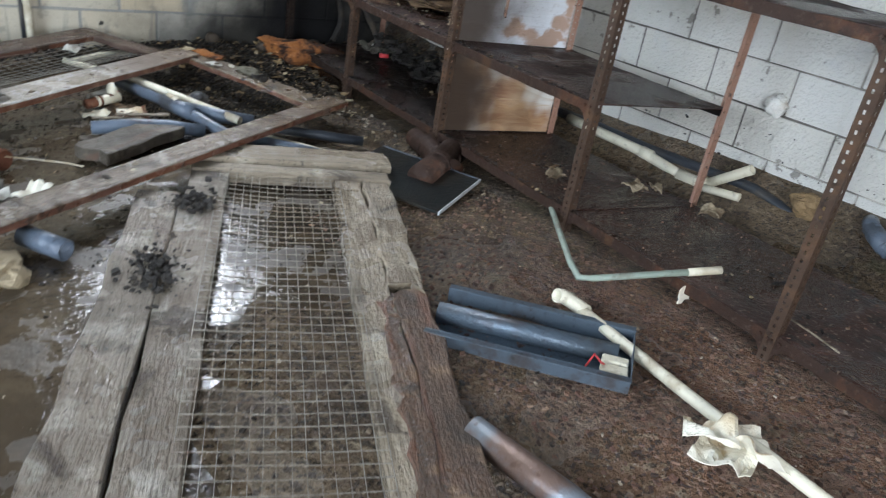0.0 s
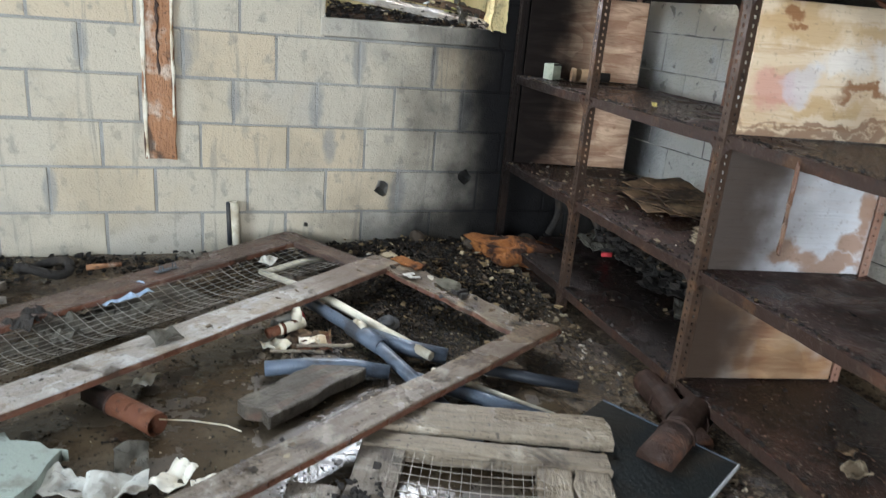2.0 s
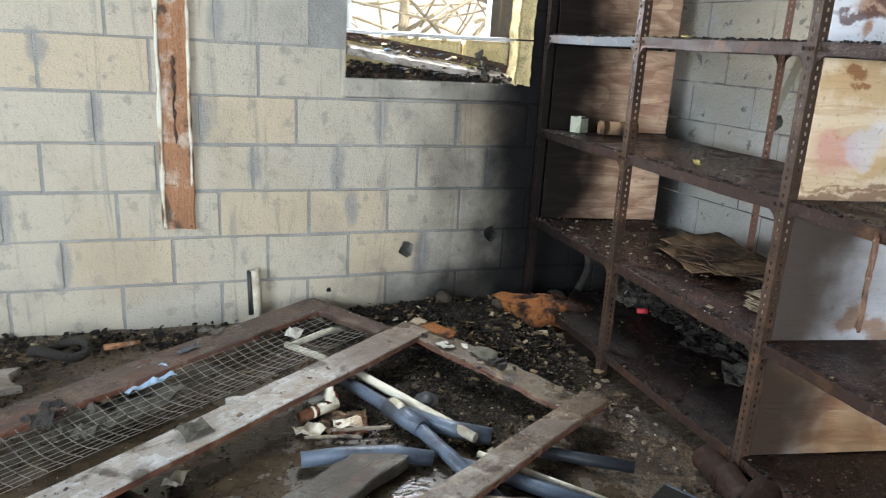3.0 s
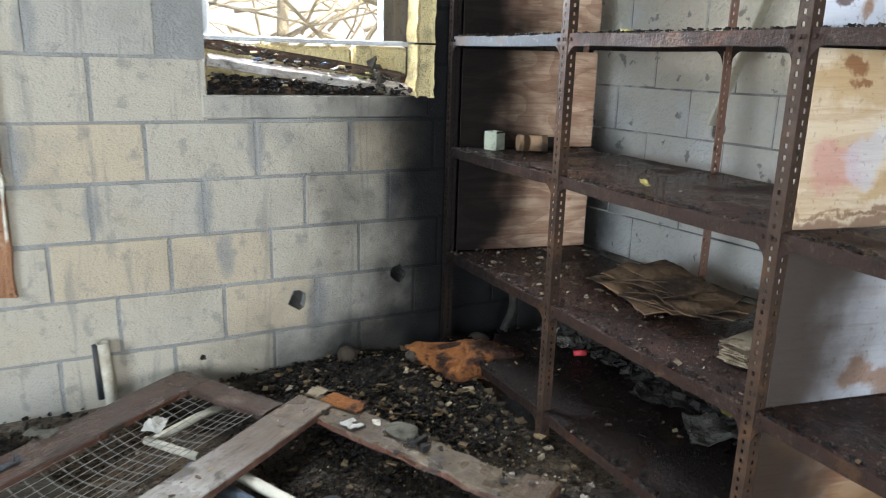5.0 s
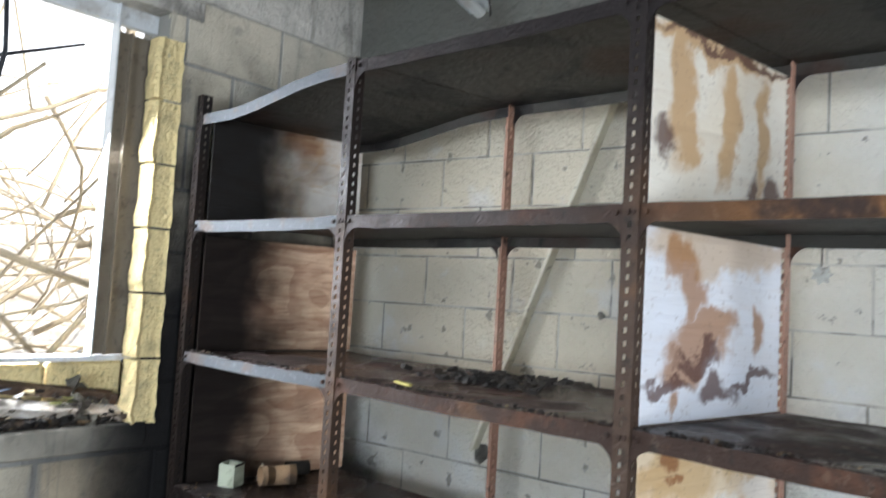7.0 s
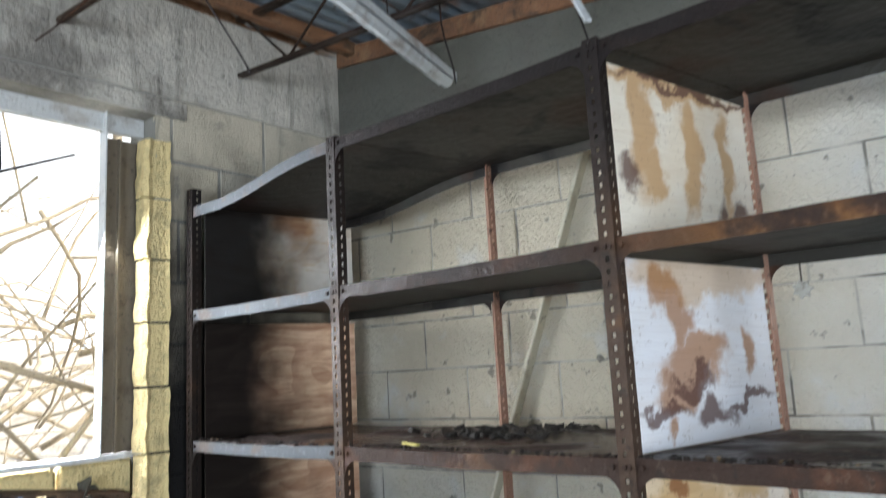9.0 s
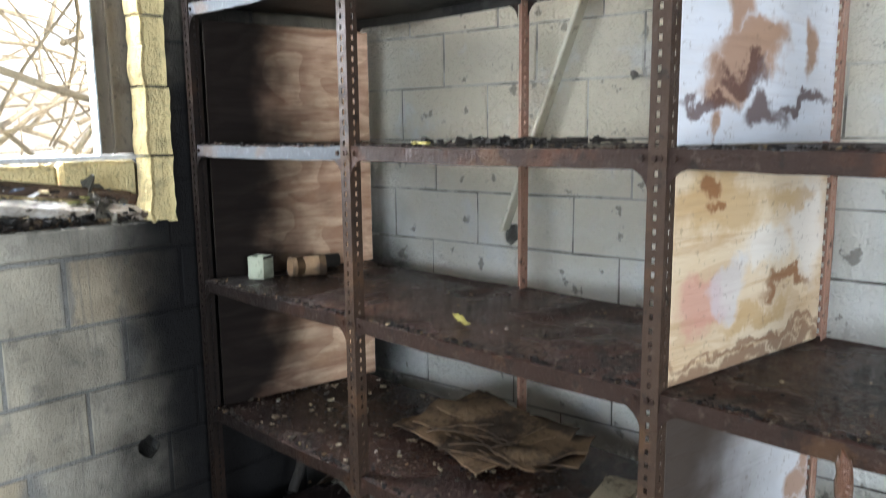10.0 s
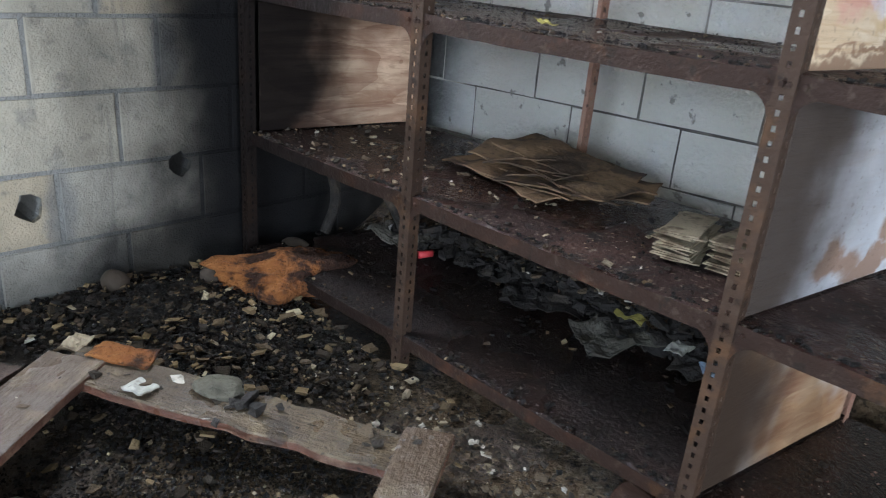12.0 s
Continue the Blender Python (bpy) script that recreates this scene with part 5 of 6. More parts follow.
thing("white_pipe", tube([(2.66, 2.03, 0.105), (2.69, 1.86, 0.125)], 0.018, 12, 0.003), PVC_WHITE, "short white pipe piece lying behind the shelving", "pipe", smooth=True)
thing("wall_hose", tube([(2.63, 3.1, 0.14), (2.67, 2.69, 0.15), (2.70, 2.38, 0.146), (2.735, 2.1, 0.155), (2.765, 1.85, 0.16), (2.775, 1.66, 0.125), (2.79, 1.46, 0.10)], 0.024, 10), PVC_BLACK, "black plastic hose sagging along the foot of the wall", "hose", smooth=True)
thing("wall_hose", tube([(2.79, 1.47, 0.10), (2.80, 1.30, 0.09), (2.78, 0.9, 0.06), (2.74, 0.3, 0.04)], 0.021, 10, 0.004), PVC_GREY, "blue-grey plastic pipe lying at the foot of the wall", "pipe", smooth=True)
ft = empty("pipe_fitting", "dark grey plastic elbow fitting lying on the sandy bank", "pipe fitting", pose(ex(1.32) - 0.10, 1.32, ground_height(ex(1.32) - 0.10, 1.32) + 0.04))
part("socket", tube([(0.0, 0.03, 0.015), (-0.03, -0.04, -0.01)], 0.036, 14, 0.005), PVC_GREY, ft, smooth=True)
part("bend", tube([(0.0, 0.02, 0.015), (0.02, 0.06, 0.03), (0.06, 0.08, 0.03)], 0.030, 14), PVC_GREY, ft, smooth=True)
thing("white_pipe", tube([(ex(1.2) - 0.10, 1.24, 0.145), (ex(1.2) - 0.06, 1.02, 0.165)], 0.030, 14, 0.005), PVC_WHITE, "dirty white pipe end lying on the sandy bank", "pipe", smooth=True)
bm = bmesh.new()
bmesh.ops.create_icosphere(bm, subdivisions=3, radius=0.07)
for v in bm.verts:
    v.co *= 1 + 0.5 * noise.noise(v.co * 16) + 0.2 * noise.noise(v.co * 45)
    v.co.z *= 0.75
thing("clay_lump", bm, make_simple("tan_clay", (0.30, 0.20, 0.10), 0.9, (0.10, 0.065, 0.035), 0.7, bump=0.004), "tan clay lump lying at the foot of the wall", "lump", m=pose(ex(1.61) - 0.08, 1.61, ground_height(ex(1.61) - 0.08, 1.61) + 0.03))

# ---- roof: hanging channel and wires ----
ch = empty("hanging_channel", "white perforated light channel hanging from the roof", "channel", along((0.75, 3.27, 2.64), (2.36, 3.725, 2.60)))
bm = bmesh.new()
L = 1.67
for a, b, c, d in ((-0.035, 0.035, 0.028, 0.030), (-0.035, -0.033, 0.0, 0.03), (0.033, 0.035, 0.0, 0.03)):
    add_box(bm, (0, a, c), (L, b, d))
part("channel", bm, CHANNEL, ch)
k = 0.06
while k < L - 0.05:
    part("slot", box((k, -0.013, 0.0245), (k + 0.035, 0.013, 0.0275)), PVC_BLACK, ch)
    k += 0.085
part("tube_cover", tube([(0.02, 0.0, 0.005), (L - 0.01, 0.0, 0.005)], 0.024, 10), CHANNEL, ch, "pale tube")
for x in (0.35, 1.25):
    part("hanger_wire", tube([(x, 0, 0.02), (x - 0.05, 0.0, 0.62)], 0.0025, 5), STEEL, ch)
for k, (p, q) in enumerate((((1.36, 3.85, 2.795), (1.45, 3.6, 2.35)), ((2.12, 3.55, 2.785), (2.02, 3.42, 2.42)), ((2.12, 3.1, 2.785), (2.1, 3.02, 2.42)), ((1.36, 4.2, 2.795), (1.2, 4.3, 2.6)))):
    thing("hanging_wire", tube(bend(q, p, 0.0, 6, 0.006, k), 0.003, 5), STEEL, "thin rusty wire hanging from the roof", "wire", "roof wires")
thing("white_strip", box((0, -0.009, -0.004), (0.62, 0.009, 0.004), 0.002), CHANNEL, "thin white strip slanting from the shelving to the joist", "strip", m=along((1.83, 2.87, 2.345), (2.10, 3.15, 2.80)))

# ---- things on the shelves ----


def shelf_bits(name, count, y0, y1, level, seed, label, mt, hi=0.022):
    z = LEVEL[level] + 0.002
    thing(name, lumps(count, lambda r: (r.uniform(FX + 0.02, BX - 0.02), r.uniform(y0, y1), z), 0.003, hi, seed, 0.5, 3.0), mt, label, "debris", kind="stuff")


shelf_bits("shelf_litter", 240, 3.72, 4.45, 1, 31, "plaster chips and dirt on the sooty shelf", CHIPS, 0.028)
shelf_bits("shelf_litter", 190, 2.87, 3.68, 1, 32, "plaster chips and dirt on the shelf", CHIPS)
shelf_bits("shelf_dirt", 900, 2.87, 4.45, 2, 43, "dark clods of dirt on the shelf", RUBBLE, 0.011)
shelf_bits("shelf_dirt", 900, 2.87, 4.45, 1, 44, "dark clods of dirt on the shelf", RUBBLE, 0.015)
shelf_bits("shelf_dirt", 700, 2.87, 4.45, 0, 45, "dark clods of dirt on the bottom shelf", RUBBLE, 0.018)
shelf_bits("shelf_dirt", 800, 1.0, 2.80, 0, 46, "dark clods of dirt on the bottom shelf", BARK_BITS, 0.012)
shelf_bits("shelf_dirt", 500, 1.98, 2.80, 2, 47, "dark clods of dirt on the shelf", RUBBLE, 0.012)
shelf_bits("shelf_litter", 90, 2.87, 4.45, 2, 33, "specks of dirt on the shelf", CHIPS, 0.014)
shelf_bits("shelf_litter", 160, 2.87, 4.45, 0, 34, "rubble on the bottom shelf", RUBBLE, 0.03)
shelf_bits("shelf_litter", 160, 1.0, 2.80, 0, 35, "chips on the bottom shelf", RUBBLE, 0.025)
shelf_bits("shelf_litter", 120, 1.0, 2.80, 1, 37, "dirt on the shelf", RUBBLE, 0.014)
for b, (ya, yb) in enumerate(zip(POST_Y[1:4], POST_Y[:3])):
    for k in (0, 1, 2, 3):
        thing("edge_crust", lumps(170, lambda r: (FX + 0.004 + 0.02 * r.random(), r.uniform(ya + 0.04, yb - 0.01), LEVEL[k] + 0.001), 0.004, 0.016, 300 + 10 * b + k, 0.6), RUBBLE, "crust of dirt along the shelf edge", "dirt", kind="stuff")
thing("shelf_crust", lumps(150, lambda r: (r.uniform(FX + 0.25, BX - 0.03), r.gauss(3.45, 0.13), LEVEL[3] + 0.003), 0.01, 0.05, 36, 0.5), CHAR, "flakes of black rust crust on the shelf", "debris", kind="stuff")
thing("yellow_stick", box((0, -0.006, 0), (0.09, 0.006, 0.006), 0.002), YELLOW, "short yellowish stick on the shelf", "stick", m=pose(FX + 0.03, 3.45, LEVEL[3] + 0.004, 0, 0, 70))

cb = empty("cardboard_stack", "stack of flattened brown cardboard on the shelf", "cardboard", pose(2.22, 3.55, LEVEL[1] + 0.004))
rnd = random.Random(8)
for k in range(9):
    m = pose(rnd.uniform(-0.04, 0.04), rnd.uniform(-0.09, 0.09), 0.009 * k, rnd.uniform(-3, 5), rnd.uniform(-5, 3), rnd.uniform(-22, 22))
    part("sheet", crumple(0.27 - 0.012 * k, 0.46 - 0.02 * k, 0.03, 30 + k, 14, 0.004, 4.5), CARDBOARD, cb, m=m)
for k in range(3):
    part("flap", crumple(0.16, 0.20, 0.03, 50 + k, 8, 0.003, 7), CARDBOARD, cb, "lifted flap", m=pose(-0.10 + 0.02 * k, -0.16 + 0.13 * k, 0.02 + 0.012 * k, -6, 16, 20 * k))
for k, (x, y, n, turn) in enumerate(((2.06, 3.08, 11, 12), (2.10, 2.965, 10, 4))):
    st = empty("paper_stack", "small stack of curled yellowed papers on the shelf", "papers", pose(x, y, LEVEL[1] + 0.004, 0, 0, turn), "paper stacks")
    for i in range(n):
        part("sheet", crumple(0.19 + rnd.uniform(-0.01, 0.01), 0.085 + rnd.uniform(-0.006, 0.006), 0.005, 70 + 20 * k + i, 6, 0.0035, 9), OLD_PAPER, st, m=pose(rnd.uniform(-0.006, 0.006), rnd.uniform(-0.004, 0.004), 0.0058 * i, rnd.uniform(-2, 2), rnd.uniform(-2, 3), rnd.uniform(-7, 7)))
cup = empty("tin_box", "small dented pale tin lying open on the shelf", "tin", pose(1.93, 4.32, LEVEL[2] + 0.003, 0, 0, 25))
bm = bmesh.new()
for lo, hi in (((0, 0, 0), (0.06, 0.002, 0.075)), ((0, 0, 0), (0.002, 0.06, 0.075)), ((0.058, 0.002, 0), (0.06, 0.06, 0.075)), ((0.002, 0.058, 0), (0.058, 0.06, 0.075)), ((0.002, 0.002, 0), (0.058, 0.058, 0.002))):
    add_box(bm, lo, hi)
part("body", bm, make_simple("greenish_tin", (0.30, 0.32, 0.24), 0.5, (0.10, 0.12, 0.08), 0.7), cup, "greenish pale tin wall")
part("rim", box((-0.003, -0.003, 0.068), (0.063, -0.0005, 0.076), 0.0008), STEEL, cup)
thing("charred_can", tube([(2.02, 4.30, LEVEL[2] + 0.036), (2.07, 4.285, LEVEL[2] + 0.034), (2.13, 4.25, LEVEL[2] + 0.036)], [0.034, 0.029, 0.035], 14, 0.002), CARDBOARD, "charred brown can lying on the shelf", "can", smooth=True)
thing("charred_can", tube([(2.18, 4.37, LEVEL[2] + 0.026), (2.26, 4.34, LEVEL[2] + 0.026)], 0.024, 12, 0.002), CHAR, "charred black can lying on the shelf", "can", smooth=True)
thing("dry_leaf", crumple(0.10, 0.018, 0.018, 5, 8, 0.001, 20), YELLOW, "curled yellow leaf on the shelf", "leaf", m=pose(1.95, 3.46, LEVEL[2] + 0.003, 0, 0, 60))
thing("dry_leaf", crumple(0.07, 0.05, 0.02, 6, 8, 0.001, 20), CARDBOARD, "curled brown leaf on the bottom shelf", "leaf", m=pose(2.05, 2.35, LEVEL[0] + 0.003, 0, 0, 30))
thing("rust_strip", plank_bm(0.25, 0.026, 0.005, 77, 0.004, 16, 0.012), WOOD_ROT, "ragged dark rusty strip hanging from the shelf's front lip", "strip", m=along((1.795, 2.525, LEVEL[2] - 0.022), (1.782, 2.515, 0.695), 60))
thing("rust_flake", crumple(0.22, 0.10, 0.03, 9, 8, 0.003, 9), RUST, "peeling rust flake hanging under the shelf", "rust flake", m=pose(2.22, 2.68, LEVEL[3] - 0.055, 8, 4, 15))
for k, (a, b) in enumerate((((2.22, 4.42, LEVEL[1] - 0.005), (2.30, 4.24, LEVEL[0] + 0.02)), ((2.12, 4.45, LEVEL[1] - 0.005), (2.08, 4.40, LEVEL[0] + 0.02)))):
    thing("burnt_hose", tube(bend(a, b, 0.03, 8, 0.02, k), 0.019, 8), CHAR, "burnt black hose drooping under the shelf", "hose", "burnt hoses", smooth=True)
thing("burnt_heap", lumps(520, lambda r: (r.gauss(2.34, 0.04), r.uniform(2.92, 4.30), LEVEL[0] + 0.10 * r.random() ** 1.5), 0.02, 0.07, 48, 0.6), CHAR, "heap of burnt black litter at the back of the bottom shelf", "debris", kind="stuff")
thing("burnt_heap_chips", lumps(90, lambda r: (r.gauss(2.29, 0.03), r.uniform(2.92, 3.9), LEVEL[0] + 0.10 + 0.02 * r.random()), 0.01, 0.04, 49, 0.4), CHIPS, "pale scraps in the burnt heap", "debris", kind="stuff")
thing("red_cap", tube([(2.20, 4.06, LEVEL[0] + 0.022), (2.25, 4.045, LEVEL[0] + 0.022)], 0.013, 10), RED_PLASTIC, "small red plastic cap on the bottom shelf", "cap", smooth=True)
for k, (x, y, s) in enumerate(((2.28, 4.25, 0.16), (2.30, 3.6, 0.2), (2.25, 3.3, 0.18), (2.32, 3.05, 0.16))):
    thing("burnt_rag", crumple(s, s * 1.3, 0.06, 80 + k, 10, 0.003, 10), (FABRIC, CHAR, FABRIC, CHAR)[k], "burnt rags and plastic heaped on the bottom shelf", "rag", "burnt rags", m=pose(x, y, LEVEL[0] + 0.003, 0, 0, 30 * k))
for k, (x, y, mt, lab) in enumerate(((2.25, 3.12, PLASTIC, "white"), (2.2, 3.0, BLUE_PLASTIC, "pale blue"), (2.3, 3.3, YELLOW, "yellow"), (2.33, 4.3, PLASTIC, "white"))):
    thing("plastic_scrap", crumple(0.08, 0.05, 0.03, 90 + k, 7, 0.0015, 16), mt, lab + " plastic scrap among the burnt rags", "scrap", "plastic scraps", m=pose(x, y, LEVEL[0] + 0.06 * (k < 3) + 0.004, 0, 0, 50 * k))

# ---- things on the floor ----
TRAY_RUST = make_simple("rusty_grey_pipe", (0.20, 0.22, 0.24), 0.45, (0.15, 0.075, 0.04), 0.8, 0.4, lo=0.45, hi=0.6, scale=5)


def floor_z(x, y):
    return ground_height(x, y)


def pipe_thing(name, pts, r, mt, label, group="loose pipes", n=12, hollow=0.004):
    return thing(name, tube(pts, r, n, hollow), mt, label, "pipe", group, smooth=True)


pp = empty("jointed_pipe", "grey-blue plastic pipe with a coupling lying among the rubble", "pipe", pose(0.87, 3.42, 0.05))
part("pipe", tube([(-0.25, 0.46, 0.03), (0.0, 0.0, 0.0), (0.17, -0.68, -0.02)], 0.024, 12, 0.004), PVC_GREY, pp, smooth=True)
part("coupling", tube([(-0.06, 0.11, 0.008), (0.02, -0.06, 0.0)], 0.033, 12, 0.004), PVC_GREY, pp, "pale grey coupling", smooth=True)
part("collar", tube([(-0.045, 0.10, 0.034), (-0.025, 0.04, 0.034)], 0.016, 10), PVC_WHITE, pp, "white collar", smooth=True)
pipe_thing("plastic_pipe", [(0.70, 3.88, 0.085), (0.80, 3.70, 0.075), (1.05, 3.26, 0.05)], 0.018, PVC_WHITE, "dirty white plastic pipe lying across the rubble")
pipe_thing("plastic_pipe", [(0.46, 3.285, 0.035), (0.60, 3.27, 0.045), (0.75, 3.245, 0.043), (0.88, 3.20, 0.03)], 0.027, PVC_GREY, "bent blue-grey plastic pipe lying on the wet floor")
pipe_thing("plastic_pipe", [(0.94, 3.16, 0.03), (1.12, 2.98, 0.036), (1.31, 2.80, 0.03)], 0.024, PVC_GREY, "blue-grey plastic pipe half under a board")
pipe_thing("plastic_pipe", [(1.04, 3.20, 0.025), (1.20, 3.00, 0.028), (1.37, 2.80, 0.025)], 0.012, PVC_WHITE, "thin white pipe with a broken end")
pipe_thing("plastic_pipe", [(1.16, 3.22, 0.03), (1.34, 3.10, 0.03), (1.52, 3.0, 0.024)], 0.021, PVC_BLACK, "charred black pipe lying on the floor")
pipe_thing("plastic_pipe", [(0.86, 3.50, 0.04), (1.0, 3.34, 0.045), (1.12, 3.28, 0.035)], 0.030, PVC_GREY, "short wide grey pipe with a burnt end")
pipe_thing("plastic_pipe", [(0.53, 4.12, 0.07), (0.70, 4.22, 0.08), (0.84, 4.28, 0.08)], 0.014, PVC_WHITE, "thin yellowed pipe lying under the wire mesh")
pipe_thing("plastic_pipe", [(0.52, 4.13, 0.075), (0.66, 3.96, 0.07)], 0.014, PVC_WHITE, "thin yellowed pipe lying under the wire mesh")
pipe_thing("plastic_pipe", [(-1.0, 4.19, 0.05), (-0.6, 4.27, 0.05)], 0.022, PVC_GREY, "grey pipe lying along the wall")
pipe_thing("plastic_pipe", [(0.10, 2.40, 0.045), (0.19, 2.29, 0.035)], 0.032, PVC_GREY, "short grey pipe offcut beside a board", n=14)
pipe_thing("rusty_pipe", [(0.80, 1.20, 0.05), (0.86, 0.95, 0.045), (0.92, 0.5, 0.04)], 0.034, TRAY_RUST, "grey and rusty pipe lying beside the frame", n=14)

cn = empty("bent_conduit", "grey-green conduit bent like an elbow leaning on the shelf edge", "conduit", pose(1.50, 1.60, 0.08))
part("rod", tube([(0.40, 0.60, 0.0), (0.05, 0.09, 0.01), (0.0, 0.0, 0.012), (0.03, -0.03, 0.02), (0.30, -0.22, 0.10)], 0.0105, 8), GREEN_ROD, cn, smooth=True)
part("ferrule", tube([(0.26, -0.192, 0.088), (0.34, -0.248, 0.112)], 0.013, 10, 0.003), PVC_WHITE, cn, "yellowed ferrule", smooth=True)

pv = empty("elbow_pipe", "long white plastic pipe with an elbow lying on the dirt", "pipe", pose(1.40, 1.52, 0.07))
part("pipe", tube([(0.0, -0.02, 0.0), (-0.02, -0.45, -0.005), (-0.03, -1.1, -0.012)], 0.0165, 12, 0.003), PVC_WHITE, pv, smooth=True)
part("elbow", tube([(0.005, -0.06, 0.0), (0.0, 0.0, 0.002), (-0.018, 0.018, 0.012), (-0.045, 0.02, 0.02)], 0.0215, 12, 0.004), PVC_WHITE, pv, smooth=True)

# open light fitting
lf = empty("light_fitting", "dented blue-grey metal light fitting lying open on the dirt", "light fitting", along((1.01, 1.645, 0.012), (1.32, 1.27, 0.036)))
for nm, lo, hi in (("base", (0, -0.12, 0), (0.54, 0.12, 0.003)), ("side", (0, -0.12, 0.003), (0.54, -0.117, 0.05)), ("side", (0, 0.117, 0.003), (0.54, 0.12, 0.05)), ("end_plate", (0.537, -0.117, 0.003), (0.54, 0.117, 0.05)), ("flange", (0, -0.14, 0.047), (0.54, -0.1205, 0.05)), ("flange", (0, 0.1205, 0.047), (0.54, 0.145, 0.05))):
    part(nm, box(lo, hi, 0.001), TRAY, lf)
part("ridge", tube([(0.0, 0.015, 0.025), (0.50, 0.015, 0.025)], 0.03, 10), TRAY, lf, "raised metal ridge", smooth=True)
for y in (-0.085, -0.04):
    part("lamp_holder", box((0.46, y - 0.018, 0.004), (0.53, y + 0.018, 0.045), 0.004), PVC_WHITE, lf, "white lamp holder")
part("red_wire", tube([(0.42, -0.07, 0.01), (0.44, -0.05, 0.05), (0.46, -0.09, 0.055), (0.48, -0.06, 0.03)], 0.003, 5), RED_PLASTIC, lf, "red wire")

for k, (x, y, s, turn) in enumerate(((1.30, 0.89, 0.17, 20), (1.34, 0.85, 0.14, 70), (1.27, 0.92, 0.12, 130))):
    thing("crumpled_paper", crumple(s, s * 0.8, 0.065, 100 + k, 14, 0.002, 9), PAPER, "crumpled stained white paper on the pipe", "paper", "crumpled papers", m=pose(x, y, floor_z(x, y) + 0.02 + 0.02 * k, 10 * k, 8, turn))

# dark pane, rusty cans
gl = empty("dark_pane", "dark wet pane with a pale metal edge lying beside the frame", "pane", pose(1.47, 2.53, 0.045, 2, -2, 31))
part("pane", box((-0.20, -0.22, -0.006), (0.20, 0.24, 0.004), 0.001), SLATE, gl)
part("edge", box((-0.20, -0.226, -0.008), (0.202, -0.2205, 0.008), 0.001), ALU, gl, "pale metal edge")
part("edge", box((0.2025, -0.226, -0.008), (0.208, 0.24, 0.006), 0.001), TRAY, gl)
for k, (x, y, r, l, turn) in enumerate(((1.70, 2.64, 0.058, 0.13, 35), (1.745, 2.77, 0.048, 0.12, 80))):
    can = empty("rusty_can", "crushed dark rusty can lying beside the shelving", "can", pose(x, y, floor_z(x, y) + r * 0.95, 0, 0, turn), "rusty cans")
    part("body", tube([(-l / 2, 0, 0), (-l / 4, 0, 0.004), (l / 4, 0, -0.003), (l / 2, 0, 0)], [r, r * 0.96, r * 0.98, r], 18, 0.003), STEEL, can, smooth=True)
    for s in (-1, 1):
        part("rim", tube([(s * l / 2 - 0.004, 0, 0), (s * l / 2 + 0.004, 0, 0)], r + 0.004, 18, 0.006), STEEL, can, smooth=True)

can = empty("rusty_tin", "rusty orange tin lying on the wet floor", "tin", along((-0.0, 3.11, 0.045), (0.125, 2.97, 0.045)))
part("body", tube([(0, 0, 0), (0.09, 0, 0.002), (0.19, 0, 0)], [0.036, 0.034, 0.037], 14, 0.003), RUST, can, smooth=True)
part("rim", tube([(-0.004, 0, 0), (0.004, 0, 0)], 0.039, 14, 0.006), STEEL, can, smooth=True)
thing("loose_wire", tube([(0.13, 2.99, 0.05), (0.22, 3.0, 0.03), (0.32, 2.97, 0.02), (0.36, 2.93, 0.02)], 0.002, 5), PAPER, "thin pale wire lying on the wet floor", "wire")
can = empty("paint_tin", "dirty white tin lying on the rubble", "tin", along((0.53, 3.60, 0.045), (0.62, 3.66, 0.05)))
part("body", tube([(0, 0, 0), (0.11, 0, 0)], 0.032, 14, 0.003), PLASTIC, can, smooth=True)
part("lid", tube([(0.108, 0, 0), (0.122, 0, 0)], 0.034, 14), RED_PLASTIC, can, "red lid", smooth=True)

thing("wood_offcut", plank_bm(0.42, 0.15, 0.045, 81, 0.006, 10, 0.02), WOOD_DARK, "short dark wet board offcut lying on the floor", "board", m=along((0.40, 2.99, 0.062), (0.75, 3.255, 0.055)))
thing("broken_slab", plank_bm(0.30, 0.22, 0.04, 82, 0.02, 8, 0.03), make_simple("pale_green_slab", (0.30, 0.34, 0.29), 0.6, (0.12, 0.10, 0.07), 0.6), "pale green-grey slab fragment on the wet floor", "slab", m=along((-0.42, 2.92, 0.05), (-0.16, 2.80, 0.05)))
thing("dark_slab", plank_bm(0.62, 0.16, 0.035, 83, 0.014, 10, 0.03), WOOD_GREY, "dark split board lying beside the wall", "board", m=along((-1.1, 3.93, 0.065), (-0.50, 4.04, 0.075)))
thing("blue_card", box((-0.07, -0.05, 0), (0.07, 0.05, 0.012), 0.002), BLUE_PLASTIC, "pale blue plastic card on the frame", "card", m=pose(-0.63, 3.80, 0.06, 14, 0, 15))
thing("paper_scrap", crumple(0.12, 0.07, 0.015, 111, 6, 0.002, 9), PLASTIC, "white torn card on the wire mesh", "paper", m=pose(-0.44, 3.60, 0.10, 0, 6, 20))
thing("grey_rag", crumple(0.42, 0.20, 0.10, 112, 18, 0.004, 9), FABRIC, "damp grey rag lying on the wire mesh", "rag", m=pose(-0.10, 3.70, 0.045, 0, 0, 36))
thing("black_rag", crumple(0.16, 0.10, 0.07, 113, 10, 0.003, 12), CHAR, "black charred rag on the wire mesh", "rag", m=pose(-0.30, 3.62, 0.10, 0, 0, 60))
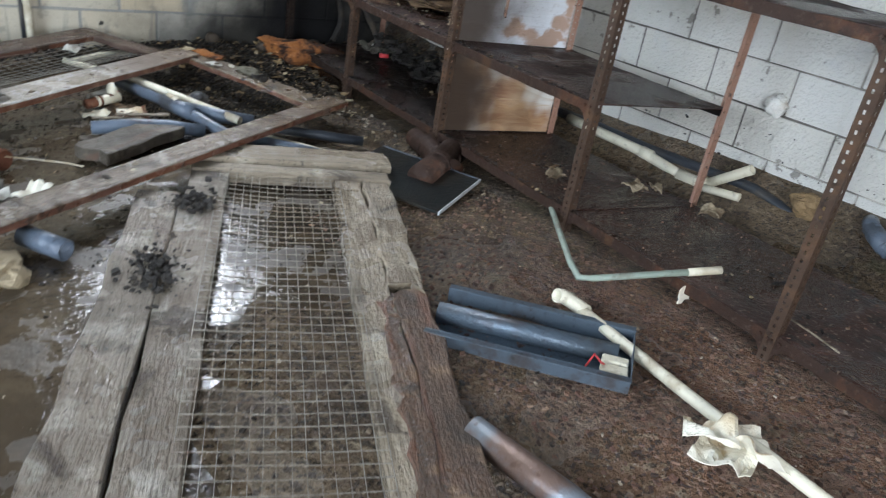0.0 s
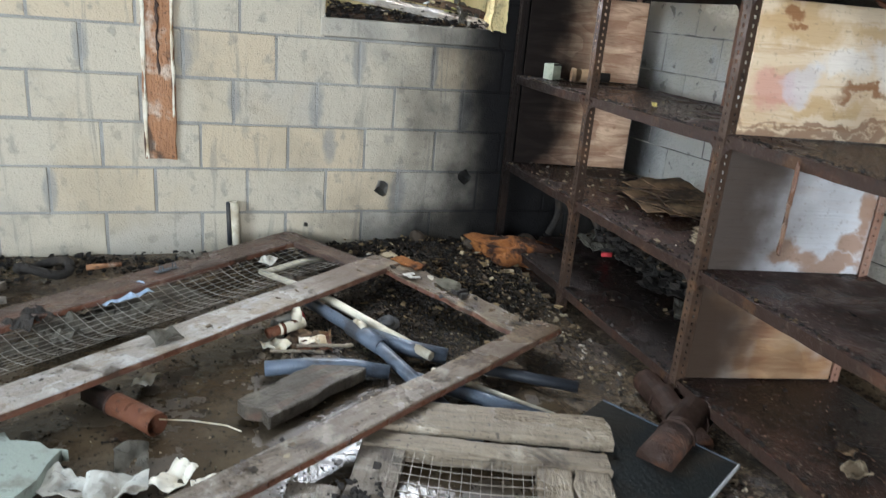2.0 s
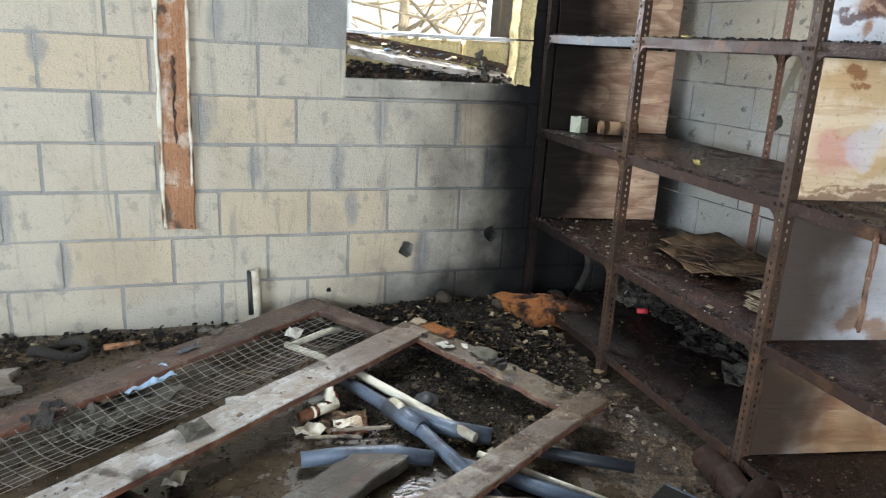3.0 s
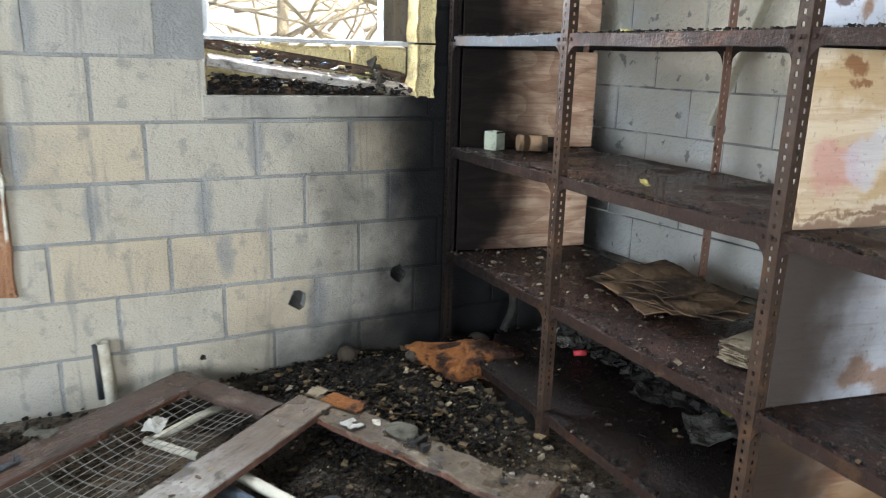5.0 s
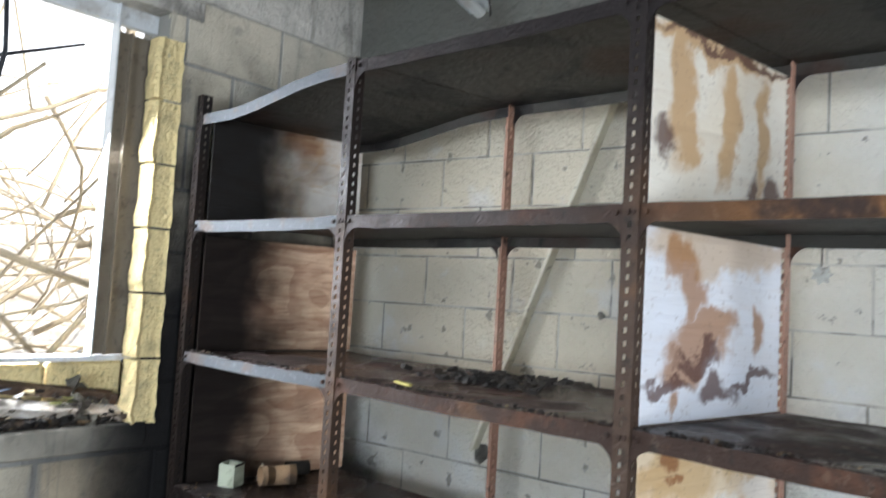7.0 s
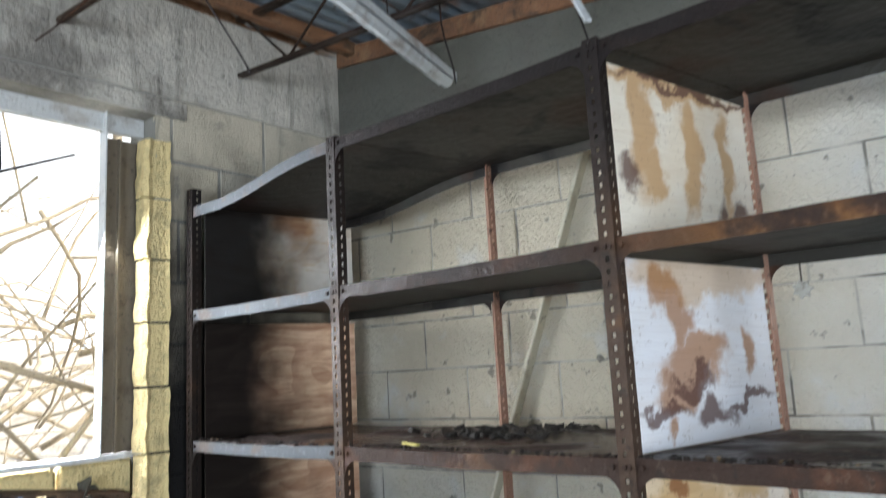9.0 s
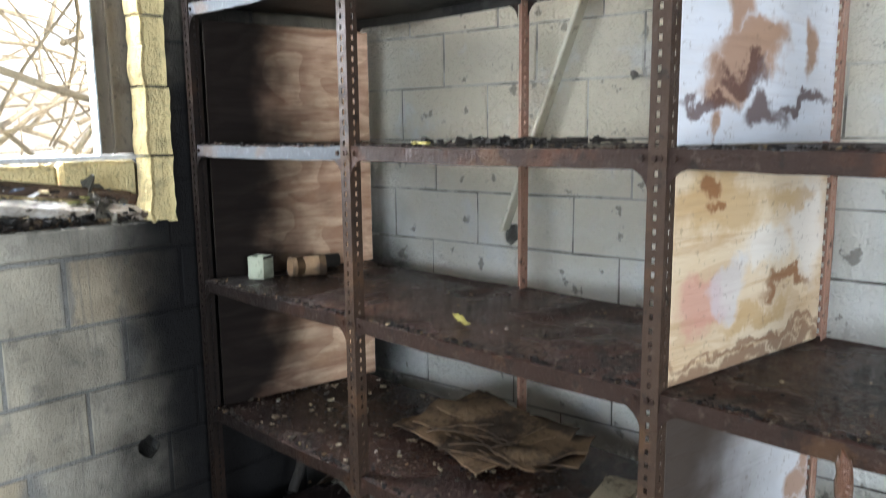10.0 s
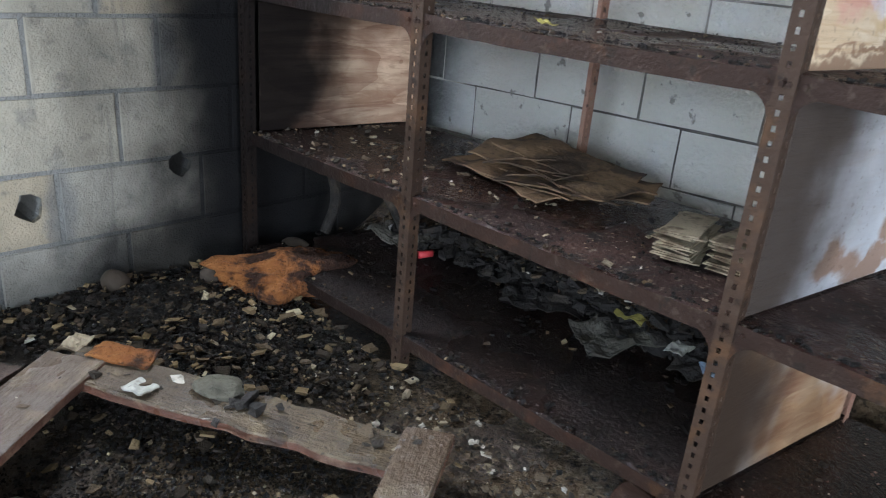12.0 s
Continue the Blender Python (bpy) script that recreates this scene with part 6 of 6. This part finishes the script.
thing("blue_rag", crumple(0.20, 0.08, 0.05, 114, 10, 0.003, 12), BLUE_PLASTIC, "faded blue plastic scrap on the wire mesh", "scrap", m=pose(-0.02, 3.82, 0.10, 0, 0, 36))
for k, (x, y, s, mt) in enumerate(((0.04, 2.72, 0.15, PLASTIC), (0.17, 2.75, 0.11, PAPER), (0.06, 2.86, 0.13, FABRIC), (-0.10, 2.76, 0.14, PLASTIC), (0.25, 2.72, 0.07, PAPER))):
    thing("crumpled_plastic", crumple(s, s * 0.7, 0.06, 120 + k, 14, 0.002, 9), mt, "crumpled dirty white plastic on the wet floor", "plastic", "crumpled plastic", m=pose(x, y, floor_z(x, y) + 0.004, 8, -6, 47 * k))
for k, (x, y, s, mt) in enumerate(((0.30, 3.77, 0.10, PLASTIC), (0.55, 4.10, 0.09, PLASTIC), (0.62, 3.58, 0.12, CARDBOARD), (0.66, 3.50, 0.10, PAPER), (0.08, 3.28, 0.09, PAPER), (0.22, 4.19, 0.10, FABRIC))):
    z = 0.125 if k in (1, 5) else 0.02 + floor_z(x, y)
    thing("paper_scrap", crumple(s, s * 0.6, 0.04, 130 + k, 8, 0.002, 14), mt, "torn scrap of paper lying in the debris", "paper", "scraps", m=pose(x, y, z, 0, 0, 61 * k))
bm = bmesh.new()
bmesh.ops.create_icosphere(bm, subdivisions=3, radius=0.065)
for v in bm.verts:
    v.co *= 1 + 0.6 * noise.noise(v.co * 20) + 0.25 * noise.noise(v.co * 60)
    v.co.z *= 0.6
thing("plaster_lump", bm, make_simple("dirty_plaster", (0.34, 0.27, 0.17), 0.9, (0.10, 0.07, 0.045), 0.8, bump=0.004), "pale broken plaster lump on the wet floor", "rubble", m=pose(0.03, 2.23, 0.035))
thing("log_stub", tube([(-1.0, 4.44, 0.16), (-0.86, 4.43, 0.17), (-0.74, 4.43, 0.155)], [0.06, 0.055, 0.035], 10), WOOD_TORN, "broken brown timber stub leaning by the wall", "timber", smooth=True)
thing("log_rest", lumps(14, lambda r: (r.uniform(-1.0, -0.75), r.uniform(4.36, 4.5), 0.03 + 0.05 * r.random()), 0.06, 0.11, 91), RUBBLE, "heap of rubble under the timber stub", "debris", kind="stuff")

cap = empty("round_cap", "black ribbed plastic cap lying on the pipes", "cap", pose(0.955, 3.525, 0.055, 12, -8, 0))
part("disc", tube([(0, 0, 0), (0, 0, 0.018)], 0.046, 16), PVC_BLACK, cap, smooth=True)
part("boss", tube([(0, 0, 0.018), (0, 0, 0.038)], [0.030, 0.026], 14), PVC_BLACK, cap, smooth=True)
tee = empty("tee_fitting", "white plastic tee fitting lying among rags", "pipe fitting", pose(0.585, 3.575, 0.055, 0, 0, 25))
part("run", tube([(-0.055, 0, 0), (0.055, 0, 0.004)], 0.022, 12, 0.004), PVC_WHITE, tee, smooth=True)
part("branch", tube([(0.03, 0.0, 0.004), (0.035, 0.02, 0.045)], 0.021, 12, 0.004), PVC_WHITE, tee, smooth=True)
part("band", tube([(-0.045, 0, 0.0), (-0.032, 0, 0.001)], 0.0235, 12, 0.003), RUST, tee, "rust-brown band", smooth=True)
for k, (x, y, sz, mt) in enumerate(((0.66, 3.49, 0.13, RUST), (0.60, 3.53, 0.11, CARDBOARD), (0.70, 3.55, 0.10, CARDBOARD), (0.52, 3.50, 0.10, PAPER))):
    thing("rotten_rag", crumple(sz, sz * 0.7, 0.05, 160 + k, 10, 0.003, 13), mt, ("rust-brown", "brown", "brown", "stained pale")[k] + " rotten rag scrap among the loose pipes", "rag", "rag scraps", m=pose(x, y, floor_z(x, y) + 0.006, 0, 0, 40 * k))
for k, (p, q) in enumerate((((0.60, 3.46, 0.035), (0.80, 3.44, 0.03)), ((0.50, 3.44, 0.03), (0.68, 3.40, 0.03)), ((1.00, 3.12, 0.03), (1.10, 3.22, 0.03)))):
    thing("splintered_stick", plank_bm((Vector(q) - Vector(p)).length, 0.018, 0.010, 180 + k, 0.004, 8, 0.01), WOOD_TAN, "thin splintered stick lying on the wet floor", "stick", "sticks", m=along(p, q))
ring = [(-0.36 + 0.10 * math.cos(a), 4.25 + 0.055 * math.sin(a), 0.075 + 0.02 * math.sin(2 * a)) for a in (2 * math.pi * k / 18 for k in range(19))]
thing("burnt_ring", tube(ring, 0.020, 8), CHAR, "burnt ring of hose lying at the foot of the wall", "hose", smooth=True)
thing("brown_stick", tube([(-0.20, 4.24, 0.075), (-0.06, 4.26, 0.08)], [0.014, 0.010], 8), WOOD_TORN, "short pale-brown stick lying in the mud", "stick", smooth=True)
cl = empty("wire_clip", "bent metal clip lying on the dark red board", "clip", pose(0.13, 4.0, 0.142, 0, 0, 36))
part("plate", box((-0.05, -0.012, 0), (0.05, 0.012, 0.004), 0.001), TRAY, cl)
for dx in (-0.03, 0.03):
    part("loop", tube([(dx, 0, 0.003), (dx + 0.004, 0.006, 0.022), (dx + 0.014, 0.0, 0.018), (dx + 0.012, -0.006, 0.003)], 0.003, 6), TRAY, cl, smooth=True)
thing("paper_scrap", plank_bm(0.06, 0.05, 0.002, 191, 0.006, 6, 0.006), PAPER, "torn white paper caught on the bottom shelf's lip", "paper", m=Matrix(((0.2, 0.98, 0, 1.797), (0.1, 0.0, 1, 1.425), (-0.97, 0.2, 0, 0.10), (0, 0, 0, 1))))
for k, (x, y, sz) in enumerate(((2.25, 2.06, 0.07), (2.33, 2.02, 0.045), (2.36, 1.76, 0.06), (1.97, 2.24, 0.05))):
    thing("tan_clod", crumple(sz * 1.3, sz, 0.05, 195 + k, 8, 0.006, 16), OLD_PAPER, "tan clod lying on the bottom shelf", "clod", "clods", m=pose(x, y, LEVEL[0] + 0.003, 0, 0, 55 * k))
thing("thin_twig", tube([(1.90, 1.13, LEVEL[0] + 0.02), (1.905, 1.05, LEVEL[0] + 0.012), (1.90, 0.97, LEVEL[0] + 0.005)], 0.003, 5), WOOD_TAN, "thin pale twig lying on the bottom shelf", "twig")
orn = empty("metal_flower", "small grey metal rosette hanging by a wire under the shelf", "ornament", pose(2.405, 2.66, 1.75))
bm = bmesh.new()
ringv = [bm.verts.new((-0.003, (0.026 if k % 2 else 0.017) * math.cos(math.pi * k / 7), (0.026 if k % 2 else 0.017) * math.sin(math.pi * k / 7))) for k in range(14)]
backv = [bm.verts.new((0.003, v.co.y, v.co.z)) for v in ringv]
bm.faces.new(ringv)
bm.faces.new(backv[::-1])
for k in range(14):
    bm.faces.new((ringv[k], ringv[(k + 1) % 14], backv[(k + 1) % 14], backv[k]))
part("rosette", bm, PLASTIC, orn)
part("wire", tube([(0, 0, 0.02), (0.002, 0.0, 0.066)], 0.002, 5), STEEL, orn)

# orange foam in the burnt corner
bm = bmesh.new()
bmesh.ops.create_icosphere(bm, subdivisions=5, radius=1.0)
for v in bm.verts:
    p = v.co.copy()
    v.co = Vector((p.x * 0.25, p.y * 0.13, p.z * 0.075)) * (1 + 0.42 * noise.noise(p * 1.9 + Vector((3, 1, 0))) + 0.13 * noise.noise(p * 5) + 0.07 * noise.noise(p * 14))
thing("orange_foam", bm, FOAM, "scorched orange foam cushion lying in the burnt corner", "foam", smooth=True, m=pose(1.83, 4.27, 0.085, 0, 6, -14))
thing("orange_foam", crumple(0.15, 0.07, 0.016, 141, 12, 0.006, 14), FOAM, "torn strip of orange foam on the board", "foam", m=pose(1.16, 3.985, 0.143, 0, 6, -50))
for k, (x, y, s) in enumerate(((1.34, 4.47, 0.04), (1.62, 4.40, 0.035), (1.95, 4.42, 0.06), (2.06, 4.40, 0.05))):
    bm = bmesh.new()
    bmesh.ops.create_icosphere(bm, subdivisions=3, radius=s)
    for v in bm.verts:
        v.co *= 1 + 0.3 * noise.noise(v.co * 18 + Vector((k, 0, 0)))
    thing("stone", bm, make_simple("sooty_stone", (0.05, 0.037, 0.025), 0.9), "rounded sooty stone by the wall", "stone", "stones", smooth=True, m=pose(x, y, floor_z(x, y) + s * 0.6))

# bits lying on the boards
thing("board_chips", lumps(16, lambda r: (lambda t: (1.055 + 0.46 * t + r.gauss(0, 0.025), 4.05 - 0.75 * t + r.gauss(0, 0.025), 0.149 - 0.07 * t))(r.random()), 0.012, 0.06, 51, 0.25), CHIPS, "pale plaster bits on the board", "debris", kind="stuff")
thing("board_chips", lumps(40, lambda r: (lambda t: (-1.15 + 2.2 * t + r.gauss(0, 0.03), 2.42 + 1.6 * t + r.gauss(0, 0.03), 0.106 + 0.044 * t))(r.uniform(0.25, 1)), 0.004, 0.03, 52, 0.3), CHIPS, "grit and plaster bits on the board", "debris", kind="stuff")
thing("board_chips", lumps(30, lambda r: (lambda t: (1.56 - 2.3 * t + r.gauss(0, 0.025), 3.345 - 1.44 * t + r.gauss(0, 0.025), 0.113))(r.random()), 0.004, 0.03, 53, 0.3), CHIPS, "grit on the wet board", "debris", kind="stuff")
thing("plaster_flake", crumple(0.055, 0.06, 0.012, 161, 8, 0.004, 22), PLASTIC, "pale grey plaster flake lying on the board", "flake", m=pose(1.135, 3.845, 0.134, 0, 8, 20))
thing("plaster_flake", crumple(0.08, 0.05, 0.02, 162, 8, 0.006, 18), OLD_PAPER, "tan plaster flake lying at the board's corner", "flake", m=pose(1.105, 4.135, 0.125, 8, 0, 40))
bm = bmesh.new()
bmesh.ops.create_icosphere(bm, subdivisions=3, radius=0.05)
for v in bm.verts:
    v.co = Vector((v.co.x * 1.2, v.co.y * 0.8, v.co.z * 0.45)) * (1 + 0.35 * noise.noise(v.co * 26))
thing("flat_stone", bm, make_simple("grey_green_stone", (0.12, 0.11, 0.08), 0.9, (0.04, 0.034, 0.024), 0.6, bump=0.003), "flat grey-green stone lying on the board", "stone", m=pose(1.28, 3.75, 0.128, 0, 4, -40))
thing("grey_clod", crumple(0.10, 0.07, 0.04, 151, 8, 0.004, 14), FABRIC, "grey clod lying on the board", "clod", m=pose(0.14, 3.36, 0.132, 0, 0, 30))
thing("charcoal", lumps(9, lambda r: (r.gauss(1.29, 0.03), r.gauss(3.66, 0.03), 0.117), 0.02, 0.05, 54), CHAR, "lumps of charcoal on the board", "charcoal", kind="stuff")

# ---- muddy water standing in the hollows of the floor ----
wm = Mat("muddy_water", (0.045, 0.031, 0.018), 0.05, spec=0.5)
wm.mix(wm.noise(7, 5, 0.45, 0.65), (0.085, 0.062, 0.036), 0.7)
wm.bump(wm.noise(26, 4, 0.3, 0.7), 0.0009).bump(wm.noise(90, 3, 0.3, 0.7), 0.0003)
wm.gloss(wm.noise(5, 5, 0.50, 0.58), 0.5)
bm = bmesh.new()
rim = [bm.verts.new((0.10 + 1.2 * math.cos(a) * (1 + 0.2 * math.sin(3 * a)), 2.2 + 1.75 * math.sin(a) * (1 + 0.15 * math.sin(5 * a)), 0.0015)) for a in (2 * math.pi * k / 48 for k in range(48))]
bm.faces.new(rim)
thing("puddle", bm, wm.done(), "muddy brown water standing in the hollows of the floor", "water", kind="structure")

# ---- rubble ----


def heap(name, count, place, lo, hi, seed, mt, label, flat=0.7, power=2.0):
    def on_floor(r):
        x, y, dz = place(r)
        x, y = min(max(x, WX + 0.05), 1.79 if y < 4.42 else 2.4), min(y, NY - 0.03)
        return x, y, max(ground_height(x, y), 0.001) + dz

    thing(name, lumps(count, on_floor, lo, hi, seed, flat, power), mt, label, "rubble", kind="stuff")


heap("rubble", 8500, lambda r: (r.gauss(1.45, 0.30), r.gauss(4.12, 0.26), 0.012 * r.random()), 0.003, 0.018, 201, RUBBLE, "black char and plaster rubble in the burnt corner")
heap("rubble", 3200, lambda r: (r.gauss(1.05, 0.28), r.gauss(3.62, 0.24), 0.006 * r.random()), 0.003, 0.015, 202, RUBBLE, "fine black rubble inside the broken frame")
heap("rubble", 1600, lambda r: (r.uniform(-1.4, 1.3), r.gauss(4.40, 0.07), 0.02 * r.random()), 0.005, 0.032, 203, RUBBLE, "rubble along the foot of the block wall")
heap("rubble", 700, lambda r: (r.gauss(1.68, 0.06), r.uniform(2.3, 3.9), 0.0), 0.004, 0.026, 204, CHIPS, "chips along the foot of the shelving", power=3.0)
heap("floor_grit", 3600, lambda r: (r.uniform(-1.6, 1.78), r.uniform(0.2, 4.3), 0.0), 0.003, 0.018, 205, GRIT, "grit scattered over the wet floor", power=2.5)
heap("wet_grit", 9000, lambda r: (r.uniform(-0.7, 1.5), r.uniform(2.2, 4.0), 0.0), 0.002, 0.011, 209, WET_GRIT, "wet glittering grit and char on the muddy floor", 0.6, 2.0)
heap("wet_grit", 5000, lambda r: (r.gauss(1.05, 0.22), r.gauss(3.55, 0.20), 0.0), 0.003, 0.012, 210, WET_GRIT, "wet black char inside the broken frame", 0.6, 2.0)
heap("floor_grit", 4500, lambda r: (r.uniform(0.95, 1.79), r.uniform(0.4, 2.4), 0.0), 0.004, 0.020, 206, BARK_BITS, "dark bark-like grit on the dirt", 0.4, 2.0)
heap("plaster_chips", 450, lambda r: (r.gauss(1.42, 0.26), r.gauss(4.05, 0.26), 0.012 + 0.02 * r.random()), 0.006, 0.045, 208, TAN_CHIPS, "tan plaster flakes over the black rubble", 0.3, 2.2)
heap("pale_chips", 110, lambda r: (r.gauss(1.45, 0.28), r.gauss(4.0, 0.3), 0.02 * r.random()), 0.006, 0.04, 207, CHIPS, "pale plaster chips over the rubble", 0.4, 2.5)

# ---- blocks of the two walls that show ----
NORTH_LINES = (0.0, 0.228, 0.443, 0.655, 0.863, 1.075, 1.30, 1.52, 1.74, 1.96, 2.18, 2.40, BEAM_Z)
NORTH_JOINTS = ((-0.588, -0.139, 0.284, 0.678, 1.063, 1.43), (-0.365, 0.079, 0.493, 0.872, 1.243, 1.68), (-0.578, -0.14, 0.282, 0.683, 1.06, 1.428, 1.79),
                (-0.419, 0.028, 0.43, 0.816, 1.20, 1.558), (-0.677, -0.203, 0.213, 0.622, 1.015, 1.39, 1.76), (-0.402, 0.018, 0.458, 1.63), (-0.6, -0.144, 0.284, 0.68, 1.90))
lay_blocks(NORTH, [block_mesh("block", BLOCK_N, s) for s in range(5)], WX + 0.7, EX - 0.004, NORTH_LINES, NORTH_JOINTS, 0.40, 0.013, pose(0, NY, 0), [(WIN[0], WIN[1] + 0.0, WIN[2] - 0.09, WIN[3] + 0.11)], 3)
east_meshes = [block_mesh("block", BLOCK_E, 20 + s) for s in range(5)]
EAST_LINES = [0.086 + 0.19 * k for k in range(13)] + [2.61]
EAST_JOINTS = ((-4.20, -3.82, -3.44, -2.25, -1.865), (-4.02, -3.63, -2.035, -1.641), (-4.225, -3.824, -3.44, -2.629, -2.241, -1.868), (-4.382, -3.975, -3.585, -3.21, -2.398), (-4.191, -3.801, -3.426), (-4.378, -3.982, -3.593), (-4.172, -3.78, -3.391),
               (-4.333, -3.938, -3.549, -2.807), (-4.13, -3.74, -2.608), (-4.291, -3.895, -3.50), (-4.074, -3.68, -2.537), (-4.273, -3.873, -2.729))


def filled(row, pitch=0.388):
    """The course's joints with those between them added."""
    row = list(row)
    for a, b in zip(row, row[1:]):
        k = max(1, round((b - a) / pitch))
        row += [a + (b - a) * i / k for i in range(1, k)]
    return row


lay_blocks(EAST, east_meshes, -NY + 0.004, 0.0, EAST_LINES, [filled(r) for r in EAST_JOINTS], 0.388, 0.008, EAST_M @ pose(0, 0, 0, 0, 0, -90), [], 7)

for hx, hz, hr, hs in ((1.606, 0.418, 0.037, 2), (1.163, 0.350, 0.041, 1), (0.78, 0.160, 0.013, 3)):
    drill([NORTH, *[o for o in NORTH.children if o.name.startswith("block")]], hx, NY, hz, hr, "y", hs)
for hy, hz, hr, hs in ((3.835, 1.085, 0.036, 4), (3.40, 1.61, 0.014, 5)):
    drill([EAST, *[o for o in EAST.children if o.name.startswith("block")]], ex(hy), hy, hz, hr, "x", hs)
